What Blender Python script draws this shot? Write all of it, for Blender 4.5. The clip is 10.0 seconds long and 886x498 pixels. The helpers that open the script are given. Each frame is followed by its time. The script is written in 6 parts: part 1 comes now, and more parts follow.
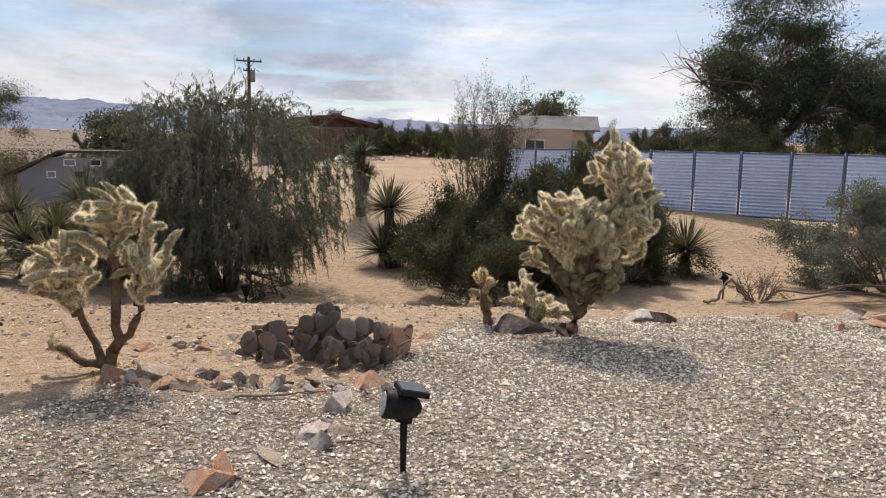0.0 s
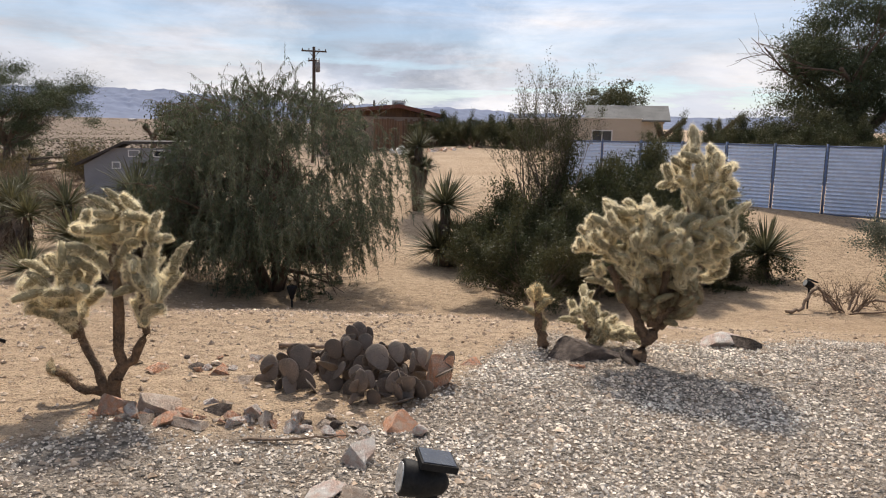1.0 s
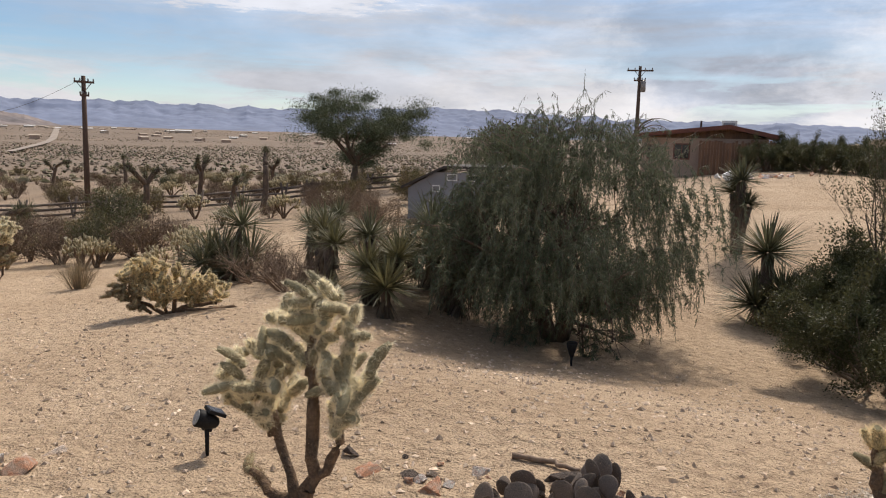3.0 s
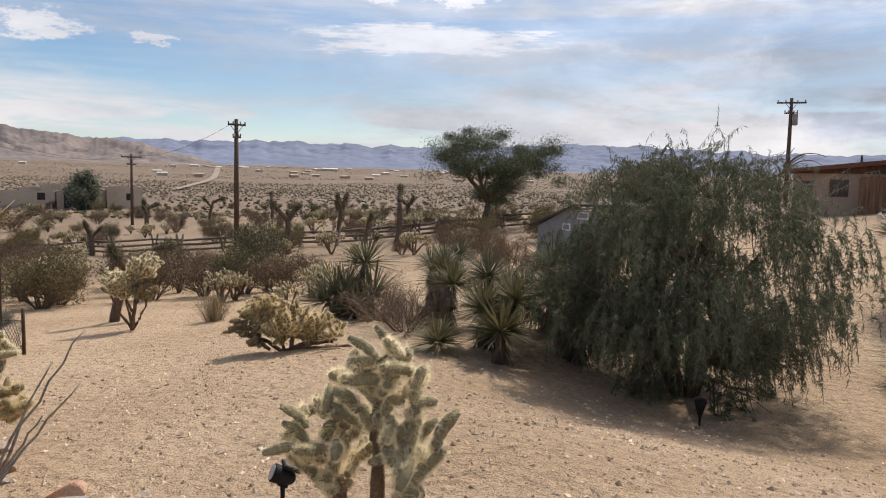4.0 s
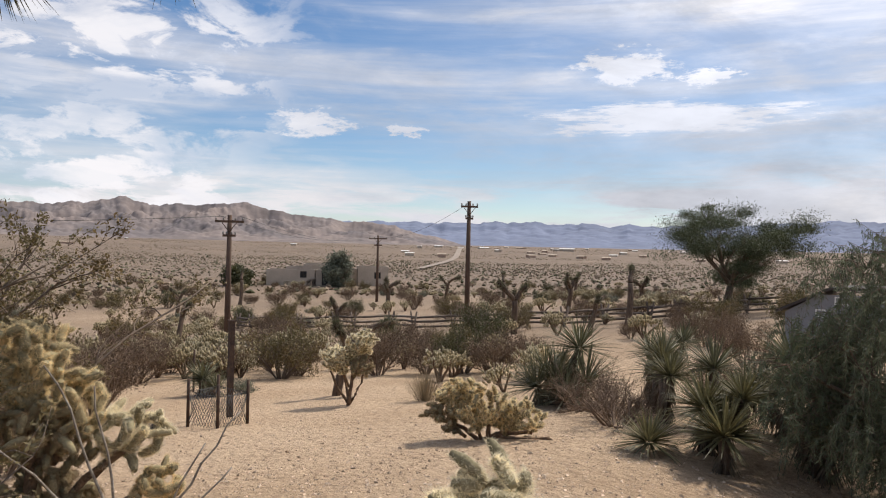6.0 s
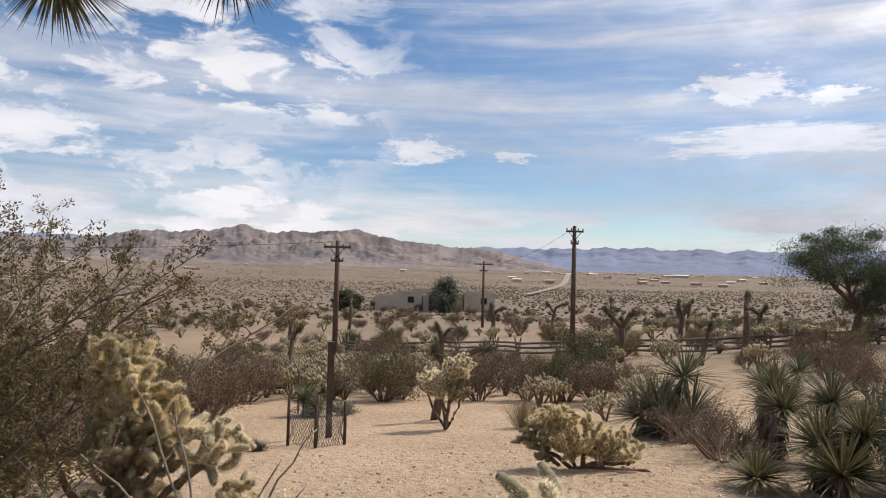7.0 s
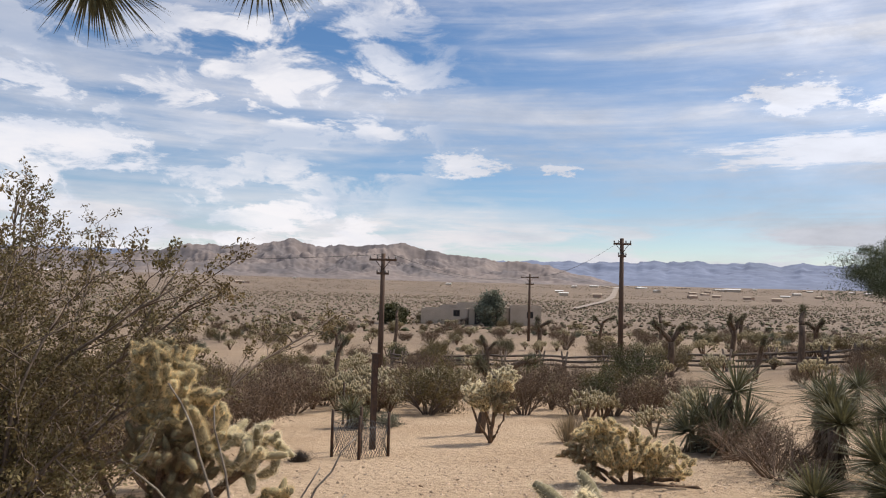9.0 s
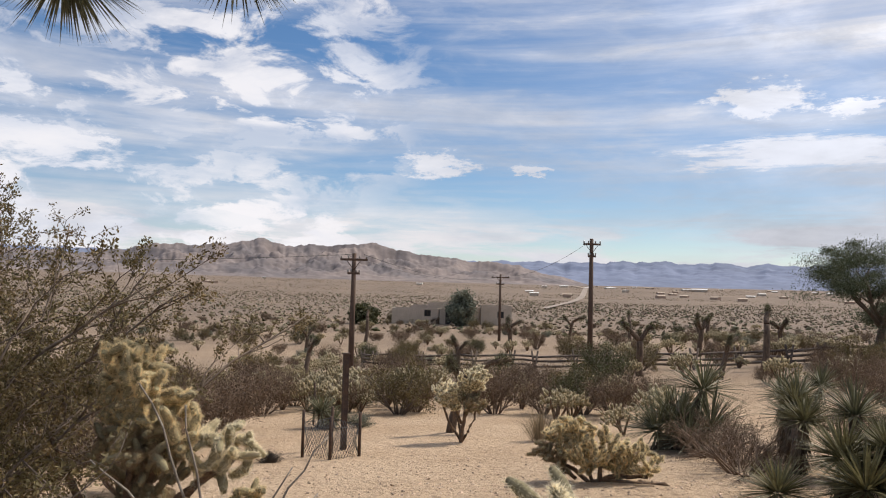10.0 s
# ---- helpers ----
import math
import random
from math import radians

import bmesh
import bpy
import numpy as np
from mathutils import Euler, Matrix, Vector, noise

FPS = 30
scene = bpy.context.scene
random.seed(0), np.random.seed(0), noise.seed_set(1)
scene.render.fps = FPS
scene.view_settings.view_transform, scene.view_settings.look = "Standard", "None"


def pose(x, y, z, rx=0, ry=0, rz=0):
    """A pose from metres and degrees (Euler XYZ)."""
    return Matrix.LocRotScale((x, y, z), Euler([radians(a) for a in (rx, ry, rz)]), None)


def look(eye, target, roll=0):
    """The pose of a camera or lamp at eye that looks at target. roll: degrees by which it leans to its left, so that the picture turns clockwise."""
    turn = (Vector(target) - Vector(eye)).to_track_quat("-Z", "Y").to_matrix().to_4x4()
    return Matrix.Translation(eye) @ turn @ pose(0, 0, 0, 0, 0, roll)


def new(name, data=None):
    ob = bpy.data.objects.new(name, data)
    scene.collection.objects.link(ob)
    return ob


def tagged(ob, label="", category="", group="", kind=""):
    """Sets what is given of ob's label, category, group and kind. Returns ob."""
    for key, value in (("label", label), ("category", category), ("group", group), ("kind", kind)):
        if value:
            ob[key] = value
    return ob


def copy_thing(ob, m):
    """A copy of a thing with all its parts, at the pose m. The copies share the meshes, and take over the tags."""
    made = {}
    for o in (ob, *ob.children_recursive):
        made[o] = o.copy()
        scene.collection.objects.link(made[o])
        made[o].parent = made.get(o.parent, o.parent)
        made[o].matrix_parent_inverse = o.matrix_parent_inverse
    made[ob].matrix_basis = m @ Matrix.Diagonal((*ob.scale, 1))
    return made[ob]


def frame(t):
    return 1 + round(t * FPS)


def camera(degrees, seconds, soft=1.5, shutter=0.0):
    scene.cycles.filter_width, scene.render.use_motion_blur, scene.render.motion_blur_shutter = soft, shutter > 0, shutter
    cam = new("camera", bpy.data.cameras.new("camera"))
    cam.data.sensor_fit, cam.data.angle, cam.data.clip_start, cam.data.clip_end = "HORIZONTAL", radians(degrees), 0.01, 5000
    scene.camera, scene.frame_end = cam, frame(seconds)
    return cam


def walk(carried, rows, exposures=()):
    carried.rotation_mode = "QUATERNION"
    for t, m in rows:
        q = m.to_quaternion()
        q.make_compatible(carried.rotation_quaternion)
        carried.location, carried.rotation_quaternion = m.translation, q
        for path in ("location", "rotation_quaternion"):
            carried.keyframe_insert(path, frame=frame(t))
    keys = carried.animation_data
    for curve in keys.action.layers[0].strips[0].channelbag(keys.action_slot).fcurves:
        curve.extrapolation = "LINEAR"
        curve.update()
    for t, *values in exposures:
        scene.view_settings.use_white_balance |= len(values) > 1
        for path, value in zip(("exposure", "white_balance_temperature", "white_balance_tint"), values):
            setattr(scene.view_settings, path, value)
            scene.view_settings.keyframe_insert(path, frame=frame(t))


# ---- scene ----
cam = camera(60.9, 10.0, 1.1)
PATH = [
    (0, (-0.084, 0.382, 1.524), (-0.061, 2.364, 1.260), 1.2),
    (0.5, (0.024, 0.760, 1.575), (-0.037, 2.739, 1.297), 1.2),
    (1, (0.024, 1.119, 1.599), (-0.121, 3.092, 1.304), 1.3),
    (1.5, (-0.006, 1.483, 1.703), (-0.258, 3.444, 1.398), 1.3),
    (2, (0.069, 1.819, 1.780), (-0.335, 3.754, 1.474), 1.4),
    (2.5, (0.137, 2.064, 1.847), (-0.530, 3.928, 1.560), 1.5),
    (3, (0.108, 2.350, 1.888), (-0.833, 4.094, 1.619), 1.5),
    (3.2, (0.086, 2.470, 1.887), (-0.935, 4.172, 1.634), 1.4),
    (4.5, (0.160, 2.974, 1.957), (-1.210, 4.426, 1.825), 1.4),
    (5, (0.114, 3.161, 1.959), (-1.383, 4.485, 1.881), 1.5),
    (6.5, (-0.057, 3.776, 1.905), (-1.801, 4.754, 1.957), 1.3),
    (7, (-0.013, 3.853, 1.883), (-1.823, 4.699, 1.961), 1.5),
    (7.5, (-0.073, 3.901, 1.855), (-1.919, 4.665, 1.948), 1.6),
    (8, (-0.055, 3.896, 1.858), (-1.913, 4.629, 1.959), 1.6),
    (8.5, (-0.084, 3.911, 1.850), (-1.945, 4.637, 1.957), 1.6),
    (9, (-0.080, 3.928, 1.836), (-1.938, 4.661, 1.947), 1.6),
    (9.5, (-0.052, 3.921, 1.846), (-1.898, 4.682, 1.958), 1.6),
    (10, (-0.053, 3.903, 1.833), (-1.881, 4.707, 1.946), 1.6),
]
walk(cam, [(t, look(e, g, r)) for t, e, g, r in PATH], [(0.0, 0.04, 6780, 13), (2.0, 0.02, 6780, 13), (3.0, -0.08, 6780, 13), (4.5, -0.03, 6750, 13), (6.5, -0.06, 6650, 13), (10.0, -0.08, 6650, 13)])

# ---- light ----
SUN_AZ, SUN_EL = -8.0, 52.0          # degrees right of +y, and above the horizon


def sky_world():
    w = bpy.data.worlds.new("sky")
    scene.world = w
    w.use_nodes = True
    n, l = w.node_tree.nodes, w.node_tree.links
    n.clear()

    def mk(kind, **k):
        nd = n.new(kind)
        for a, v in k.items():
            nd.inputs[a].default_value = v
        return nd

    def math_(op, a, b=None, clamp=False):
        nd = n.new("ShaderNodeMath")
        nd.operation, nd.use_clamp = op, clamp
        for i, v in enumerate((a, b)):
            if v is None:
                continue
            if isinstance(v, (int, float)):
                nd.inputs[i].default_value = v
            else:
                l.new(v, nd.inputs[i])
        return nd.outputs[0]

    sky = n.new("ShaderNodeTexSky")
    sky.sky_type, sky.sun_disc = "NISHITA", False
    sky.sun_elevation, sky.sun_rotation = radians(SUN_EL), radians(SUN_AZ)
    sky.altitude, sky.air_density, sky.dust_density, sky.ozone_density = 1000, 1.0, 0.8, 1.6
    tc = n.new("ShaderNodeTexCoord")
    sep = n.new("ShaderNodeSeparateXYZ")
    l.new(tc.outputs["Generated"], sep.inputs[0])

    def level(kx, kz, scale, lo, hi, seed):
        com = n.new("ShaderNodeCombineXYZ")
        l.new(math_("MULTIPLY", sep.outputs[0], kx), com.inputs[0]), l.new(math_("MULTIPLY", sep.outputs[1], kx), com.inputs[1])
        l.new(math_("ADD", math_("MULTIPLY", sep.outputs[2], kz), seed), com.inputs[2])
        no = mk("ShaderNodeTexNoise", Scale=scale, Detail=9, Roughness=0.6, Distortion=0.35)
        l.new(com.outputs[0], no.inputs["Vector"])
        r = n.new("ShaderNodeMapRange")
        r.interpolation_type = "SMOOTHSTEP"
        r.inputs["From Min"].default_value, r.inputs["From Max"].default_value = lo, hi
        l.new(no.outputs["Fac"], r.inputs["Value"])
        return r.outputs[0]

    def heap(d, wide, seed, ragged=0.55, kz=2.3):
        """A cloud of its own round direction d, wider than high, with a ragged edge."""
        sub = n.new("ShaderNodeVectorMath")
        sub.operation = "SUBTRACT"
        l.new(tc.outputs["Generated"], sub.inputs[0])
        sub.inputs[1].default_value = d
        mu = n.new("ShaderNodeVectorMath")
        mu.operation = "MULTIPLY"
        mu.inputs[1].default_value = (1 / wide, 1 / wide, kz / wide)
        l.new(sub.outputs[0], mu.inputs[0])
        ln = n.new("ShaderNodeVectorMath")
        ln.operation = "LENGTH"
        l.new(mu.outputs[0], ln.inputs[0])
        no = mk("ShaderNodeTexNoise", Scale=1.7, Detail=10, Roughness=0.68)
        ad = n.new("ShaderNodeVectorMath")
        ad.operation = "ADD"
        ad.inputs[1].default_value = (seed, seed * 0.7, 0)
        l.new(mu.outputs[0], ad.inputs[0]), l.new(ad.outputs[0], no.inputs["Vector"])
        edge = math_("ADD", ln.outputs["Value"], math_("MULTIPLY", math_("SUBTRACT", no.outputs["Fac"], 0.5), ragged * 4))
        r = n.new("ShaderNodeMapRange")
        r.interpolation_type = "SMOOTHSTEP"
        r.inputs["From Min"].default_value, r.inputs["From Max"].default_value = 1.0, 0.35
        l.new(edge, r.inputs["Value"])
        return r.outputs[0]

    streak = level(1.6, 11.0, 1.2, 0.42, 0.70, 3.1)      # long level veils
    wisp = level(4.0, 20.0, 1.6, 0.48, 0.74, 5.9)        # fine fibres
    puff = level(8.0, 19.0, 1.3, 0.42, 0.56, 7.7)        # rippled bright heaps
    big = level(2.2, 7.0, 1.4, 0.40, 0.60, 31.0)         # where the heaps gather
    shade = level(2.6, 9.0, 1.1, 0.42, 0.66, 11.3)       # thicker, greyer parts
    # the veil thickens towards the sun
    dot = n.new("ShaderNodeVectorMath")
    dot.operation = "DOT_PRODUCT"
    a, e = radians(SUN_AZ), radians(SUN_EL)
    dot.inputs[1].default_value = (math.sin(a) * math.cos(e), math.cos(a) * math.cos(e), math.sin(e))
    l.new(tc.outputs["Generated"], dot.inputs[0])
    near = n.new("ShaderNodeMapRange")
    near.interpolation_type = "SMOOTHSTEP"
    near.inputs["From Min"].default_value, near.inputs["From Max"].default_value = 0.48, 0.90
    l.new(dot.outputs["Value"], near.inputs["Value"])
    low = n.new("ShaderNodeMapRange")          # cloud bank over the horizon
    low.interpolation_type = "SMOOTHSTEP"
    low.inputs["From Min"].default_value, low.inputs["From Max"].default_value = 0.13, 0.05
    l.new(sep.outputs[2], low.inputs["Value"])
    bank = level(4.0, 26.0, 1.3, 0.40, 0.56, 9.4)        # low white bank
    crowd = n.new("ShaderNodeVectorMath")        # the rippled heaps stand over the valley
    crowd.operation = "DOT_PRODUCT"
    crowd.inputs[1].default_value = (-0.962, 0.02, 0.27)
    l.new(tc.outputs["Generated"], crowd.inputs[0])
    hm = n.new("ShaderNodeMapRange")
    hm.interpolation_type = "SMOOTHSTEP"
    hm.inputs["From Min"].default_value, hm.inputs["From Max"].default_value = 0.91, 0.965
    l.new(crowd.outputs["Value"], hm.inputs["Value"])
    puff = math_("MULTIPLY", math_("MULTIPLY", puff, hm.outputs[0]), math_("ADD", math_("MULTIPLY", big, 0.45), 0.55))
    for d, wide, sd in (((-0.907, 0.388, 0.166), 0.055, 1.0), ((-0.852, 0.498, 0.162), 0.028, 2.0), ((-0.665, 0.707, 0.240), 0.065, 3.0), ((-0.595, 0.772, 0.225), 0.035, 4.0),
                        ((-0.982, -0.089, 0.167), 0.09, 5.0), ((-0.64, 0.745, 0.178), 0.16, 6.0)):
        puff = math_("MAXIMUM", puff, heap(d, wide * 1.15, sd, 0.75, 3.0 if wide < 0.15 else 7.0))
    dark = heap((-0.154, 0.978, 0.140), 0.20, 7.0, 0.35, 1.6)        # the grey-blue cloud under the sun
    dark = math_("MAXIMUM", dark, math_("MULTIPLY", heap((-0.105, 0.993, 0.054), 0.10, 8.0, 0.3, 3.0), 0.8))
    dark = math_("MAXIMUM", dark, math_("MULTIPLY", heap((0.25, 0.95, 0.17), 0.30, 9.0, 0.5, 2.4), 0.35))
    dark = math_("MAXIMUM", dark, math_("MULTIPLY", heap((-0.66, 0.735, 0.16), 0.55, 12.0, 0.35, 3.2), 0.5))
    flat_ = level(1.2, 19.0, 1.0, 0.38, 0.66, 2.6)       # level sheets seen edge on
    veil = math_("ADD", math_("MULTIPLY", streak, 0.34), math_("MULTIPLY", wisp, 0.28), True)
    veil = math_("ADD", veil, math_("MULTIPLY", flat_, 0.50), True)
    cover = math_("MAXIMUM", veil, math_("MULTIPLY", puff, 0.95))
    cover = math_("ADD", cover, math_("MULTIPLY", near.outputs[0], 0.55), True)
    cover = math_("ADD", cover, math_("MULTIPLY", math_("MULTIPLY", low.outputs[0], bank), 0.85), True)
    bright = math_("ADD", math_("MULTIPLY", near.outputs[0], 1.0), 6.5)
    bright = math_("SUBTRACT", bright, math_("MULTIPLY", shade, 1.25))
    bright = math_("ADD", bright, math_("MULTIPLY", puff, 1.0))
    lit = math_("MULTIPLY", level(3.2, 10.0, 1.6, 0.40, 0.62, 17.0), near.outputs[0])      # sunlit billows
    bright = math_("ADD", math_("SUBTRACT", bright, math_("MULTIPLY", near.outputs[0], 0.7)), math_("MULTIPLY", lit, 2.8))
    bright = math_("SUBTRACT", bright, math_("MULTIPLY", dark, 2.6))
    cc = n.new("ShaderNodeVectorMath")
    cc.operation = "SCALE"
    tone = n.new("ShaderNodeMix")               # thick cloud is bluer
    tone.data_type = "RGBA"
    tone.inputs["A"].default_value, tone.inputs["B"].default_value = (0.99, 1.0, 1.035, 1), (0.86, 0.98, 1.18, 1)
    l.new(math_("MAXIMUM", dark, math_("MULTIPLY", shade, 0.6)), tone.inputs["Factor"]), l.new(tone.outputs["Result"], cc.inputs[0])
    l.new(bright, cc.inputs["Scale"])
    mix = n.new("ShaderNodeMix")
    mix.data_type = "RGBA"
    l.new(cover, mix.inputs["Factor"])
    hs = n.new("ShaderNodeHueSaturation")
    hs.inputs["Saturation"].default_value, hs.inputs["Value"].default_value = 1.24, 0.86
    l.new(sky.outputs[0], hs.inputs["Color"])
    l.new(hs.outputs[0], mix.inputs["A"]), l.new(cc.outputs[0], mix.inputs["B"])
    bg = mk("ShaderNodeBackground", Strength=SKY)
    l.new(mix.outputs["Result"], bg.inputs[0])
    out = n.new("ShaderNodeOutputWorld")
    l.new(bg.outputs[0], out.inputs[0])


SKY = 0.13
sky_world()
sun = bpy.data.lights.new("sun", "SUN")
sun.energy, sun.angle, sun.color = 4.0, radians(4.0), (1.0, 0.94, 0.84)
_a, _e = radians(SUN_AZ), radians(SUN_EL)
new("sun", sun).matrix_world = look((0, 0, 40), (-math.sin(_a) * math.cos(_e), -math.cos(_a) * math.cos(_e), 40 - math.sin(_e)))


# ---- materials ----
def mat(name, base, other=None, scale=6.0, fine=60.0, rough=0.85, metal=0.0, bump=0.3, rel=0.01, trans=0.0, rand=0.0,
        island=0.0, stretch=(1, 1, 1), mixlo=0.38, mixhi=0.62, spec=0.3, amount=0.35):
    m = bpy.data.materials.new(name)
    m.use_nodes = True
    n, l = m.node_tree.nodes, m.node_tree.links
    p = n["Principled BSDF"]
    p.inputs["Roughness"].default_value, p.inputs["Metallic"].default_value = rough, metal
    p.inputs["Specular IOR Level"].default_value = spec
    tc = n.new("ShaderNodeTexCoord")
    mp = n.new("ShaderNodeMapping")
    mp.inputs["Scale"].default_value = stretch
    l.new(tc.outputs["Object"], mp.inputs[0])
    big, small = n.new("ShaderNodeTexNoise"), n.new("ShaderNodeTexNoise")
    for nd, s, d in ((big, scale, 5), (small, fine, 4)):
        nd.inputs["Scale"].default_value, nd.inputs["Detail"].default_value = s, d
        l.new(mp.outputs[0], nd.inputs["Vector"])
    ramp = n.new("ShaderNodeMapRange")
    ramp.inputs["From Min"].default_value, ramp.inputs["From Max"].default_value = mixlo, mixhi
    l.new(big.outputs["Fac"], ramp.inputs["Value"])
    mix = n.new("ShaderNodeMix")
    mix.data_type = "RGBA"
    o = other or tuple(c * 0.7 for c in base)
    mix.inputs["A"].default_value, mix.inputs["B"].default_value = (*base, 1), (*o, 1)
    l.new(ramp.outputs[0], mix.inputs["Factor"])
    hsv = n.new("ShaderNodeHueSaturation")
    l.new(mix.outputs["Result"], hsv.inputs["Color"])
    v = n.new("ShaderNodeMapRange")
    v.inputs["From Min"].default_value, v.inputs["From Max"].default_value = 0.25, 0.75
    v.inputs["To Min"].default_value, v.inputs["To Max"].default_value = 1 - amount, 1 + amount
    l.new(small.outputs["Fac"], v.inputs["Value"])
    val = v.outputs[0]
    for src, k in (("obj", rand), ("isl", island)):
        if k:
            s = n.new("ShaderNodeObjectInfo").outputs["Random"] if src == "obj" else n.new("ShaderNodeNewGeometry").outputs["Random Per Island"]
            r = n.new("ShaderNodeMapRange")
            r.inputs["To Min"].default_value, r.inputs["To Max"].default_value = 1 - k, 1 + k
            l.new(s, r.inputs["Value"])
            mu = n.new("ShaderNodeMath")
            mu.operation = "MULTIPLY"
            l.new(val, mu.inputs[0]), l.new(r.outputs[0], mu.inputs[1])
            val = mu.outputs[0]
    l.new(val, hsv.inputs["Value"])
    l.new(hsv.outputs[0], p.inputs["Base Color"])
    if bump:
        b = n.new("ShaderNodeBump")
        b.inputs["Strength"].default_value, b.inputs["Distance"].default_value = bump, rel
        l.new(small.outputs["Fac"], b.inputs["Height"])
        l.new(b.outputs[0], p.inputs["Normal"])
    if trans:
        t = n.new("ShaderNodeBsdfTranslucent")
        l.new(hsv.outputs[0], t.inputs[0])
        ms = n.new("ShaderNodeMixShader")
        ms.inputs[0].default_value = trans
        l.new(p.outputs[0], ms.inputs[1]), l.new(t.outputs[0], ms.inputs[2])
        l.new(ms.outputs[0], n["Material Output"].inputs[0])
    return m


M_ROCK_W = mat("white_quartz", (0.88, 0.81, 0.74), (0.76, 0.56, 0.46), 2.5, 40, rand=0.15, bump=0.9, rel=0.03)
M_ROCK_O = mat("orange_stone", (0.80, 0.40, 0.24), (0.78, 0.56, 0.42), 2.5, 40, rand=0.2, bump=0.9, rel=0.03)
M_ROCK_D = mat("dark_stone", (0.11, 0.085, 0.07), (0.22, 0.17, 0.14), 5, 40, rand=0.2, bump=0.9, rel=0.03)
M_ROCK_G = mat("grey_stone", (0.74, 0.61, 0.50), (0.62, 0.46, 0.35), 3, 40, rand=0.25, bump=0.9, rel=0.03)
M_PEBBLE = mat("gravel_chips", (0.82, 0.73, 0.62), (0.58, 0.485, 0.385), 0.9, 30, island=0.5, bump=0.0, amount=0.2)
M_CLOD = mat("sand_pebbles", (0.62, 0.49, 0.37), (0.46, 0.34, 0.24), 0.9, 30, island=0.4, bump=0.0)
M_JOINT = mat("cholla_skin", (0.26, 0.225, 0.13), (0.29, 0.235, 0.14), 12, 90, rand=0.2, bump=0.4)
M_SPINE = mat("cholla_spines", (0.98, 0.905, 0.71), (0.95, 0.84, 0.60), 8, 60, rand=0.1, bump=0, trans=0.65, amount=0.1)
M_SPINE_Y = mat("golden_spines", (0.92, 0.79, 0.52), (0.82, 0.66, 0.40), 8, 60, rand=0.12, bump=0, trans=0.65, amount=0.1)
M_SPINE_O = mat("weathered_spines", (0.40, 0.30, 0.19), (0.27, 0.20, 0.12), 8, 60, rand=0.2, bump=0, trans=0.45, amount=0.1)
M_BARK = mat("brown_bark", (0.16, 0.11, 0.075), (0.09, 0.065, 0.05), 9, 50, bump=0.8, rel=0.02, stretch=(1, 1, 0.3))
M_CHOLLA_WOOD = mat("cholla_wood", (0.20, 0.125, 0.075), (0.11, 0.075, 0.05), 14, 60, bump=0.9, rel=0.02)
M_TWIG = mat("grey_twigs", (0.20, 0.15, 0.11), (0.13, 0.10, 0.08), 4, 40, bump=0.2)
M_DRYTWIG = mat("dry_twigs", (0.25, 0.18, 0.13), (0.17, 0.12, 0.085), 4, 40, bump=0.2)
M_LEAF = mat("pepper_leaves", (0.155, 0.17, 0.105), (0.105, 0.125, 0.072), 1.2, 9, 0.6, island=0.35, bump=0, trans=0.3)
M_LEAF_D = mat("dark_leaves", (0.060, 0.068, 0.030), (0.095, 0.088, 0.038), 1.5, 9, 0.55, island=0.35, bump=0, trans=0.3)
M_LEAF_C = mat("creosote_leaves", (0.145, 0.118, 0.052), (0.175, 0.125, 0.058), 1.5, 9, 0.6, island=0.4, bump=0, trans=0.25)
M_LEAF_G = mat("grey_leaves", (0.20, 0.21, 0.155), (0.15, 0.165, 0.12), 2, 9, 0.8, island=0.3, bump=0, trans=0.25)
M_LEAF_B = mat("brown_scrub", (0.17, 0.115, 0.075), (0.12, 0.085, 0.06), 1.5, 9, 0.8, island=0.4, bump=0, trans=0.2)
M_LEAF_Y = mat("yellow_leaves", (0.22, 0.20, 0.05), (0.15, 0.16, 0.05), 0.8, 6, 0.6, island=0.35, bump=0, trans=0.3)
M_LEAF_P = mat("pine_needles", (0.068, 0.086, 0.045), (0.098, 0.112, 0.056), 0.7, 6, 0.6, island=0.35, bump=0, trans=0.2)
M_BLADE = mat("yucca_blades", (0.155, 0.15, 0.082), (0.10, 0.10, 0.058), 2.0, 25, 0.5, island=0.35, bump=0, trans=0.2)
M_BLADE_Y = mat("striped_agave_blades", (0.21, 0.185, 0.09), (0.115, 0.11, 0.055), 2.5, 25, 0.5, island=0.35, bump=0, trans=0.2)
M_DEADBLADE = mat("dead_blades", (0.20, 0.155, 0.10), (0.12, 0.095, 0.07), 3.0, 30, 0.9, island=0.35, bump=0)
M_PAD = mat("prickly_pear_pad", (0.15, 0.122, 0.10), (0.20, 0.15, 0.12), 8, 120, 0.75, rand=0.25, bump=0.5, rel=0.01)
M_BLACK = mat("black_plastic", (0.012, 0.012, 0.013), (0.02, 0.019, 0.018), 20, 120, 0.6, bump=0.1, spec=0.15)
M_SOLAR = mat("solar_panel", (0.03, 0.035, 0.05), (0.05, 0.055, 0.065), 30, 100, 0.25, bump=0, spec=0.6)
M_LENS = mat("lamp_glass", (0.45, 0.46, 0.45), (0.35, 0.36, 0.36), 20, 100, 0.2, bump=0, spec=0.6)
M_RUST = mat("rusty_steel", (0.11, 0.07, 0.05), (0.07, 0.05, 0.042), 12, 90, 0.85, 0.2, bump=0.4)
M_POLE = mat("creosoted_pole", (0.135, 0.085, 0.06), (0.09, 0.06, 0.045), 3, 30, 0.9, stretch=(3, 3, 0.3), bump=0.4)
M_WIRE = mat("wire", (0.10, 0.10, 0.10), None, 3, 30, 0.6, 0.5, bump=0)
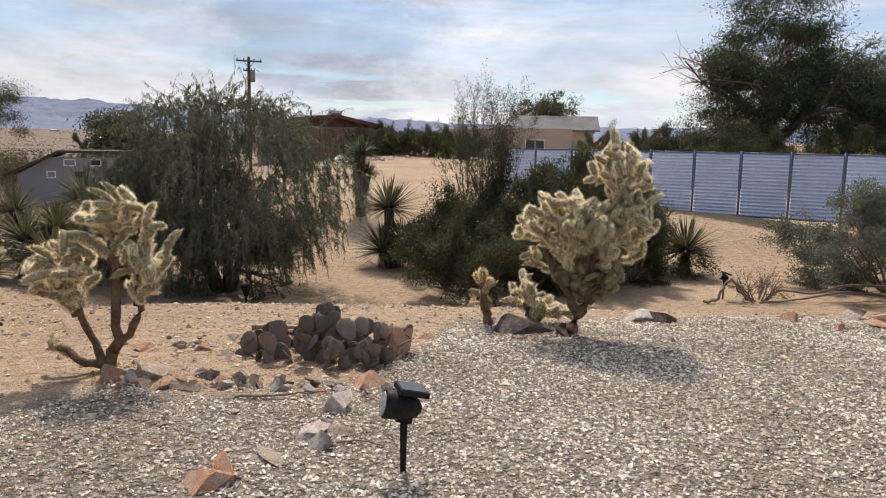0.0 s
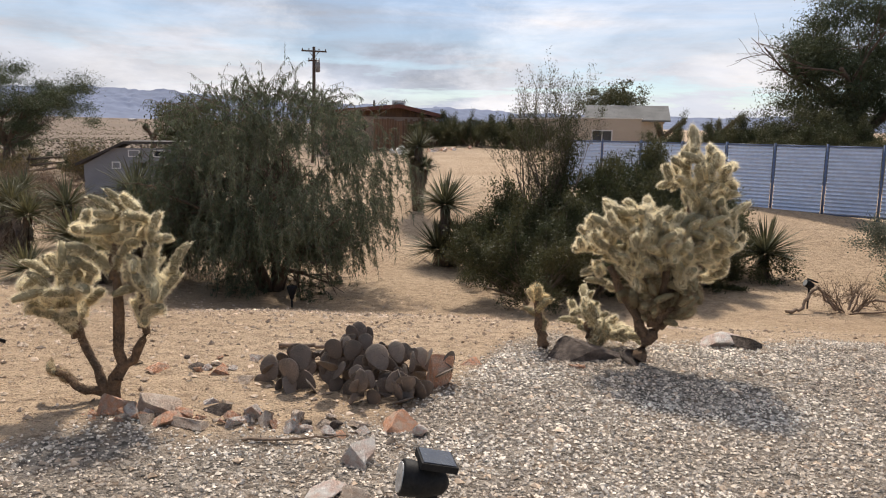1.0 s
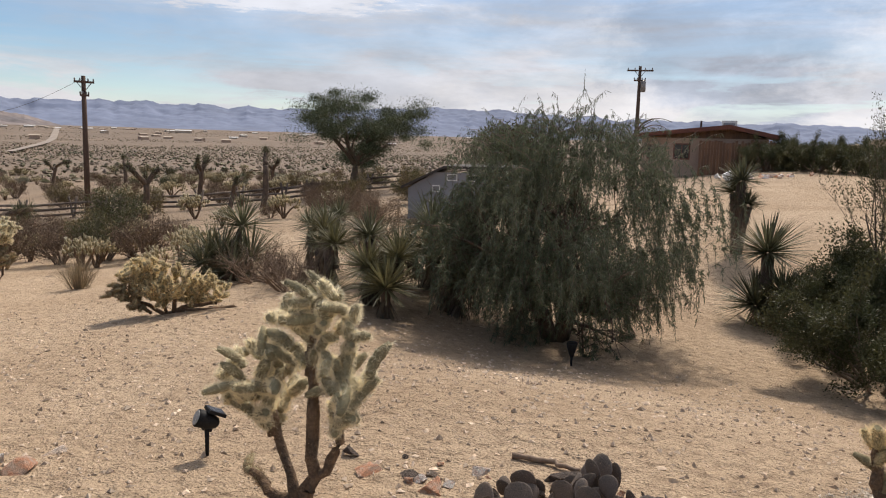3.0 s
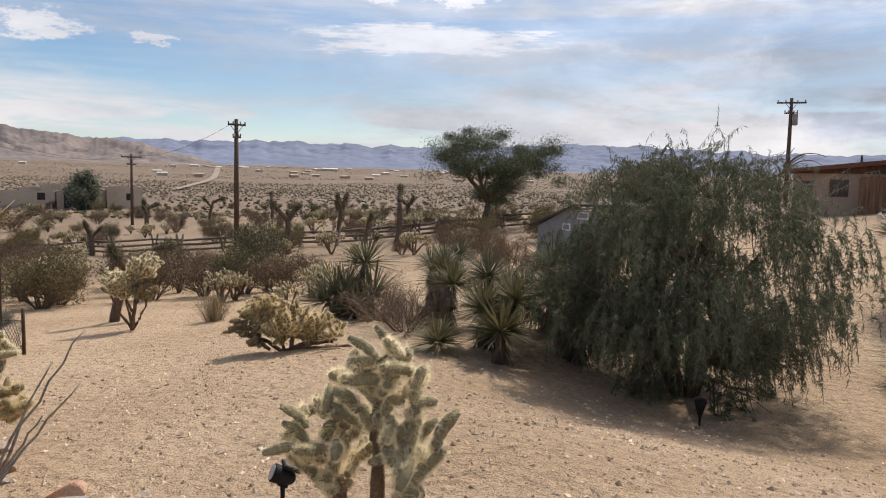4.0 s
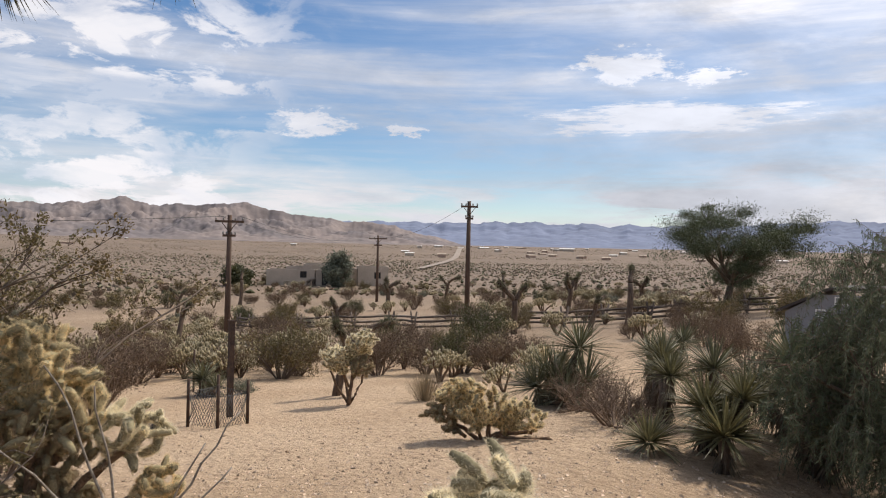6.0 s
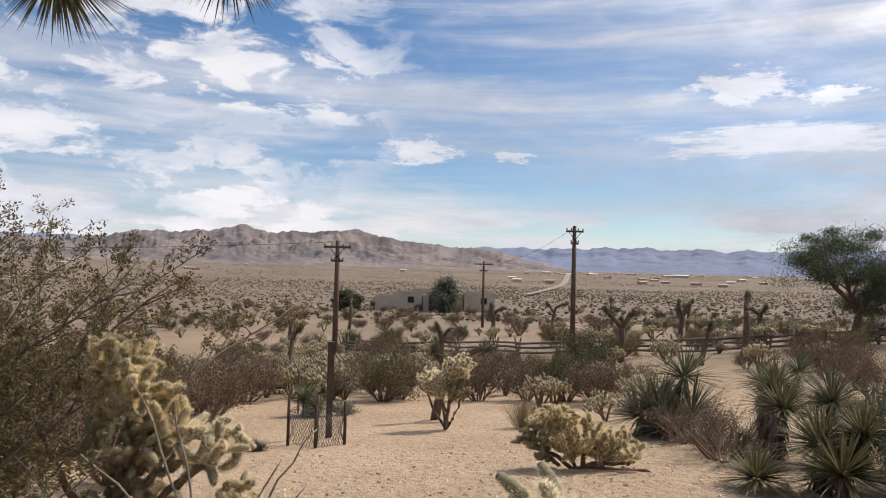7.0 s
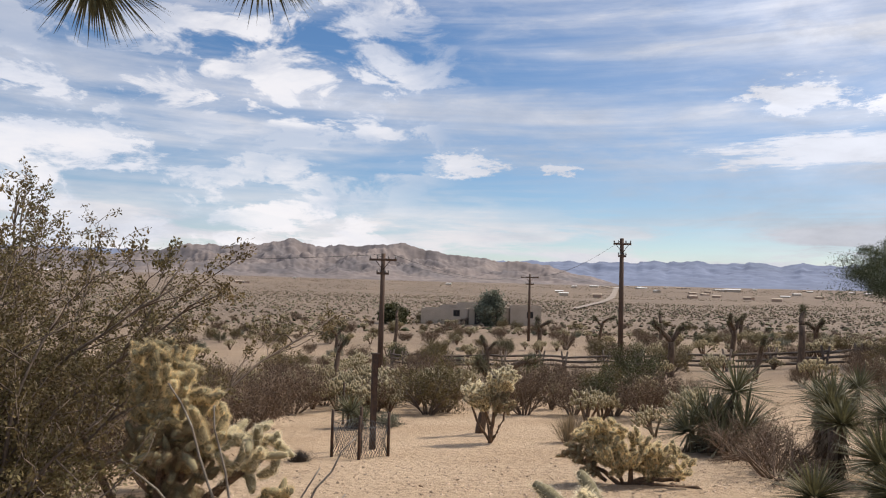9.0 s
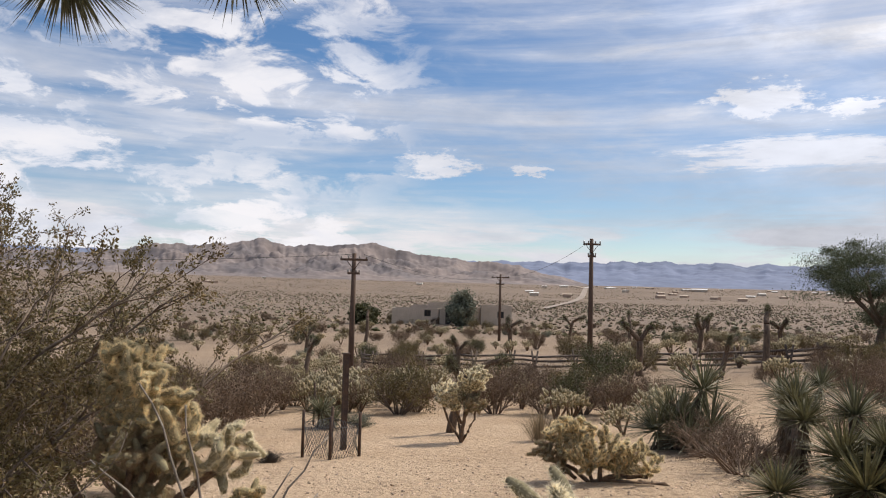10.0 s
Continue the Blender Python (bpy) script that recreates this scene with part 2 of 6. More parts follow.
M_PORC = mat("insulator", (0.30, 0.28, 0.26), None, 3, 30, 0.3, bump=0)
M_STEEL = mat("galvanised_sheet", (0.70, 0.78, 0.93), (0.62, 0.70, 0.85), 0.8, 12, 0.42, 0.45, bump=0.05, rand=0.06, amount=0.08)
M_BLUE = mat("blue_steel_frame", (0.12, 0.16, 0.26), (0.10, 0.13, 0.21), 2, 30, 0.5, 0.3, bump=0.1)
M_STUCCO = mat("beige_stucco", (0.52, 0.43, 0.34), (0.46, 0.38, 0.30), 0.7, 40, 0.95, bump=0.4)
M_STUCCO_P = mat("pink_stucco", (0.46, 0.33, 0.25), (0.40, 0.29, 0.22), 0.7, 40, 0.95, bump=0.4)
M_BOARD = mat("brown_boards", (0.24, 0.13, 0.075), (0.15, 0.085, 0.055), 1.5, 30, 0.9, stretch=(4, 4, 0.4), bump=0.4, rand=0.25)
M_TRIM = mat("red_brown_fascia", (0.20, 0.075, 0.05), (0.14, 0.06, 0.045), 2, 30, 0.8, bump=0.1)
M_ROOF = mat("brown_shingles", (0.16, 0.11, 0.09), (0.11, 0.08, 0.07), 2, 20, 0.95, bump=0.5, rel=0.03)
M_GREYWALL = mat("grey_siding", (0.27, 0.27, 0.285), (0.23, 0.23, 0.245), 0.8, 25, 0.9, bump=0.1, amount=0.1)
M_WHITE = mat("white_paint", (0.78, 0.77, 0.74), (0.70, 0.68, 0.65), 3, 30, 0.6, bump=0.05, amount=0.06)
M_PANE = mat("window_glass", (0.02, 0.023, 0.028), (0.03, 0.034, 0.04), 2, 10, 0.08, bump=0, spec=0.7)
M_RAIL = mat("weathered_rail", (0.13, 0.10, 0.08), (0.20, 0.16, 0.13), 3, 30, 0.95, bump=0.5, rand=0.25)
M_TRIMDARK = mat("dark_eave", (0.07, 0.06, 0.055), None, 2, 30, 0.8, bump=0.1)


def ground_material():
    m = mat("sandy_ground", (0.555, 0.41, 0.275), (0.47, 0.335, 0.215), 0.35, 55, 0.95, bump=0.9, rel=0.03, amount=0.26)
    n, l = m.node_tree.nodes, m.node_tree.links
    p = n["Principled BSDF"]
    at = n.new("ShaderNodeAttribute")
    at.attribute_name = "gravel"
    src = p.inputs["Base Color"].links[0].from_socket
    tc = n.new("ShaderNodeTexCoord")
    vo = n.new("ShaderNodeTexVoronoi")
    vo.inputs["Scale"].default_value = 38
    l.new(tc.outputs["Object"], vo.inputs["Vector"])
    mr = n.new("ShaderNodeMapRange")
    mr.inputs["To Min"].default_value, mr.inputs["To Max"].default_value = 0.10, 0.42
    sep = n.new("ShaderNodeSeparateColor")
    l.new(vo.outputs["Color"], sep.inputs[0]), l.new(sep.outputs[0], mr.inputs["Value"])
    tint = n.new("ShaderNodeMix")
    tint.data_type, tint.blend_type = "RGBA", "MULTIPLY"
    tint.inputs["Factor"].default_value = 1
    tint.inputs["A"].default_value = (1, 0.85, 0.69, 1)
    l.new(mr.outputs[0], tint.inputs["B"])
    mix = n.new("ShaderNodeMix")
    mix.data_type = "RGBA"
    l.new(at.outputs["Fac"], mix.inputs["Factor"]), l.new(src, mix.inputs["A"]), l.new(tint.outputs["Result"], mix.inputs["B"])
    # pale crust and darker scrub soil, metres across
    big = n.new("ShaderNodeTexNoise")
    big.inputs["Scale"].default_value, big.inputs["Detail"].default_value = 0.05, 8
    l.new(tc.outputs["Object"], big.inputs["Vector"])
    r2 = n.new("ShaderNodeMapRange")
    r2.inputs["From Min"].default_value, r2.inputs["From Max"].default_value = 0.3, 0.7
    r2.inputs["To Min"].default_value, r2.inputs["To Max"].default_value = 0.82, 1.12
    l.new(big.outputs["Fac"], r2.inputs["Value"])
    hs = n.new("ShaderNodeHueSaturation")
    l.new(r2.outputs[0], hs.inputs["Value"]), l.new(mix.outputs["Result"], hs.inputs["Color"])
    soil = n.new("ShaderNodeAttribute")
    soil.attribute_name = "soil"
    m2 = n.new("ShaderNodeMix")
    m2.data_type = "RGBA"
    m2.inputs["B"].default_value = (0.185, 0.138, 0.102, 1)
    # dry litter and darker damp crust, in small blots
    lit = n.new("ShaderNodeTexNoise")
    lit.inputs["Scale"].default_value, lit.inputs["Detail"].default_value, lit.inputs["Roughness"].default_value = 9.0, 7, 0.72
    l.new(tc.outputs["Object"], lit.inputs["Vector"])
    lr = n.new("ShaderNodeMapRange")
    lr.inputs["From Min"].default_value, lr.inputs["From Max"].default_value, lr.inputs["To Max"].default_value = 0.49, 0.70, 0.75
    l.new(lit.outputs["Fac"], lr.inputs["Value"])
    m3 = n.new("ShaderNodeMix")
    m3.data_type = "RGBA"
    m3.inputs["B"].default_value = (0.22, 0.145, 0.09, 1)
    l.new(lr.outputs[0], m3.inputs["Factor"]), l.new(hs.outputs[0], m3.inputs["A"])
    l.new(soil.outputs["Fac"], m2.inputs["Factor"]), l.new(m3.outputs["Result"], m2.inputs["A"])
    l.new(m2.outputs["Result"], p.inputs["Base Color"])
    # scuffs and footmarks a hand to a foot across
    sc = n.new("ShaderNodeTexNoise")
    sc.inputs["Scale"].default_value, sc.inputs["Detail"].default_value, sc.inputs["Roughness"].default_value = 5.5, 5, 0.6
    l.new(tc.outputs["Object"], sc.inputs["Vector"])
    b2 = n.new("ShaderNodeBump")
    b2.inputs["Strength"].default_value, b2.inputs["Distance"].default_value = 1.0, 0.14
    l.new(sc.outputs["Fac"], b2.inputs["Height"])
    old = p.inputs["Normal"].links[0].from_node
    l.new(b2.outputs[0], old.inputs["Normal"])
    return m


# ---- mesh helpers ----
class Geo:
    """Pieces of mesh, gathered as arrays and built at once."""

    def __init__(self):
        self.v, self.f, self.n = [], [], 0

    def add(self, verts, faces, slot=0, smooth=False):
        verts = np.asarray(verts, float).reshape(-1, 3)
        self.v.append(verts)
        groups = [faces] if isinstance(faces, np.ndarray) else [[f for f in faces if len(f) == k] for k in sorted({len(f) for f in faces})]
        for some in groups:
            self.f.append((np.asarray(some, int) + self.n, slot, smooth))
        self.n += len(verts)
        return self

    def box(self, lo, hi, slot=0, turn=None, bevel=0.0):
        lo, hi = np.minimum(lo, hi), np.maximum(lo, hi)
        v = np.array([[x, y, z] for x in (lo[0], hi[0]) for y in (lo[1], hi[1]) for z in (lo[2], hi[2])], float)
        if turn is not None:
            v = np.array([tuple(turn @ Vector(p)) for p in v])
        return self.add(v, [[0, 1, 3, 2], [4, 6, 7, 5], [0, 4, 5, 1], [2, 3, 7, 6], [0, 2, 6, 4], [1, 5, 7, 3]], slot)

    def tube(self, pts, radii, sides=6, slot=0, smooth=True):
        pts = np.asarray(pts, float)
        radii = np.broadcast_to(np.asarray(radii, float), (len(pts),))
        t = np.gradient(pts, axis=0)
        t /= np.linalg.norm(t, axis=1, keepdims=True) + 1e-9
        ref = np.where(np.abs(t[:, 2:3]) > 0.9, (1.0, 0, 0), (0, 0, 1.0))
        a = np.cross(t, ref)
        a /= np.linalg.norm(a, axis=1, keepdims=True) + 1e-9
        b = np.cross(t, a)
        ang = np.linspace(0, 2 * np.pi, sides, endpoint=False)
        ring = pts[:, None] + radii[:, None, None] * (np.cos(ang)[None, :, None] * a[:, None] + np.sin(ang)[None, :, None] * b[:, None])
        k, i = np.meshgrid(np.arange(len(pts) - 1), np.arange(sides), indexing="ij")
        j = (i + 1) % sides
        f = np.stack([k * sides + i, k * sides + j, (k + 1) * sides + j, (k + 1) * sides + i], -1).reshape(-1, 4)
        self.add(ring.reshape(-1, 3), f, slot, smooth)
        for row, flip in ((0, 1), (len(pts) - 1, -1)):
            idx = (np.arange(sides) + row * sides)[::-flip]
            self.f.append((np.array([idx]) + self.n - len(pts) * sides, slot, False))
        return self

    def leaves(self, pos, way, length, width, rng, slot=0):
        """Diamond leaves from pos along way."""
        pos, way = np.asarray(pos, float), np.asarray(way, float)
        way = way / (np.linalg.norm(way, axis=1, keepdims=True) + 1e-9)
        side = np.cross(way, rng.normal(size=way.shape))
        side /= np.linalg.norm(side, axis=1, keepdims=True) + 1e-9
        L = np.broadcast_to(length, (len(pos),))[:, None]
        W = np.broadcast_to(width, (len(pos),))[:, None]
        v = np.stack([pos, pos + way * L * 0.45 + side * W / 2, pos + way * L, pos + way * L * 0.45 - side * W / 2], 1)
        return self.add(v.reshape(-1, 3), np.arange(4 * len(pos)).reshape(-1, 4), slot)

    def spikes(self, pos, way, length, width, rng, slot=0):
        pos, way = np.asarray(pos, float), np.asarray(way, float)
        way = way / (np.linalg.norm(way, axis=1, keepdims=True) + 1e-9)
        side = np.cross(way, rng.normal(size=way.shape))
        side *= width / 2 / (np.linalg.norm(side, axis=1, keepdims=True) + 1e-9)
        L = np.broadcast_to(length, (len(pos),))[:, None]
        v = np.stack([pos + side, pos + way * L, pos - side], 1)
        return self.add(v.reshape(-1, 3), np.arange(3 * len(pos)).reshape(-1, 3), slot)

    def blades(self, base, way, length, width, rng, droop=0.2, slot=0, seg=4):
        """Stiff sword leaves, folded along the middle."""
        base, way = np.asarray(base, float), np.asarray(way, float)
        way = way / (np.linalg.norm(way, axis=1, keepdims=True) + 1e-9)
        side = np.cross(way, (0, 0, 1.0)) + 1e-4 * rng.normal(size=way.shape)
        side /= np.linalg.norm(side, axis=1, keepdims=True) + 1e-9
        nrm = np.cross(side, way)
        k = len(base)
        L = np.broadcast_to(length, (k,))[:, None]
        W = np.broadcast_to(width, (k,))[:, None]
        D = np.broadcast_to(droop, (k,))[:, None]
        rows = []
        for s in np.linspace(0, 1, seg + 1):
            c = base + way * L * s - np.array([0, 0, 1.0]) * D * L * s * s
            w = W * (0.75 + 0.5 * s if s < 0.4 else 0.95 * (1 - (s - 0.4) / 0.6) + 0.03) / 2
            rows.append(np.stack([c - side * w, c - nrm * w * 0.45, c + side * w], 1))
        v = np.stack(rows, 1)                      # k, seg+1, 3, 3
        off = (np.arange(k) * (seg + 1) * 3)[:, None, None]
        q = []
        for r in range(seg):
            for c in (0, 1):
                q.append([r * 3 + c, r * 3 + c + 1, (r + 1) * 3 + c + 1, (r + 1) * 3 + c])
        return self.add(v.reshape(-1, 3), (np.array(q)[None] + off).reshape(-1, 4), slot)

    def mesh(self, name, mats):
        me = bpy.data.meshes.new(name)
        v = np.concatenate(self.v)
        me.vertices.add(len(v))
        me.vertices.foreach_set("co", v.astype(np.float32).ravel())
        loops = np.concatenate([f.ravel() for f, _, _ in self.f])
        tot = np.concatenate([np.full(len(f), f.shape[1]) for f, _, _ in self.f])
        me.loops.add(len(loops))
        me.loops.foreach_set("vertex_index", loops.astype(np.int32))
        me.polygons.add(len(tot))
        me.polygons.foreach_set("loop_start", np.r_[0, np.cumsum(tot)[:-1]].astype(np.int32))
        me.polygons.foreach_set("loop_total", tot.astype(np.int32))
        me.polygons.foreach_set("material_index", np.concatenate([np.full(len(f), s) for f, s, _ in self.f]).astype(np.int32))
        me.polygons.foreach_set("use_smooth", np.concatenate([np.full(len(f), s) for f, _, s in self.f]))
        for mt in (mats if isinstance(mats, (list, tuple)) else [mats]):
            me.materials.append(mt)
        me.update(calc_edges=True)
        me.validate()
        return me


def part(name, geo, mats, parent=None, label=""):
    """One mesh object, under a thing or a part; geo may be a Geo or a mesh."""
    ob = new(name, geo.mesh(name, mats) if isinstance(geo, Geo) else geo)
    if parent is not None:
        ob.parent = parent
    return tagged(ob, label)


def thing(name, x, y, label, category, group="", z=None, turn=0.0, sink=0.0, scale=1.0):
    ob = new(name)
    ob.empty_display_size = 0.1
    ob.matrix_world = pose(x, y, (ground(x, y) if z is None else z) - sink, 0, 0, turn) @ Matrix.Scale(scale, 4)
    return tagged(ob, label, category, group)


def smooth(a, b, v):
    t = np.clip((np.asarray(v, float) - a) / (b - a), 0, 1)
    return t * t * (3 - 2 * t)


# ---- ground ----
def land(x, y):
    """Height of the ground: a level yard that dips, falls to the valley and climbs to the neighbours and the far slopes."""
    x, y = np.asarray(x, float), np.asarray(y, float)
    r = np.hypot(x, y)
    s = np.maximum(0, -x - 2.0)
    a = -5.5 * (1 - np.exp(-s * s / (s + 3) * 0.15 / 5.5))
    b = (0.030 + 0.018 * smooth(8, 22, -x)) * (1 - 0.7 * smooth(0, 8, x)) * np.maximum(0, y - 14) * smooth(14, 26, y) * (1 - smooth(60, 120, r))
    c = -0.85 * smooth(6.8, 12.0, y) * (1 - smooth(15, 21, y)) * smooth(-8, -3, x) - 0.15 * smooth(6, 14, y) * smooth(-6, 4, x) * (1 - smooth(16, 34, y))
    far = 1.8 * smooth(60, 160, r) + 0.0165 * np.maximum(0, r - 420) * smooth(420, 1500, r)
    return 0.03 + a + b + c + far


def ground(x, y):
    return float(land(x, y))


def gravel_cover(x, y):
    """1 on the gravelled yard, 0 on bare sand."""
    x, y = np.asarray(x, float), np.asarray(y, float)
    wob = 0.18 * np.sin(2.3 * x + 1.0) + 0.10 * np.sin(5.1 * x) + 0.06 * np.sin(11 * x + 2 * y)
    edge = 4.98 + 2.17 * smooth(-0.9, 0.7, x) + 0.25 * smooth(1, 4, x) + wob
    edge = edge - 3.2 * smooth(-1.7, -4.0, x)
    return smooth(-0.28, 0.28, edge - y) * smooth(-5.2, -3.4, x)


def uneven(x, y):
    """Small swells of the yard, a hand high at most."""
    return np.array([0.022 * noise.noise((a * 0.9, b * 0.9, 0)) + 0.008 * noise.noise((a * 4, b * 4, 3)) for a, b in zip(x, y)])


def build_ground():
    rings = np.r_[0, np.geomspace(0.25, 9, 80), np.geomspace(9.3, 60, 70), np.geomspace(63, 4900, 75)]
    k = 260
    ang = np.linspace(0, 2 * np.pi, k, endpoint=False)
    R, A = np.meshgrid(rings[1:], ang, indexing="ij")
    x, y = np.r_[0.0, (R * np.cos(A)).ravel()], np.r_[4.0, 4 + (R * np.sin(A)).ravel()]
    z = land(x, y)
    rr = np.hypot(x, y - 4)
    yard = rr < 45
    z[yard] += uneven(x[yard], y[yard])
    for i in range(len(x)):
        if rr[i] > 150:
            z[i] += min(3.0, rr[i] * 0.002) * noise.noise((x[i] * 0.006, y[i] * 0.006, 0))
    n = len(rings) - 1
    i, j = np.meshgrid(np.arange(n - 1), np.arange(k), indexing="ij")
    jj = (j + 1) % k
    q = np.stack([1 + i * k + j, 1 + (i + 1) * k + j, 1 + (i + 1) * k + jj, 1 + i * k + jj], -1).reshape(-1, 4)
    g = Geo().add(np.stack([x, y, z], 1), q, 0, True)
    g.f.append((np.array([[0, 1 + a, 1 + (a + 1) % k] for a in range(k)]), 0, True))
    me = g.mesh("ground", ground_material())
    att = me.attributes.new("gravel", "FLOAT", "POINT")
    att.data.foreach_set("value", gravel_cover(x, y).astype(np.float32))
    # soil between the scrub is browner, in patches
    blot = np.array([0.5 + 0.5 * noise.fractal((a * 0.06, b * 0.06, 4), 1.0, 2.0, 3) for a, b in zip(x, y)])
    soil = smooth(20, 45, rr) * smooth(2, -10, x) * np.clip(0.36 + 0.45 * blot + 0.38 * smooth(60, 160, rr), 0, 1)
    att = me.attributes.new("soil", "FLOAT", "POINT")
    att.data.foreach_set("value", soil.astype(np.float32))
    tagged(new("ground", me), "sandy desert ground with a pale gravel yard", "ground", kind="structure")


build_ground()


def chips(name, x, y, size, material, label, rng, lift=0.25, rise=0.0):
    """Loose angular stones, each a small lumpy octahedron lying on the ground."""
    k = len(x)
    octa = np.array([[1, 0, 0], [0, 1, 0], [-1, 0, 0], [0, -1, 0], [0, 0, 1], [0, 0, -1]], float)
    f = np.array([[0, 1, 4], [1, 2, 4], [2, 3, 4], [3, 0, 4], [1, 0, 5], [2, 1, 5], [3, 2, 5], [0, 3, 5]])
    v = octa[None] * rng.uniform(0.65, 1.25, (k, 6, 1)) + rng.normal(0, 0.22, (k, 6, 3))
    v *= (size[:, None] * rng.uniform(0.7, 1.3, (k, 3)) * (1, 1, 0.7))[:, None]
    t = rng.uniform(0, 6.28, k)
    c, s = np.cos(t)[:, None], np.sin(t)[:, None]
    v = np.stack([c * v[..., 0] - s * v[..., 1], s * v[..., 0] + c * v[..., 1], v[..., 2]], -1)
    v += np.stack([x, y, land(x, y) + rise + size * lift], 1)[:, None]
    g = Geo().add(v.reshape(-1, 3), (f[None] + (np.arange(k) * 6)[:, None, None]).reshape(-1, 3))
    return tagged(part(name, g, material), label, "gravel", kind="stuff")


rng = np.random.default_rng(5)
gx, gy = rng.uniform(-4.6, 7.5, 215000), rng.uniform(1.2, 8.2, 215000)
keep = rng.uniform(0, 1, len(gx)) < gravel_cover(gx, gy) * (0.35 + 0.65 * smooth(1.6, 2.6, gy)) * (0.6 + 0.4 * smooth(-1.8, -0.2, gx))
chips("gravel", gx[keep], gy[keep], 0.0045 + 0.0095 * rng.uniform(0, 1, keep.sum()) ** 1.4, M_PEBBLE, "pale grey crushed-stone gravel on the yard", rng, rise=uneven(gx[keep], gy[keep]))
px_, py_ = rng.normal(-3, 5.0, 30000), rng.normal(7.5, 3.2, 30000)
chips("pebbles", px_, py_, 0.004 + 0.024 * rng.uniform(0, 1, 30000) ** 4.5, M_CLOD, "tan pebbles scattered over bare sand", rng, 0.15, uneven(px_, py_))

# ---- plants ----
def unit(v):
    v = np.asarray(v, float)
    return v / (np.linalg.norm(v, axis=-1, keepdims=True) + 1e-9)


def limb(p, way, length, r0, r1, rng, bend=0.25, droop=0.0, steps=6):
    """A wandering branch: its points and radii."""
    pts, w = [np.array(p, float)], unit(way)
    for _ in range(steps):
        w = unit(w + rng.normal(0, bend / math.sqrt(steps), 3) + (0, 0, -droop / steps))
        pts.append(pts[-1] + w * length / steps)
    return np.array(pts), np.linspace(r0, r1, steps + 1)


def grow(geo, p, way, length, radius, depth, rng, kids=3, spread=0.6, shrink=0.72, bend=0.3, droop=0.0, rise=0.0, sides=5, tips=None, first=0.35, mind=0):
    """Branches over branches; fills tips with (place, way) along the thin ones."""
    steps = 6 if depth > 1 else 4
    pts, rad = limb(p, way, length, radius, radius * 0.55, rng, bend, droop, steps)
    geo.tube(pts, rad, sides if depth > 1 else 3)
    if depth <= mind:
        for a, b in zip(pts[:-1], pts[1:]):
            for u in (0.0, 0.5):
                tips.append(np.r_[a + (b - a) * u, b - a])
        tips.append(np.r_[pts[-1], pts[-1] - pts[-2]])
    if depth == 0:
        return
    for i in range(kids):
        u = first + (1 - first) * (i + rng.uniform(0.3, 1.0)) / kids
        k = min(steps - 1, int(u * steps))
        w = unit(pts[k + 1] - pts[k])
        w = unit(w + rng.normal(0, spread, 3) + (0, 0, rise))
        grow(geo, pts[k], w, length * shrink * rng.uniform(0.75, 1.2), rad[k] * 0.62, depth - 1, rng, kids, spread, shrink, bend, droop, rise, max(3, sides - 1), tips, first, mind)


def bush_mesh(seed, height, width, stems, leaf_mat, twig_mat, leaves=9000, leaf=(0.03, 0.012), depth=3, droop=0.0, rise=0.25, spread=0.5, lean=0.7, first=0.3, scatter=0.05, kids=3):
    """Twig and leaf meshes of a many-stemmed bush."""
    r = np.random.default_rng(seed)
    g, tips = Geo(), []
    for i in range(stems):
        a = 6.283 * (i + r.uniform(0, 0.8)) / stems
        out = lean * r.uniform(0.3, 1.0) * width / height
        grow(g, (0.05 * math.cos(a), 0.05 * math.sin(a), -0.05), (out * math.cos(a), out * math.sin(a), 1), height * 0.52, 0.012 * height ** 0.5 + 0.006, depth, r, kids, spread, 0.62, 0.3, droop, rise, 4, tips, first)
    t = np.array(tips)
    # keep the crown inside its real outline
    top = max(t[:, 2].max(), 1e-3)
    sc = np.array([width / 2 / max(np.percentile(np.hypot(t[:, 0], t[:, 1]), 97), 1e-3)] * 2 + [height / top])
    g.v = [v * sc for v in g.v]
    pick = r.integers(0, len(t), leaves)
    pos = t[pick, :3] * sc + r.normal(0, scatter, (leaves, 3))
    pos[:, 2] = np.maximum(pos[:, 2], 0.01)
    way = unit(t[pick, 3:]) + r.normal(0, 0.7, (leaves, 3)) + (0, 0, 0.1 - droop)
    lg = Geo().leaves(pos, way, leaf[0] * r.uniform(0.6, 1.4, leaves), leaf[1] * r.uniform(0.7, 1.3, leaves), r)
    return g.mesh("stems", twig_mat), lg.mesh("foliage", leaf_mat)


def bush(name, meshes, x, y, label, category="bush", group="", turn=0.0, scale=1.0, sink=0.02):
    th = thing(name, x, y, label, category, group, turn=turn, sink=sink, scale=scale)
    tagged(part("stem", meshes[0], None, th), kind="stuff")
    tagged(part("foliage", meshes[1], None, th), kind="stuff")
    return th


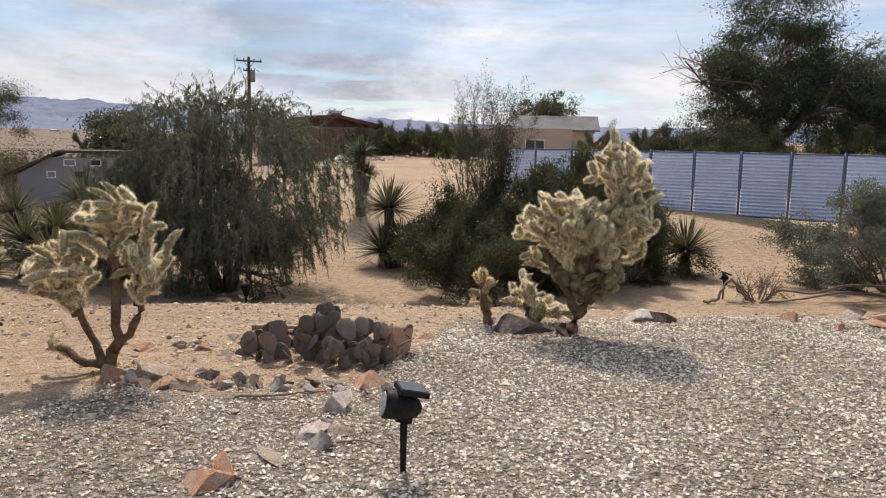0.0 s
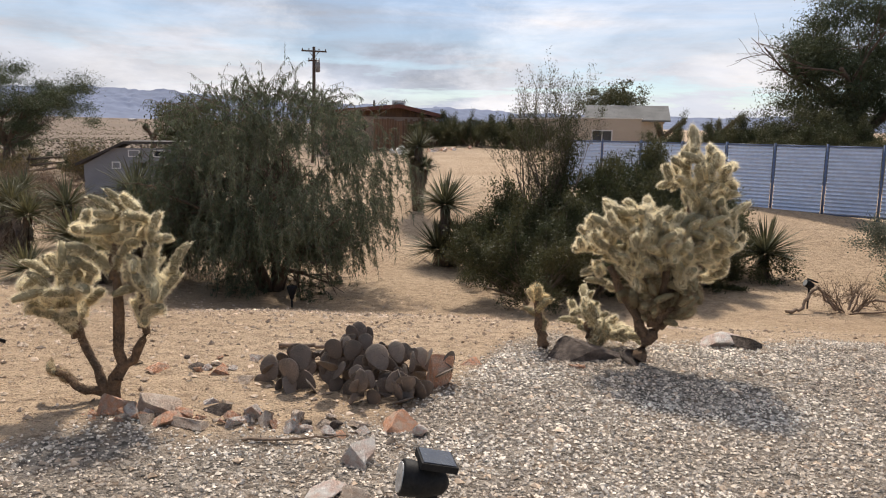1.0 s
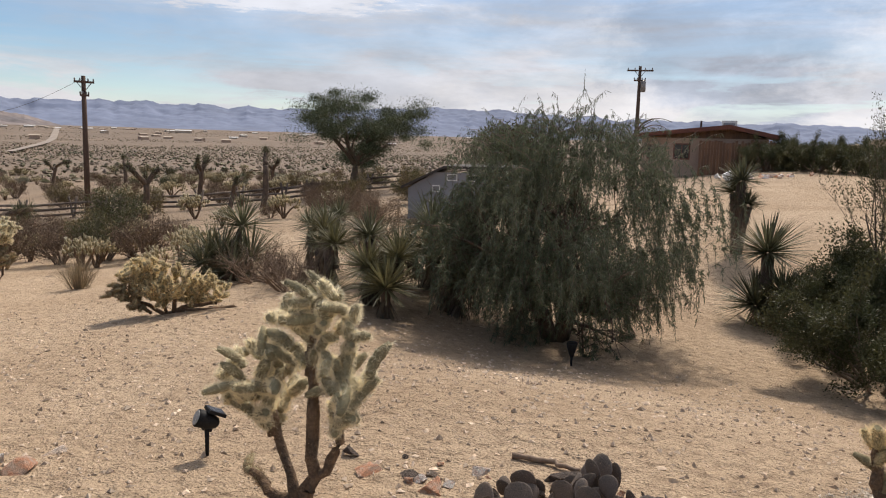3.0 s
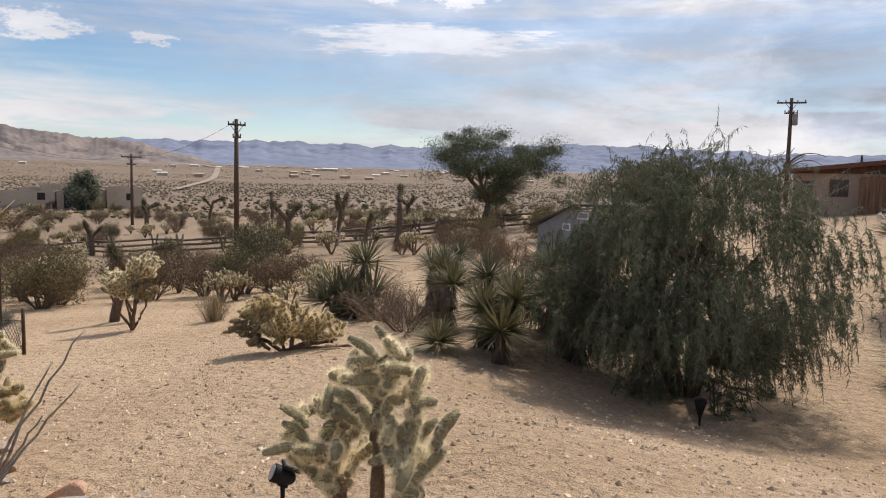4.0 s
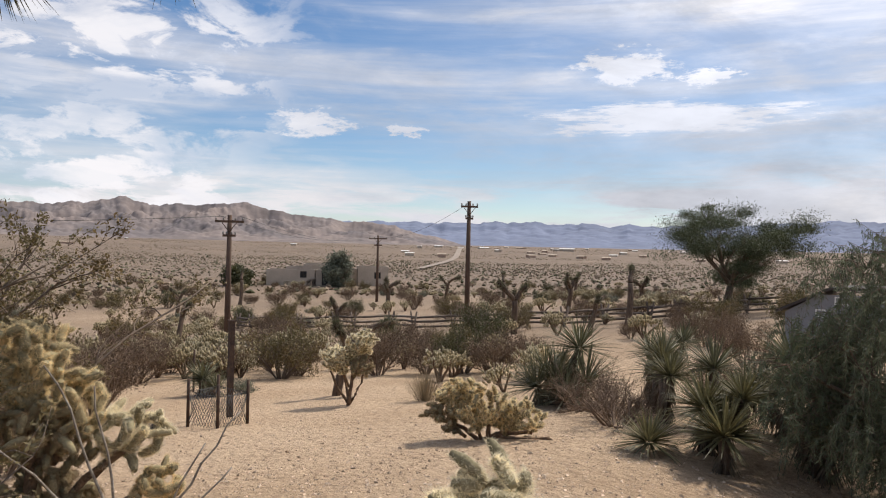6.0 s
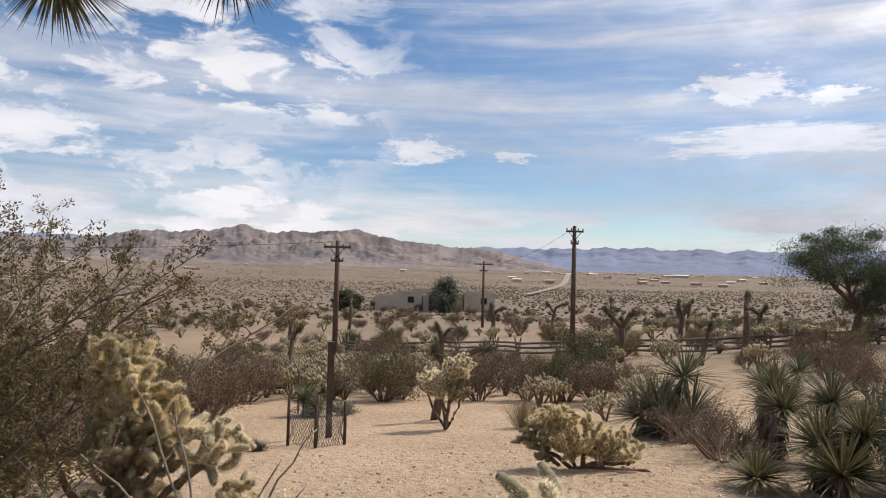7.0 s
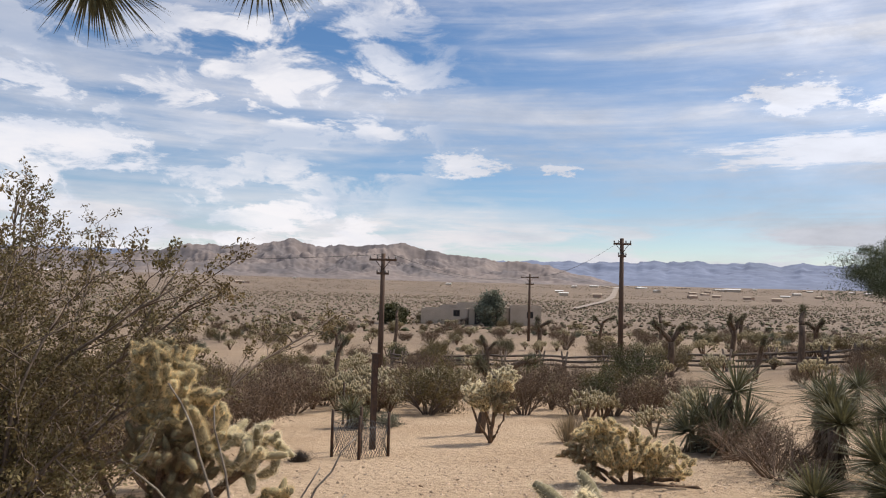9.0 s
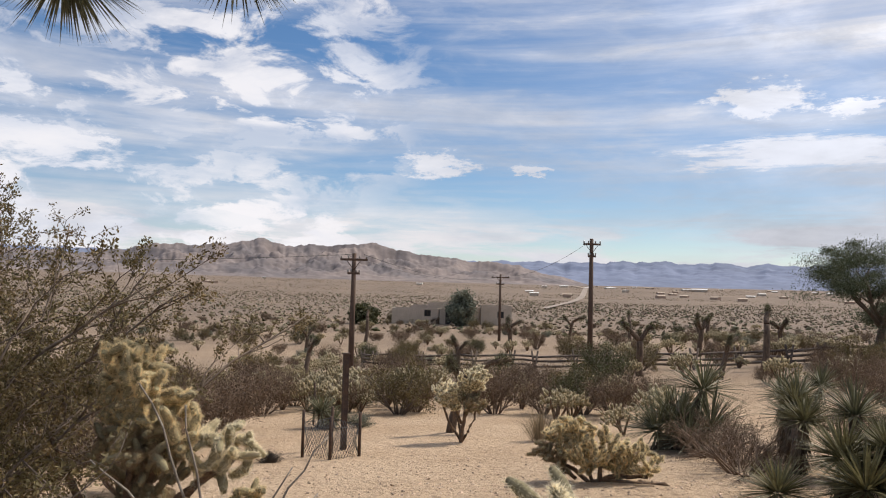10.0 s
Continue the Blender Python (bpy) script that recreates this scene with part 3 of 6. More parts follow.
# cholla joints: a warty green link wrapped in pale spines
def joint_mesh(seed, spine_mat, length=0.12, radius=0.0255, spines=1000, spine=0.027, w=0.0016):
    r = np.random.default_rng(seed)
    g = Geo()
    s = np.linspace(0, 1, 9)
    prof = radius * np.array([0.55, 0.85, 0.98, 1.03, 1.06, 1.08, 1.06, 0.95, 0.55])
    bendy = r.normal(0, 0.012, 2)
    pts = np.stack([bendy[0] * s * s * 3, bendy[1] * s * s * 3, s * length], 1)
    g.tube(pts, prof * np.tile([1.07, 0.94], 5)[:9], 8, 0)
    u, a = r.uniform(0.08, 1.0, spines), r.uniform(0, 6.283, spines)
    rad = np.interp(u, s, prof)
    c = np.stack([np.interp(u, s, pts[:, i]) for i in range(3)], 1)
    out = np.stack([np.cos(a), np.sin(a), 0 * a], 1)
    way = out + r.normal(0, 0.28, (spines, 3)) + np.stack([0 * u, 0 * u, 0.02 + 2.2 * np.maximum(0, u - 0.75)], 1)
    g.spikes(c + out * rad[:, None] * 0.9, way, spine * r.uniform(0.6, 1.25, spines), w, r, 1)
    return g.mesh("joint", [M_JOINT, spine_mat])


JOINTS = {k: [joint_mesh(10 + i, m, 0.095 + 0.014 * i) for i in range(4)] for k, m in (("pale", M_SPINE), ("gold", M_SPINE_Y), ("old", M_SPINE_O))}
JOINTS_FAR = {k: [joint_mesh(20 + i, m, 0.09 + 0.015 * i, 0.025, 190, 0.032, 0.0065) for i in range(3)] for k, m in (("pale", M_SPINE), ("gold", M_SPINE_Y), ("old", M_SPINE_O))}


def cholla(x, y, label, limbs, clusters, seed, far=False, size=1.0, turn=0.0, group="", trunk=0.045):
    """limbs: lists of points of the bare trunk and arms. clusters: centre, radii, joints, foot from which the joints fan out, kind of spines."""
    r = np.random.default_rng(seed)
    th = thing("cholla_cactus", x, y, label, "cactus", group, turn=turn, sink=0.02)
    for i, pts in enumerate(limbs):
        p = np.array(pts, float)
        u = np.linspace(0, 1, 9)
        q = np.stack([np.interp(u, np.linspace(0, 1, len(p)), p[:, c]) for c in range(3)], 1) + r.normal(0, 0.008, (9, 3))
        g = Geo().tube(q, (trunk * (1.0 if i == 0 else 0.7) * np.linspace(1, 0.55, 9)) * r.uniform(0.85, 1.15, 9), 8)
        k = 160
        uu = r.integers(0, 8, k)
        way = r.normal(0, 1, (k, 3))
        g.spikes(q[uu] + unit(way) * trunk * 0.5, way, 0.03, 0.004, r, 1)
        part("trunk" if i == 0 else "arm", g, [M_CHOLLA_WOOD, M_SPINE_O], th)
    lib = JOINTS_FAR if far else JOINTS
    for centre, rad, count, foot, kind in clusters:
        centre, rad, foot = np.array(centre, float), np.array(rad, float), np.array(foot, float)
        # joints sprout from one another, outwards from the foot, until the crown is full
        stem = unit(centre - foot)
        ends = [(foot + (centre - foot) * u, stem) for u in (0.15, 0.45, 0.75)]
        mids, made, tries = [], 0, 0
        while made < count * 1.25 and tries < 60 * count:
            tries += 1
            p, w0 = ends[int(len(ends) * r.uniform(0, 1) ** 1.3)]
            way = unit(w0 * 0.55 + r.normal(0, 0.58, 3) + (0, 0, 0.2) + unit(p - foot + 1e-3) * 0.5)
            s = size * r.uniform(0.85, 1.2)
            L = 0.115 * s
            tip = p + way * L
            mid = p + way * L * 0.6
            if np.linalg.norm((tip - centre) / rad) > 1.0 or (mids and np.min(np.linalg.norm(np.array(mids) - mid, axis=1)) < (0.060 if far else 0.082) * s):
                continue
            if tip[2] < 0.03:
                continue
            ob = part("joint", lib[kind][int(r.integers(0, len(lib[kind])))], None, th)
            ob.matrix_local = Matrix.Translation(p) @ Vector(way).to_track_quat("Z", "Y").to_matrix().to_4x4() @ Matrix.Rotation(r.uniform(0, 6.28), 4, "Z") @ Matrix.Scale(s, 4)
            mids.append(mid), ends.append((tip - way * 0.012, way))
            if made % 4 == 0:
                ends.append((mid, way))
            made += 1
        part("branch", Geo().tube([foot, (foot + centre) / 2 + r.normal(0, 0.01, 3), foot + (centre - foot) * 0.8], [trunk * 0.6, trunk * 0.5, trunk * 0.35], 6), M_CHOLLA_WOOD, th)
    return th


# golden-topped cholla by the rock edging
cholla(-2.21, 5.22, "tall teddy-bear cholla with pale glowing spines above a bare brown trunk",
       [[(0, 0, 0), (0.05, 0, 0.2), (0.06, 0, 0.45), (0.04, 0, 0.85)], [(0, 0, 0.02), (-0.12, 0, 0.25), (-0.22, 0.02, 0.5)],
        [(0.04, 0, 0.15), (0.2, 0, 0.38), (0.24, 0.02, 0.6)], [(0, 0, 0.06), (-0.18, -0.05, 0.1), (-0.3, -0.05, 0.2)]],
       [((-0.27, 0.0, 0.66), (0.28, 0.22, 0.24), 46, (-0.2, 0, 0.38), "pale"), ((0.05, 0.03, 1.03), (0.21, 0.19, 0.21), 34, (0.04, 0, 0.74), "pale"),
        ((0.23, 0, 0.74), (0.18, 0.17, 0.22), 28, (0.2, 0, 0.46), "pale"), ((0.31, 0, 1.06), (0.11, 0.08, 0.15), 8, (0.24, 0, 0.86), "pale"),
        ((-0.33, -0.06, 0.2), (0.08, 0.05, 0.05), 5, (-0.2, -0.04, 0.12), "old")], 3)
# big cholla over the gravel
cholla(1.03, 6.42, "large bushy teddy-bear cholla with silvery spines on a leaning trunk",
       [[(0, 0, 0), (0.05, 0, 0.15), (0.16, 0, 0.35), (0.2, 0, 0.6)], [(0.08, 0, 0.2), (-0.1, 0, 0.5), (-0.2, 0, 0.7)], [(0.14, 0, 0.3), (0.35, 0, 0.6), (0.42, 0, 0.8)]],
       [((-0.10, 0, 0.84), (0.36, 0.34, 0.36), 84, (0.12, 0, 0.42), "pale"), ((0.16, -0.1, 0.84), (0.28, 0.28, 0.30), 60, (0.16, 0, 0.46), "pale"), ((0.42, 0.02, 0.90), (0.26, 0.30, 0.34), 62, (0.26, 0, 0.5), "pale"),
        ((0.36, 0.05, 1.34), (0.28, 0.22, 0.24), 44, (0.30, 0, 0.98), "pale"), ((0.04, 0, 0.52), (0.22, 0.2, 0.14), 26, (0.1, 0, 0.3), "old"), ((0.28, -0.05, 0.5), (0.18, 0.18, 0.14), 22, (0.12, 0, 0.28), "old")], 4, trunk=0.062)
cholla(0.4, 6.75, "small cholla with a yellow spiny crown and shaggy brown trunk",
       [[(0, 0, 0), (-0.03, 0, 0.15), (-0.06, 0, 0.32)]],
       [((-0.07, 0, 0.42), (0.12, 0.11, 0.1), 18, (-0.05, 0, 0.26), "gold"), ((-0.04, 0, 0.25), (0.08, 0.08, 0.13), 16, (-0.02, 0, 0.1), "old")], 5)
cholla(0.78, 6.82, "low sprawling young cholla with silvery joints beside a dark rock",
       [[(0, 0, 0), (-0.02, 0, 0.1), (-0.05, 0, 0.2)]],
       [((-0.05, 0, 0.28), (0.16, 0.16, 0.16), 24, (0, 0, 0.02), "pale"), ((0.16, 0, 0.15), (0.24, 0.18, 0.1), 30, (0, 0, 0.0), "pale"), ((-0.07, 0, 0.42), (0.06, 0.06, 0.1), 7, (-0.03, 0, 0.2), "pale")], 6)
# chollas down the slope
cholla(-8.33, 9.74, "low spreading cholla mound with golden-tipped joints on sand",
       [[(0, 0, 0), (0.3, 0, 0.12), (0.7, 0, 0.15)], [(0, 0, 0), (-0.3, 0.05, 0.2), (-0.7, 0.1, 0.3)], [(0.1, 0, 0.02), (0.1, -0.1, 0.3), (0.1, -0.1, 0.5)], [(0.2, 0, 0.05), (0.9, -0.2, 0.1), (1.15, -0.3, 0.02)]],
       [((-0.15, 0, 0.52), (0.55, 0.45, 0.34), 150, (0, 0, 0.05), "gold"), ((0.5, 0, 0.32), (0.42, 0.38, 0.28), 90, (0.3, 0, 0.02), "gold"), ((-0.55, 0, 0.3), (0.3, 0.3, 0.25), 40, (-0.2, 0, 0.05), "old")], 7, far=True, size=0.95, turn=55)
cholla(-14.3, 10.7, "upright cholla with white spiny tops on several bare stems",
       [[(0, 0, 0), (0.05, 0, 0.6), (0.1, 0, 1.2)], [(0, 0, 0.05), (-0.3, 0, 0.5), (-0.45, 0, 0.9)], [(0, 0, 0.05), (0.25, 0, 0.5), (0.35, 0.1, 0.95)], [(0, 0, 0.02), (-0.1, 0.2, 0.5), (-0.15, 0.2, 0.9)]],
       [((-0.25, 0, 1.0), (0.45, 0.4, 0.3), 80, (0, 0, 0.4), "pale"), ((0.25, 0, 1.35), (0.38, 0.35, 0.3), 70, (0.1, 0, 0.9), "pale"), ((0.2, 0, 0.85), (0.35, 0.3, 0.22), 40, (0, 0, 0.4), "old")], 8, far=True, size=1.15, turn=60)
# thick cholla tangled with the creosote bush
cholla(-5.45, 4.06, "tall tangled cholla with dark old joints and straw-coloured tips",
       [[(0, 0, 0), (0, 0, 0.5), (0.05, 0, 1.1)], [(0, 0, 0.3), (0.35, 0, 0.7), (0.75, 0, 1.0)], [(0, 0, 0.3), (-0.3, 0, 0.7), (-0.5, 0, 1.1)]],
       [((0.0, 0, 1.42), (0.24, 0.24, 0.34), 52, (0.02, 0, 0.95), "gold"), ((0.30, 0, 1.18), (0.18, 0.2, 0.24), 26, (0.15, 0, 0.8), "gold"), ((0.10, 0, 0.95), (0.34, 0.3, 0.3), 60, (0, 0, 0.5), "old"), ((0.62, 0, 1.0), (0.24, 0.22, 0.18), 34, (0.4, 0, 0.72), "pale"),
        ((0.80, 0, 0.66), (0.17, 0.14, 0.15), 18, (0.5, 0, 0.5), "gold"), ((0.1, 0, 0.45), (0.42, 0.36, 0.32), 60, (0, 0, 0.1), "old"), ((0.45, 0, 0.3), (0.2, 0.2, 0.2), 16, (0.2, 0, 0.1), "gold")], 9, size=1.0, turn=67)


# ---- trees ----
def pepper_tree(x, y):
    """A drooping, fine-leaved tree with a dark forked trunk."""
    r = np.random.default_rng(21)
    th = thing("weeping_tree", x, y, "weeping fine-leaved tree with a dark forked trunk on sand", "tree", sink=0.05)
    g, tips = Geo(), []
    for a, out, L in ((2.9, 0.55, 1.5), (0.2, 0.5, 1.5), (1.5, 0.35, 1.6), (4.6, 0.4, 1.4), (3.6, 0.55, 1.3), (5.6, 0.5, 1.25), (2.2, 0.7, 1.45)):
        grow(g, (0.1 * math.cos(a), 0.1 * math.sin(a), 0), (out * math.cos(a), out * math.sin(a), 1), L * 1.1, 0.085, 3, r, 4, 0.62, 0.66, 0.3, 0.05, 0.12, 7, tips, 0.4, 1)
    part("trunk", g, M_BARK, th)
    t = np.array(tips)
    p = t[:, :3]
    ctr, rad = np.array([0.0, 0, 1.62]), np.array([2.15, 1.95, 1.68])
    d = (p - ctr) / rad
    k = np.maximum(1, np.linalg.norm(d, axis=1, keepdims=True))
    p = ctr + (p - ctr) / k * r.uniform(0.85, 1.0, k.shape)
    # hanging twigs with narrow leaves
    tw, pos, way = Geo(), [], []
    n = 6400
    shell = unit(r.normal(0, 1, (n, 3)))
    lump = np.array([1 + 0.30 * noise.noise(Vector(q) * 2.1 + Vector((5, 2, 9))) for q in shell])[:, None]      # lobed outline
    start = np.concatenate([p[r.integers(0, len(p), 1600)], ctr + shell[1600:] * lump[1600:] * rad * r.uniform(0.5, 0.98, (n - 1600, 1))])
    for i, s in enumerate(start):
        if noise.noise(Vector(s * 1.2) + Vector((3, 1, 7))) < -0.20 + 0.22 * (s[2] > 2.6) or (s[2] < 0.7 and abs(s[0] - 0.3) < 0.28 and s[1] < 0):
            continue
        L = r.uniform(0.25, 0.65)
        outw = unit((s - ctr) * (1, 1, 0.0) + 1e-3)
        pts = [s]
        for j in range(5):
            pts.append(pts[-1] + (outw * (0.35 - 0.07 * j) + (0, 0, 0.28 - 0.34 * j) + r.normal(0, 0.12, 3)) * L / 4)
        pts = np.array(pts)
        pts[:, 2] = np.maximum(pts[:, 2], 0.1)
        tw.tube(pts, np.linspace(0.005, 0.0015, 6), 3)
        m = 44
        u = r.uniform(0.1, 1, m) * 4.99
        a = u.astype(int)
        q = pts[a] + (pts[a + 1] - pts[a]) * (u - a)[:, None]
        pos.append(q), way.append(unit(pts[a + 1] - pts[a]) * 0.7 + r.normal(0, 0.55, (m, 3)) + (0, 0, -0.35))
    # loose upright sprays over the top
    for i in range(260):
        a, q = r.uniform(0, 6.283), r.uniform(0.1, 1.0)
        s = ctr + np.array([math.cos(a) * rad[0] * 0.8 * q, math.sin(a) * rad[1] * 0.8 * q, rad[2] * (0.88 - 0.35 * q * q)])
        w = unit(np.array([math.cos(a) * 0.55, math.sin(a) * 0.55, 1.0]) + r.normal(0, 0.25, 3))
        L = r.uniform(0.35, 0.75) * (1.3 if i % 6 == 0 else 1.0)
        pts, rd = limb(s, w, L, 0.006, 0.0015, r, 0.8, 1.3, 6)
        tw.tube(pts, rd, 3)
        m = 52
        u = r.uniform(0.0, 1, m) * 5.99
        b = u.astype(int)
        pos.append(pts[b] + (pts[b + 1] - pts[b]) * (u - b)[:, None]), way.append(r.normal(0, 0.4, (m, 3)) + (0, 0, -0.9))
    pos, way = np.concatenate(pos), np.concatenate(way)
    tagged(part("twig", tw, M_TWIG, th), kind="stuff")
    k = len(pos)
    part("crown", Geo().leaves(pos, way, r.uniform(0.045, 0.10, k), r.uniform(0.006, 0.011, k), r), M_LEAF, th)
    return th


pepper_tree(-3.57, 12.75)


def broad_tree(name, x, y, height, width, seed, leaf_mat, label, trunk_h=0.3, leaves=30000, leaf=(0.12, 0.05), stems=1, clump=0.35, flat=0.5, trunk_r=0.16, lean=(0, 0), crown_z=0.68, fill=90):
    r = np.random.default_rng(seed)
    th = thing(name, x, y, label, "tree", sink=0.05)
    g, tips = Geo(), []
    base = np.array([lean[0], lean[1], 1.0])
    pts, rd = limb((0, 0, 0), base, height * trunk_h, trunk_r, trunk_r * 0.75, r, 0.25)
    g.tube(pts, rd, 8)
    for i in range(5 + stems):
        a = 6.283 * (i + r.uniform(0, 0.6)) / (5 + stems)
        grow(g, pts[-1 - (i % 2)], (0.8 * math.cos(a), 0.8 * math.sin(a), 0.7), height * 0.38, trunk_r * 0.55, 3, r, 3, 0.5, 0.66, 0.35, 0.0, 0.12, 6, tips, 0.35)
    t = np.array(tips)
    ctr, rad = np.array([lean[0] * height * 0.4, lean[1] * height * 0.4, height * crown_z]), np.array([width / 2, width / 2, height * (1 - crown_z)])
    d = (t[:, :3] - ctr) / rad
    t[:, :3] = ctr + (t[:, :3] - ctr) / np.maximum(1, np.linalg.norm(d, axis=1, keepdims=True))
    # clumps over an uneven crown
    sh = unit(r.normal(0, 1, (fill, 3)))
    sh[:, 2] = np.where(sh[:, 2] < -flat, -sh[:, 2], sh[:, 2])
    cl = np.concatenate([t[r.integers(0, len(t), fill), :3], ctr + sh * rad * r.uniform(0.55, 1.02, (fill, 1))])
    pick = r.integers(0, len(cl), leaves)
    cs = r.uniform(0.5, 1.3, len(cl)) * clump
    pos = cl[pick] + r.normal(0, 1, (leaves, 3)) * (cs[pick, None] * (1, 1, 0.55))
    part("trunk", g, M_BARK, th)
    part("crown", Geo().leaves(pos, r.normal(0, 1, (leaves, 3)) + (0, 0, -0.2), leaf[0] * r.uniform(0.6, 1.4, leaves), leaf[1] * r.uniform(0.6, 1.4, leaves), r), leaf_mat, th)
    return th


broad_tree("acacia_tree", -27.8, 41.6, 6.5, 9.4, 31, M_LEAF_P, "umbrella-crowned dark acacia tree with a crooked trunk", 0.34, 80000, (0.15, 0.026), 3, 0.42, 0.35, 0.24, (0.16, 0.1), 0.63, 60)
broad_tree("pine_tree", 15.9, 37.5, 11.4, 5.0, 32, M_LEAF_P, "tall dark pine tree behind the metal fence", 0.2, 72000, (0.22, 0.036), 2, 0.5, 0.95, 0.3, (0, 0), 0.52, 110)
broad_tree("pine_tree", 20.6, 37.3, 7.0, 5.4, 33, M_LEAF_P, "dark bushy pine tree behind the metal fence", 0.2, 62000, (0.22, 0.036), 2, 0.45, 0.95, 0.25, (0, 0), 0.5, 110)
broad_tree("juniper_tree", 13.6, 36.0, 4.2, 5.6, 34, M_LEAF_D, "broad dull green juniper behind the metal fence", 0.2, 36000, (0.15, 0.035), 2, 0.38, 0.8, 0.16, (0, 0), 0.45, 90)
broad_tree("green_tree", 9.6, 68.0, 6.2, 6.6, 35, M_LEAF_D, "round green tree behind the flat-roofed house", 0.3, 16000, (0.2, 0.07), 2, 0.4, 0.8, 0.15, (0, 0), 0.55, 70)


# ---- yuccas and agaves ----
def rosette(count, length, width, seed, droop=0.15, low=-0.25, core=0.06):
    r = np.random.default_rng(seed)
    a = r.uniform(0, 6.283, count)
    up = low + (1 - low) * (np.arange(count) + 0.5) / count
    up = np.clip(up + r.normal(0, 0.06, count), -0.9, 0.98)
    flat_ = np.sqrt(1 - up ** 2)
    way = np.stack([flat_ * np.cos(a), flat_ * np.sin(a), up], 1)
    return way * core * (1, 1, 0.6), way, length * r.uniform(0.8, 1.1, count), width * r.uniform(0.8, 1.2, count), r


def yucca(name, x, y, label, heads, seed, blade=(0.5, 0.03), count=110, material=None, trunk=0.06, skirt=True, group="", sink=0.02, droop=0.12):
    """heads: place of each rosette over the base, and its size."""
    th = thing(name, x, y, label, "yucca", group, sink=sink)
    for i, (hx, hy, hz, s) in enumerate(heads):
        rs = np.random.default_rng(seed + 50 * i)
        if hz > 0.15:
            top = np.array([hx, hy, hz])
            part("trunk", Geo().tube([(0, 0, 0), top * (0.35, 0.35, 0.5), top], [trunk * 1.25, trunk, trunk], 8), M_BARK, th)
            if skirt:
                k = int(50 + 90 * hz)
                u = rs.uniform(0.25, 1, k)
                b = np.stack([np.interp(u, [0, 0.5, 1], [0, top[c] * (0.35 if c < 2 else 0.5), top[c]]) for c in range(3)], 1)
                a = rs.uniform(0, 6.283, k)
                w = np.stack([np.cos(a) * 0.5, np.sin(a) * 0.5, -1 + 0 * a], 1)
                tagged(part("dead_skirt", Geo().blades(b, w, blade[0] * s * rs.uniform(0.5, 0.9, k), blade[1], rs, 0.0), M_DEADBLADE, th), kind="stuff")
        b, w, L, W, rr = rosette(count, blade[0] * s, blade[1] * s, seed + i)
        tagged(part("rosette", Geo().blades(b + (hx, hy, hz + 0.04), w, L, W, rr, droop), material or M_BLADE, th), kind="stuff")
    return th


yucca("yucca", -0.98, 15.5, "spiky green yucca with a low and a stemmed rosette", [(-0.15, 0, 0.3, 1.0), (-0.05, 0.3, 1.15, 1.05), (0.25, 0.2, 0.5, 0.9)], 41, (0.74, 0.034), 217, trunk=0.1)
yucca("yucca", 5.1, 15.75, "single spiky green yucca with a shaggy dry base", [(0, 0, 0.45, 1.0)], 43, (0.82, 0.041), 246, trunk=0.1)
yucca("yucca", 4.4, 16.6, "green yucca beside a dark bush", [(0, 0, 1.3, 1.0)], 44, (0.6, 0.042))
yucca("tree_yucca", -1.93, 19.1, "tall yucca with a thick skirt of dead leaves by the drive", [(0.0, 0, 1.5, 1.0), (-0.15, 0.2, 1.25, 0.9), (0.15, 0, 1.0, 0.7)], 45, (0.55, 0.031), 174, trunk=0.1)
yucca("agave", -5.76, 11.5, "large yellow-striped agave with sword leaves and dry skirt", [(0, 0, 0.42, 1.0)], 46, (0.62, 0.034), 206, M_BLADE_Y, 0.07)
yucca("agave", -6.35, 11.9, "yellow-striped agave crowded among others", [(0, 0, 0.55, 1.0), (0.35, 0.3, 0.7, 0.9)], 47, (0.57, 0.034), 174, M_BLADE_Y, 0.07)
yucca("agave", -5.3, 12.7, "tall yellow-striped agave under the weeping tree", [(0.1, 0, 1.0, 1.05), (-0.5, 0.2, 0.9, 0.95), (0.5, -0.3, 0.6, 0.9)], 48, (0.69, 0.037), 206, M_BLADE_Y, 0.08)
yucca("agave", -6.58, 11.1, "low fanned agave at the edge of sand", [(0.0, 0, 0.12, 0.95)], 50, (0.53, 0.031), 159, M_BLADE_Y, 0.07)
yucca("agave", -7.6, 12.6, "tilted yellowish agave with a brown skirt", [(0.1, 0, 0.7, 0.9), (-0.5, 0.5, 0.85, 0.75)], 49, (0.53, 0.031), 174, M_BLADE_Y, 0.07)
yucca("yucca", -10.85, 13.35, "dense clump of grey-green yuccas down the slope", [(0, 0, 0.5, 1.0), (-0.6, 0.3, 0.45, 0.9), (0.5, 0.3, 0.45, 1.0), (0.1, 0.5, 1.05, 0.95), (-0.2, -0.3, 0.3, 0.9), (0.6, -0.3, 0.25, 0.8)], 52, (0.9, 0.034), 130, trunk=0.07)
yucca("yucca", -9.3, 14.2, "slim yuccas with shaggy stems among dry brush", [(0, 0, 0.95, 0.8), (0.5, 0.3, 1.15, 0.8)], 54, (0.6, 0.031), 130, trunk=0.05)
yucca("yucca", -19.4, 9.1, "small yucca with a dark dry base near a steel post", [(0, 0, 0.4, 1.0), (0.5, 0.2, 0.25, 0.7), (-0.3, 0.2, 0.2, 0.7)], 55, (0.75, 0.034), 116, trunk=0.1)


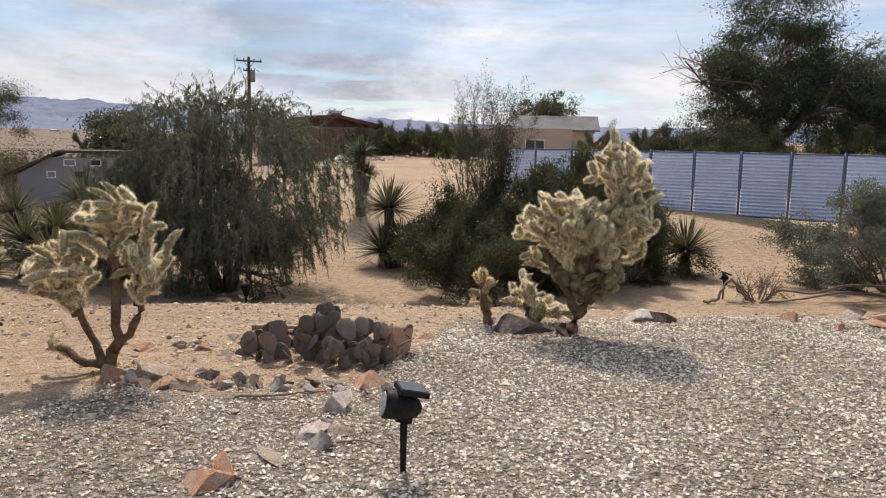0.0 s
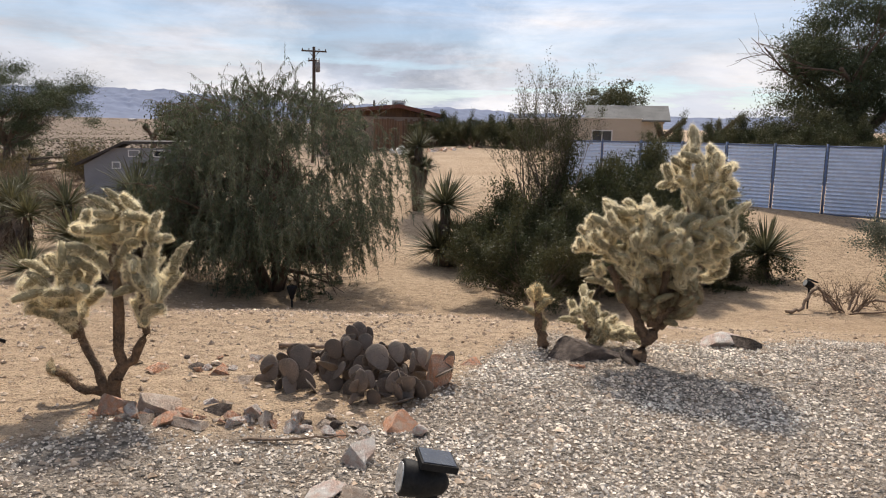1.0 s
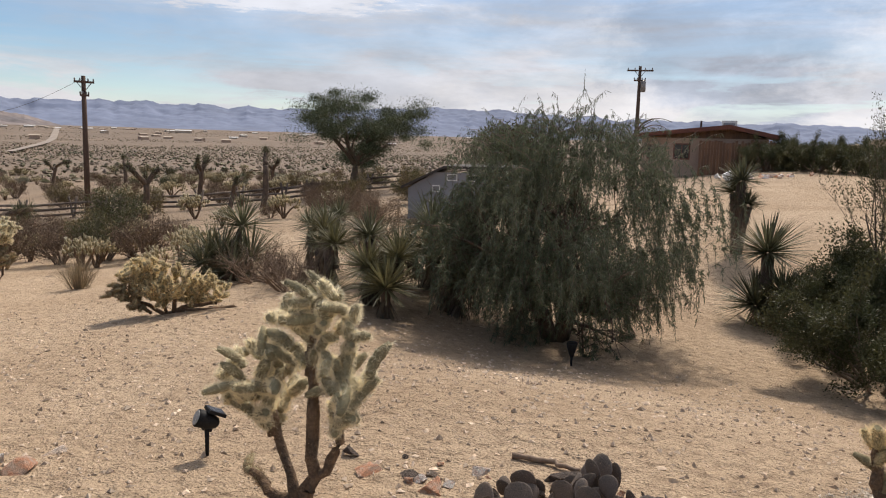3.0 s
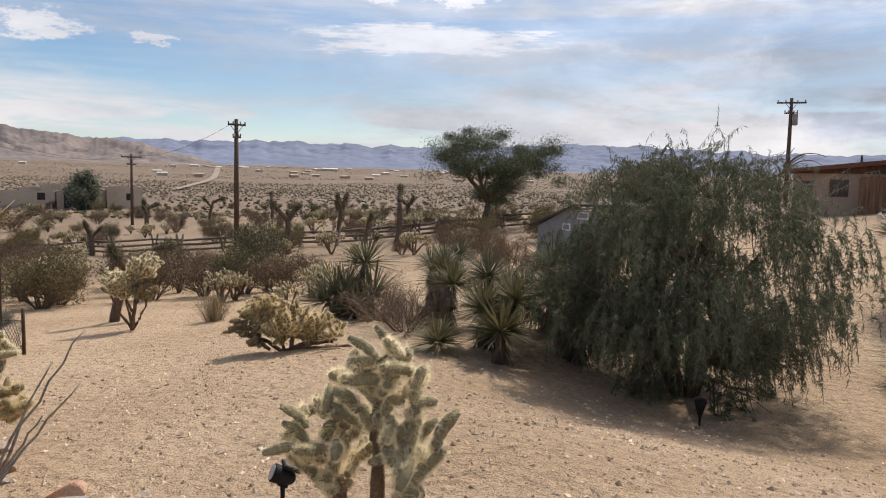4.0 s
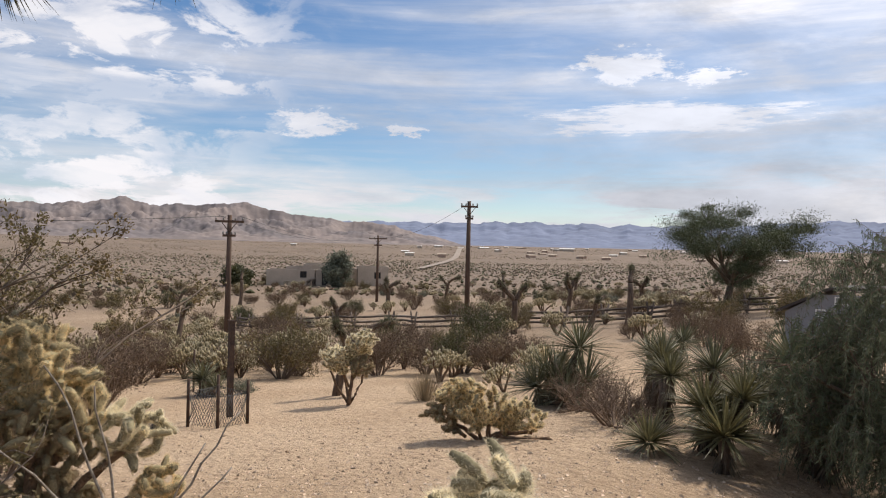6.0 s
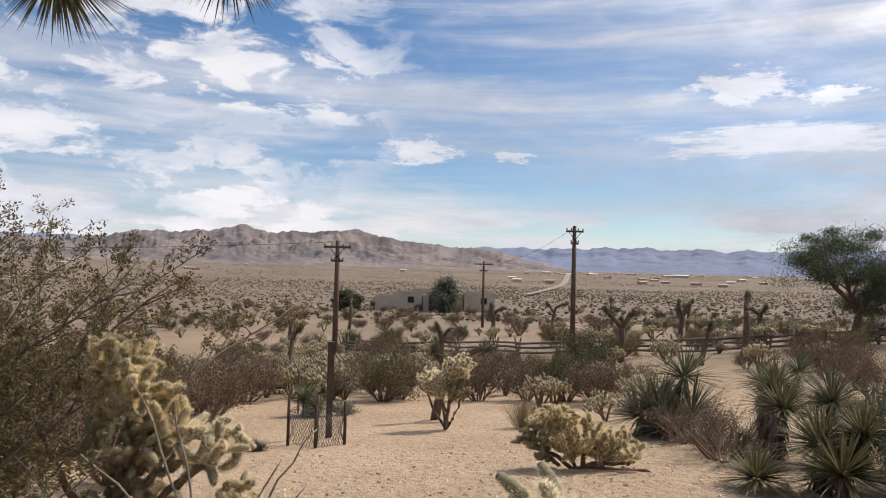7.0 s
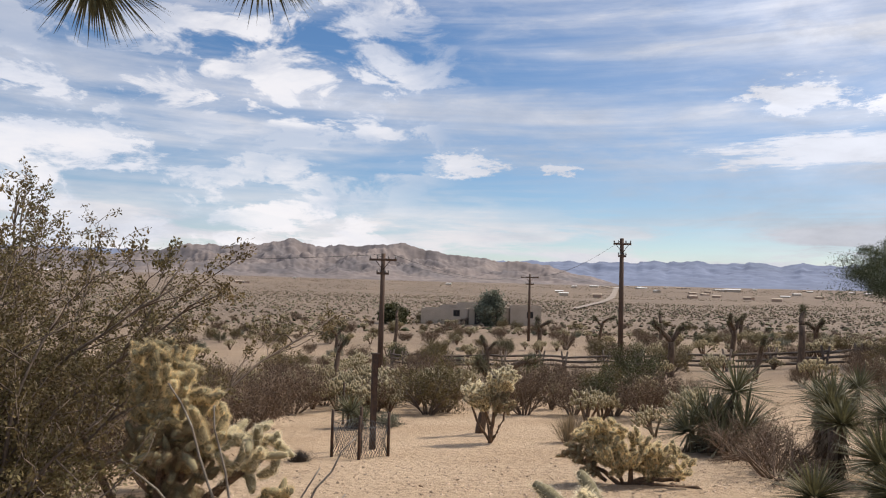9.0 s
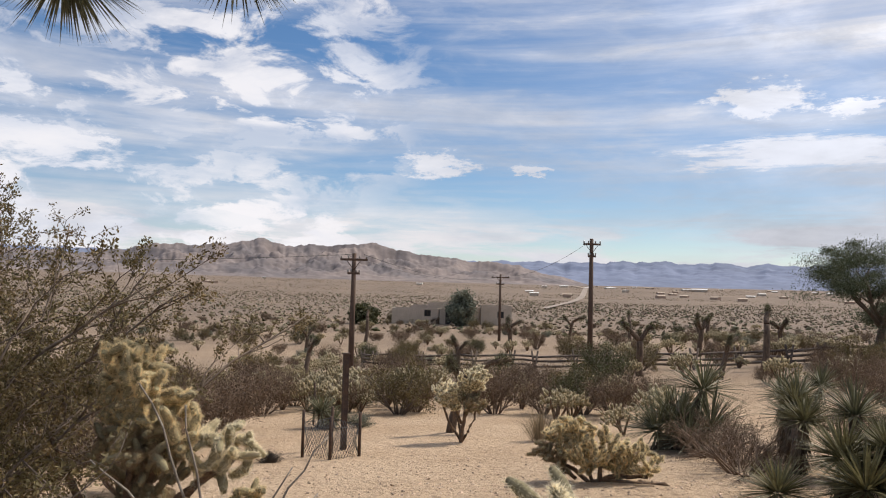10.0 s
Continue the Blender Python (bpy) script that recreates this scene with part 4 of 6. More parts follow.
yucca("yucca", -7.2, 13.2, "shaggy yucca crowded among agaves and dry brush", [(0, 0, 0.8, 0.9), (0.5, 0.3, 0.5, 0.9)], 56, (0.7, 0.031), 145, trunk=0.08)
yucca("yucca", -6.2, 13.6, "tall shaggy yucca behind the agaves", [(0, 0, 1.1, 1.0), (0.6, 0.1, 0.8, 0.9), (-0.5, 0, 0.6, 0.8)], 57, (0.75, 0.031), 145, trunk=0.08)
yucca("yucca", -8.4, 13.4, "leaning yucca with a hanging dry skirt", [(0.1, 0, 0.95, 0.9), (-0.3, 0.3, 0.6, 0.8)], 58, (0.65, 0.031), 145, trunk=0.09)


# ---- prickly pear ----
def prickly_pear(x, y):
    r = np.random.default_rng(61)
    th = thing("prickly_pear", x, y, "sprawling prickly pear with dull purple-brown pads on sand", "cactus", sink=0.02)
    meshes = []
    for k in range(4):
        g = Geo()
        nu, nv = 14, 8
        u, v = np.linspace(0, 2 * np.pi, nu, endpoint=False), np.linspace(-np.pi / 2, np.pi / 2, nv)
        U, V = np.meshgrid(u, v, indexing="ij")
        w = 0.085 * (1 + 0.06 * r.normal())
        X = np.cos(V) * np.cos(U)
        Z = np.sin(V)
        wide = w * (0.78 + 0.22 * Z)
        P = np.stack([X * wide * 1.3, np.cos(V) * np.sin(U) * 0.0105 + 0.012 * (X * X) * k / 3, 0.105 * (Z + 1)], -1)
        i, j = np.meshgrid(np.arange(nu), np.arange(nv - 1), indexing="ij")
        q = np.stack([i * nv + j, ((i + 1) % nu) * nv + j, ((i + 1) % nu) * nv + j + 1, i * nv + j + 1], -1).reshape(-1, 4)
        g.add(P.reshape(-1, 3), q, 0, True)
        sp = 70
        a, s = r.uniform(0, 6.28, sp), np.sqrt(r.uniform(0, 1, sp))
        side = r.choice([-1, 1], sp)
        c = np.stack([np.cos(a) * s * w, side * 0.0105 * np.sqrt(1 - s * s), 0.115 + 0.1 * np.sin(a) * s], 1)
        g.spikes(c, np.stack([r.normal(0, 0.3, sp), side, r.normal(0, 0.3, sp)], 1), 0.012, 0.003, r, 1)
        meshes.append(g.mesh("pad", [M_PAD, M_SPINE_O]))
    n = 0
    for i in range(135):
        a, q = r.uniform(0, 6.283), math.sqrt(r.uniform(0, 1))
        cx, cy = 0.6 * q * math.cos(a), 0.34 * q * math.sin(a)
        level = r.integers(0, 3) if q < 0.75 else r.integers(0, 2)
        s = r.uniform(0.45, 0.9) * (1.0 if level else 0.95)
        ob = part("pad", meshes[n % 4], None, th)
        n += 1
        ob.matrix_local = pose(cx, cy, [0.0, 0.08, 0.17][level] * r.uniform(0.85, 1.1) * (1.15 - 0.6 * abs(cx - 0.03)), r.normal(0, 27), r.normal(0, 27), r.uniform(-80, 80)) @ Matrix.Scale(s, 4)
    return th


prickly_pear(-0.84, 5.68)


# ---- stones ----
def rock_mesh(seed, rough=0.3, cuts=10):
    r = np.random.default_rng(seed)
    bm = bmesh.new()
    bmesh.ops.create_icosphere(bm, subdivisions=3, radius=1)
    for v in bm.verts:
        n_ = v.co.normalized()
        v.co *= 1 + rough * noise.noise(n_ * 1.3 + Vector((seed, 0, 0))) + 0.08 * noise.noise(n_ * 4 + Vector((0, seed, 0)))
    for _ in range(cuts):
        w = Vector(unit(r.normal(0, 1, 3)))
        d = r.uniform(0.28, 0.52)
        for v in bm.verts:
            over = v.co.dot(w) - d
            if over > 0:
                v.co -= w * over * 0.97
    me = bpy.data.meshes.new("rock")
    bm.to_mesh(me)
    bm.free()
    return me


ROCKS = [rock_mesh(70 + i) for i in range(7)]


def rock(x, y, size, material, label, turn=0.0, variant=0, group="rock edging", sunk=0.3):
    me = ROCKS[variant % 7].copy()
    me.materials.append(material)
    ob = new("rock", me)
    ob.matrix_world = pose(x, y, ground(x, y) + size[2] * (1 - 2 * sunk) / 2 * 1.0, 0, 0, turn) @ Matrix.Diagonal((size[0] / 2, size[1] / 2, size[2] / 2 * 1.15, 1))
    return tagged(ob, label, "rock", group)


O, W, D, G_ = M_ROCK_O, M_ROCK_W, M_ROCK_D, M_ROCK_G
for i, (x, y, s, m, lab) in enumerate([
    (-1.04, 3.55, (0.30, 0.20, 0.13), O, "rust-orange stone on gravel"), (-1.05, 3.72, (0.16, 0.13, 0.14), O, "small orange stone on another stone"),
    (-0.86, 3.86, (0.32, 0.13, 0.05), G_, "flat grey stone slab on gravel"), (-0.62, 3.98, (0.16, 0.13, 0.13), W, "white quartz stone with pink veins"),
    (-0.72, 4.16, (0.3, 0.16, 0.07), W, "flat white stone on gravel"), (-0.55, 4.2, (0.2, 0.1, 0.07), G_, "pale grey stone chip on gravel"),
    (-0.60, 4.52, (0.22, 0.18, 0.17), W, "white and pink quartz boulder on gravel"), (-0.48, 5.05, (0.24, 0.18, 0.14), O, "peach-coloured stone at the gravel edge"),
    (-0.36, 4.93, (0.11, 0.09, 0.09), W, "small white stone on gravel"), (-2.08, 5.02, (0.20, 0.16, 0.18), O, "reddish stone at a cactus foot"),
    (-1.96, 4.95, (0.12, 0.12, 0.13), W, "pale upright stone in the edging"), (-1.86, 5.08, (0.30, 0.2, 0.16), G_, "grey stone in the edging"),
    (-1.72, 4.9, (0.24, 0.14, 0.10), O, "flat orange stone in the edging"), (-1.56, 4.87, (0.24, 0.12, 0.08), G_, "flat grey stone in the edging"),
    (-1.5, 5.1, (0.2, 0.14, 0.09), D, "dark stone in the edging"), (-1.42, 5.0, (0.16, 0.11, 0.08), O, "orange stone in the edging"),
    (-1.3, 5.05, (0.16, 0.15, 0.15), W, "pinkish white stone in the edging"), (-1.2, 4.97, (0.12, 0.1, 0.1), G_, "small grey stone in the edging"),
    (-1.06, 5.05, (0.14, 0.1, 0.08), G_, "grey-brown stone in the edging"), (-0.98, 4.9, (0.12, 0.07, 0.05), W, "small white stone in the edging"),
    (-1.75, 5.75, (0.2, 0.14, 0.08), O, "flat orange stone on sand"), (-1.95, 5.85, (0.18, 0.12, 0.07), D, "dark flat stone on sand"), (-2.2, 5.8, (0.2, 0.14, 0.08), O, "rusty stone on sand"),
    (-1.55, 5.65, (0.16, 0.12, 0.07), G_, "grey stone on sand"), (-2.45, 5.95, (0.14, 0.1, 0.08), D, "dark stone behind a cactus"), (-1.2, 6.3, (0.3, 0.1, 0.05), D, "long dark stone on sand"),
    (-0.95, 6.35, (0.2, 0.12, 0.07), W, "pale stone on sand"), (-0.33, 5.72, (0.2, 0.12, 0.34), O, "bright orange stone leaning by prickly pear pads"), (-0.12, 6.22, (0.2, 0.15, 0.09), O, "pinkish orange stone on gravel"),
    (0.12, 6.3, (0.16, 0.1, 0.05), G_, "flat pale stone on gravel"), (0.66, 6.5, (0.5, 0.32, 0.24), D, "large dark brown boulder under a cholla"), (0.98, 6.42, (0.22, 0.18, 0.14), D, "dark stone under a cholla"),
    (0.6, 6.22, (0.16, 0.09, 0.05), O, "flat tan stone on gravel"), (1.83, 7.05, (0.42, 0.28, 0.17), W, "large white and brown boulder on gravel"), (2.0, 7.0, (0.24, 0.22, 0.15), D, "dark half of a split boulder"),
    (3.28, 7.25, (0.2, 0.16, 0.15), O, "orange stone at the gravel edge"), (3.9, 7.0, (0.3, 0.22, 0.1), O, "flat orange stone at the gravel edge"), (4.15, 7.15, (0.4, 0.26, 0.2), O, "orange boulder at the gravel edge"),
    (4.0, 7.5, (0.4, 0.25, 0.14), G_, "tan stone at the gravel edge"), (3.5, 6.85, (0.14, 0.1, 0.08), O, "small orange stone on gravel"), (-4.1, 4.95, (0.3, 0.2, 0.13), O, "orange stone on sand"),
    (-4.35, 4.8, (0.26, 0.2, 0.16), W, "pale stone on sand"), (-4.2, 5.25, (0.22, 0.14, 0.06), G_, "flat grey stone on sand"), (-4.6, 5.0, (0.3, 0.25, 0.2), O, "rust-red stone in a low pile")]):
    rock(x, y, [s[0] * 1.5, s[1] * 1.45, s[2] * 1.15], m, lab, (i * 67) % 180, i)


rr_ = np.random.default_rng(66)
for i in range(64):
    u = rr_.uniform(0, 1)
    if i < 44:
        x, y = -2.25 + 1.75 * u + rr_.normal(0, 0.05), 4.98 + rr_.normal(0, 0.08)
    else:
        x, y = -2.3 + 1.5 * u, 5.95 + rr_.normal(0, 0.16)
    w = rr_.uniform(0.05, 0.16)
    k = int(rr_.choice(4, p=[0.36, 0.36, 0.03, 0.25]))
    rock(float(x), float(y), (w * 1.25, w * rr_.uniform(0.6, 0.95), w * rr_.uniform(0.3, 0.6)), (O, W, D, G_)[k],
         ("small orange stone in the rock edging", "small pale stone in the rock edging", "small dark stone in the rock edging", "small tan stone in the rock edging")[k], float(rr_.uniform(0, 180)), i, sunk=0.22)


# ---- garden lamps ----
def spot(x, y, turn, label, tall=0.26, tilt=35, size=1.0):
    th = thing("solar_spotlight", x, y, label, "garden lamp", turn=turn, scale=size)
    part("stake", Geo().tube([(0, 0, -0.03), (0, 0, tall * 0.5), (0, 0, tall)], [0.011, 0.013, 0.015], 8), M_BLACK, th)
    up = Matrix.Translation((0, 0, tall)) @ Matrix.Rotation(radians(tilt), 4, "X")

    def put(g, m, name, par):
        g.v = [np.array([tuple(up @ Vector(p)) for p in v]) for v in g.v]
        return part(name, g, m, par)
    head = put(Geo().tube([(0, 0.09, 0.05), (0, 0.085, 0.05), (0, 0.02, 0.05), (0, -0.04, 0.05), (0, -0.055, 0.05)], [0.05, 0.055, 0.052, 0.035, 0.015], 14), M_BLACK, "head", th)
    put(Geo().tube([(0, 0.0905, 0.05), (0, 0.094, 0.05)], [0.046, 0.044], 14), M_LENS, "lens", head)
    put(Geo().box((-0.012, -0.03, -0.01), (0.012, 0.03, 0.05)), M_BLACK, "bracket", th)
    fr = put(Geo().box((-0.058, -0.06, 0.105), (0.058, 0.05, 0.125)), M_BLACK, "panel_frame", th)
    put(Geo().box((-0.052, -0.054, 0.1255), (0.052, 0.044, 0.128)), M_SOLAR, "solar_panel", fr)
    return th


spot(-0.21, 3.73, 105, "black solar spotlight on a stake in gravel", 0.2, 12, 1.25)
spot(-3.22, 5.55, 150, "black solar spotlight aimed at a cholla", 0.17, 25)
spot(4.94, 13.2, 100, "small black spotlight beside a dry branch", 0.3, 20, 1.1)
th = thing("path_light", -2.85, 11.35, "small dark cone path light under the tree", "garden lamp")
part("stake", Geo().tube([(0, 0, -0.05), (0, 0, 0.06), (0, 0, 0.12)], [0.012, 0.014, 0.02], 8), M_BLACK, th)
part("shade", Geo().tube([(0, 0, 0.12), (0, 0, 0.2), (0, 0, 0.29), (0, 0, 0.31)], [0.022, 0.05, 0.075, 0.066], 12), M_BLACK, th)
# ---- bushes near the yard ----
DARK = [bush_mesh(101, 1.4, 2.0, 12, M_LEAF_D, M_TWIG, 60000, (0.032, 0.012), 3, 0, 0.15, 0.55, 0.9, scatter=0.045),
        bush_mesh(102, 1.3, 1.5, 10, M_LEAF_D, M_TWIG, 46000, (0.032, 0.012), 3, 0, 0.15, 0.55, 0.9, scatter=0.045)]
bush("creosote_bush", DARK[0], 0.6, 12.7, "dense dark green bush on sand by the path", scale=1.25)
bush("creosote_bush", DARK[1], 3.65, 14.7, "dense dark green bush behind a large cholla", turn=70, scale=1.35)
bush("creosote_bush", DARK[0], 2.1, 14.6, "broad dark green bush behind a large cholla", turn=140, scale=1.45)
bush("creosote_bush", DARK[1], 3.3, 18.0, "tall dark green bush before the metal fence", turn=20, scale=1.6)
bush("creosote_bush", DARK[1], 1.5, 13.3, "low dark green bush among taller ones", turn=310, scale=1.3)
bush("creosote_bush", DARK[1], 2.9, 13.8, "leafy dark green bush on sand behind a cholla", turn=110, scale=1.2)
bush("creosote_bush", DARK[1], 0.1, 15.0, "dark green bush beside a yucca", turn=200, scale=1.15)
for i, (x, y, s) in enumerate([(1.5, 16.4, 1.75), (2.5, 16.2, 1.9), (3.4, 15.9, 1.7)]):
    bush("creosote_bush", DARK[i % 2], x, y, "tall dense dark green bush behind a large cholla", "bush", "dark bushes behind the cholla", i * 95 + 15, s)
bush("tall_shrub", bush_mesh(103, 4.2, 2.1, 12, M_LEAF_D, M_TWIG, 20000, (0.04, 0.012), 3, 0, 0.5, 0.32, 0.55, first=0.3, scatter=0.04), 0.95, 15.6, "tall airy shrub with thin upright twigs", "shrub")
bush("grey_shrub", bush_mesh(104, 2.05, 4.4, 16, M_LEAF_G, M_TWIG, 125000, (0.048, 0.019), 3, 0, 0.1, 0.6, 1.2, first=0.45, scatter=0.07), 8.5, 14.2, "wide grey-green desert shrub on bare twisted stems", "shrub")


def creosote(x, y, h, w, stems, seed, label, twigs=12, leaf=0.030):
    """Arching stems from one foot, forked twigs, and small leaves bunched towards the twig ends."""
    r = np.random.default_rng(seed)
    th = thing("creosote_bush", x, y, label, "bush", sink=0.03)
    tw, pos, way = Geo(), [], []
    for i in range(stems):
        a = 6.283 * (i + r.uniform(0, 0.8)) / stems
        out = r.uniform(0.15, 0.95) * w / 2 / h
        L = h * r.uniform(0.72, 1.0) * math.sqrt(1 + out * out) * 0.92
        pts, rd = limb((0.08 * math.cos(a), 0.08 * math.sin(a), 0), (out * math.cos(a), out * math.sin(a), 1), L, 0.021, 0.006, r, 0.35, 0.18, 10)
        part("stem", Geo().tube(pts, rd, 5), M_TWIG, th)
        for k in range(twigs):
            q = min(9, int((0.28 + 0.72 * (k + r.uniform(0, 1)) / twigs) * 10))
            d = unit(unit(pts[q + 1] - pts[q]) + r.normal(0, 0.62, 3))
            p2, r2 = limb(pts[q], d, r.uniform(0.35, 0.75), 0.007, 0.003, r, 0.45, -0.1, 5)
            tw.tube(p2, r2, 3)
            for e in range(5):
                b = p2[min(5, 2 + e)] if e < 4 else p2[-1]
                d2 = unit(unit(p2[-1] - p2[-2]) + r.normal(0, 0.6, 3) + (0, 0, 0.1))
                p3, r3 = limb(b, d2, r.uniform(0.12, 0.3), 0.003, 0.0015, r, 0.4, 0, 3)
                tw.tube(p3, r3, 3)
                m = 34
                u = r.uniform(0.25, 1, (m, 1))
                pos.append(p3[0] + (p3[-1] - p3[0]) * u + r.normal(0, 0.020, (m, 3))), way.append(d2 * 0.8 + r.normal(0, 0.7, (m, 3)))
    tagged(part("twig", tw, M_TWIG, th), kind="stuff")
    pos, way = np.concatenate(pos), np.concatenate(way)
    k = len(pos)
    pos[:, 2] = np.maximum(pos[:, 2], 0.02)
    tagged(part("foliage", Geo().leaves(pos, way, leaf * r.uniform(0.6, 1.4, k), leaf * 0.5 * r.uniform(0.7, 1.3, k), r), M_LEAF_C, th), kind="stuff")
    return th


creosote(-6.6, 2.85, 3.5, 4.9, 30, 125, "tall open creosote bush with tiny olive leaves")
creosote(-5.35, 2.75, 2.0, 2.9, 18, 126, "leafy creosote bush tangled with a cholla", 12)
bush("creosote_bush", bush_mesh(106, 1.6, 2.6, 14, M_LEAF_C, M_TWIG, 45000, (0.028, 0.013), 3, 0, 0.2, 0.6, 0.9, first=0.2, scatter=0.06), -5.8, 2.3, "leafy brownish creosote bush under a taller one")
DEAD = [bush_mesh(107, 0.9, 1.5, 14, M_LEAF_B, M_DRYTWIG, 1500, (0.03, 0.008), 3, 0, 0.15, 0.6, 0.9, scatter=0.03),
        bush_mesh(108, 1.2, 1.7, 14, M_LEAF_B, M_DRYTWIG, 9000, (0.035, 0.012), 3, 0, 0.2, 0.5, 0.9, scatter=0.05)]
bush("dry_bush", DEAD[0], -8.6, 12.5, "leafless grey-brown dead bush on sand")
bush("dry_bush", DEAD[0], -9.6, 13.0, "leafless tangled dead bush among agaves", turn=80, scale=1.15)
bush("dry_bush", DEAD[0], -7.9, 11.9, "bare grey branches of a dead bush beside agaves", turn=120)
bush("dry_bush", DEAD[1], -7.8, 14.2, "brown dry bush behind yuccas", turn=20, scale=0.9)
bush("dry_bush", DEAD[1], -15.6, 25.2, "rust-brown dry bush on the slope", turn=50, scale=1.2)
bush("dry_bush", DEAD[1], -12.4, 21.5, "rust-brown dry bush below the shed", turn=150, scale=1.3)
bush("dry_bush", DEAD[1], -16.9, 25.6, "brown dry bush near the shed", turn=250, scale=1.3)
bush("dry_bush", DEAD[0], 5.5, 13.1, "bare twisting dry branches on sand", turn=30, scale=0.8)


def tuft(name, x, y, label, h, w, count, material, seed, group=""):
    r = np.random.default_rng(seed)
    th = thing(name, x, y, label, "grass", group)
    a, q = r.uniform(0, 6.283, count), r.uniform(0, 1, count)
    b = np.stack([np.cos(a) * q * w * 0.25, np.sin(a) * q * w * 0.25, 0 * a], 1)
    wy = np.stack([np.cos(a) * q * w, np.sin(a) * q * w, 2 * h * r.uniform(0.6, 1, count)], 1)
    part("blade_clump", Geo().blades(b, wy, h * r.uniform(0.7, 1.15, count), 0.007, r, 0.15, seg=2), material, th)
    return th


M_STRAW = mat("straw", (0.34, 0.27, 0.17), (0.26, 0.20, 0.13), 3, 30, 0.9, island=0.3, bump=0, trans=0.2)
tuft("grass_tuft", -13.75, 12.25, "dry straw-coloured grass tuft on sand", 0.75, 0.8, 500, M_STRAW, 1)
tuft("low_tuft", -12.95, 6.5, "low dark prostrate plant on sand", 0.25, 0.55, 500, mat("dark_tuft", (0.10, 0.085, 0.075), (0.07, 0.06, 0.055), 3, 30, island=0.3, bump=0), 2)


# ---- ocotillo ----
M_CANE = mat("pale_thorny_cane", (0.34, 0.30, 0.25), (0.20, 0.17, 0.14), 9, 60, 0.9, bump=0.3)


def ocotillo(x, y, canes, seed):
    r = np.random.default_rng(seed)
    th = thing("ocotillo", x, y, "sparse ocotillo with thin arching thorny canes", "shrub")
    for tip in canes:
        tip = np.array(tip, float)
        u = np.linspace(0, 1, 9)[:, None]
        pts = tip * u + np.array([0, 0, 0.22]) * np.linalg.norm(tip) * (u * (1 - u)) + r.normal(0, 0.008, (9, 3))
        g = Geo().tube(pts, np.linspace(0.012, 0.005, 9), 5)
        k = 90
        w = r.uniform(0, 7.99, k)
        i = w.astype(int)
        g.spikes(pts[i] + (pts[i + 1] - pts[i]) * (w - i)[:, None], r.normal(0, 1, (k, 3)), 0.022, 0.003, r, 1)
        part("cane", g, [M_CANE, M_SPINE_O], th)


ocotillo(-5.0, 4.6, [(-0.05, 0.7, 1.02), (0.05, 0.62, 0.68), (0.0, 0.45, 0.85), (0.05, -0.5, 1.44), (0.08, -0.25, 1.28), (0.1, -0.75, 1.0), (0.2, 0.3, 0.55)], 9)
for i, (x, y, s, m, lab) in enumerate([(-6.0, 4.9, (0.46, 0.3, 0.36), M_ROCK_G, "grey block of stone at the ocotillo foot"), (-5.6, 4.98, (0.26, 0.2, 0.2), M_ROCK_O, "rust-red stone at the ocotillo foot"),
                                       (-5.35, 4.85, (0.2, 0.16, 0.1), M_ROCK_W, "pale stone beside a red one"), (-6.3, 5.2, (0.3, 0.25, 0.2), M_ROCK_G, "grey stone on sand")]):
    rock(x, y, s, m, lab, i * 50, i + 2)


# ---- joshua trees ----
def joshua_parts(seed, height, arms, spread=0.5, blade=0.3, trunk=0.13, count=80):
    """Meshes of one trunk, and of each shaggy arm with its spiky head."""
    r = np.random.default_rng(seed)
    out = []
    th = height * (0.55 if arms > 1 else 0.72)
    pts, rd = limb((0, 0, -0.05), (r.normal(0, 0.1), r.normal(0, 0.1), 1), th, trunk, trunk * 0.8, r, 0.12)
    out.append(("trunk", Geo().tube(pts, rd, 8).mesh("trunk", M_BARK)))
    for i in range(arms):
        a = 6.283 * (i + r.uniform(0, 0.5)) / arms
        p, q = limb(pts[-1 - i % 2], (spread * math.cos(a), spread * math.sin(a), 0.75), height * r.uniform(0.28, 0.45), trunk * 0.75, trunk * 0.55, r, 0.3)
        g = Geo().tube(p, q, 7, 0)
        k = 150
        u = r.uniform(0.2, 1, k) * (len(p) - 1.01)
        j = u.astype(int)
        w = r.normal(0, 1, (k, 3)) - unit(p[-1] - p[0]) * 1.6
        g.blades(p[j] + (p[j + 1] - p[j]) * (u - j)[:, None], w, blade * 0.8, 0.03, r, 0, 1, 2)
        out.append(("arm", g.mesh("arm", [M_BARK, M_DEADBLADE])))
        m = count * 2                       # a shaggy head over the end of the arm
        u = r.uniform(0.55, 1, m) * (len(p) - 1.01)
        j = u.astype(int)
        d = unit(p[-1] - p[-3])
        w = unit(r.normal(0, 1, (m, 3))) + d * r.uniform(-0.1, 1.2, (m, 1))
        out.append(("head", Geo().blades(p[j] + (p[j + 1] - p[j]) * (u - j)[:, None], w, blade * r.uniform(0.75, 1.1, m), 0.022, r, 0.03, 0, 2).mesh("head", M_BLADE)))
    return out


def joshua(meshes, x, y, label, turn=0.0, scale=1.0, group="joshua trees on the slope"):
    th = thing("joshua_tree", x, y, label, "tree", group, turn=turn, scale=scale, sink=0.05)
    for n_, me in meshes:
        part(n_, me, None, th)
    return th


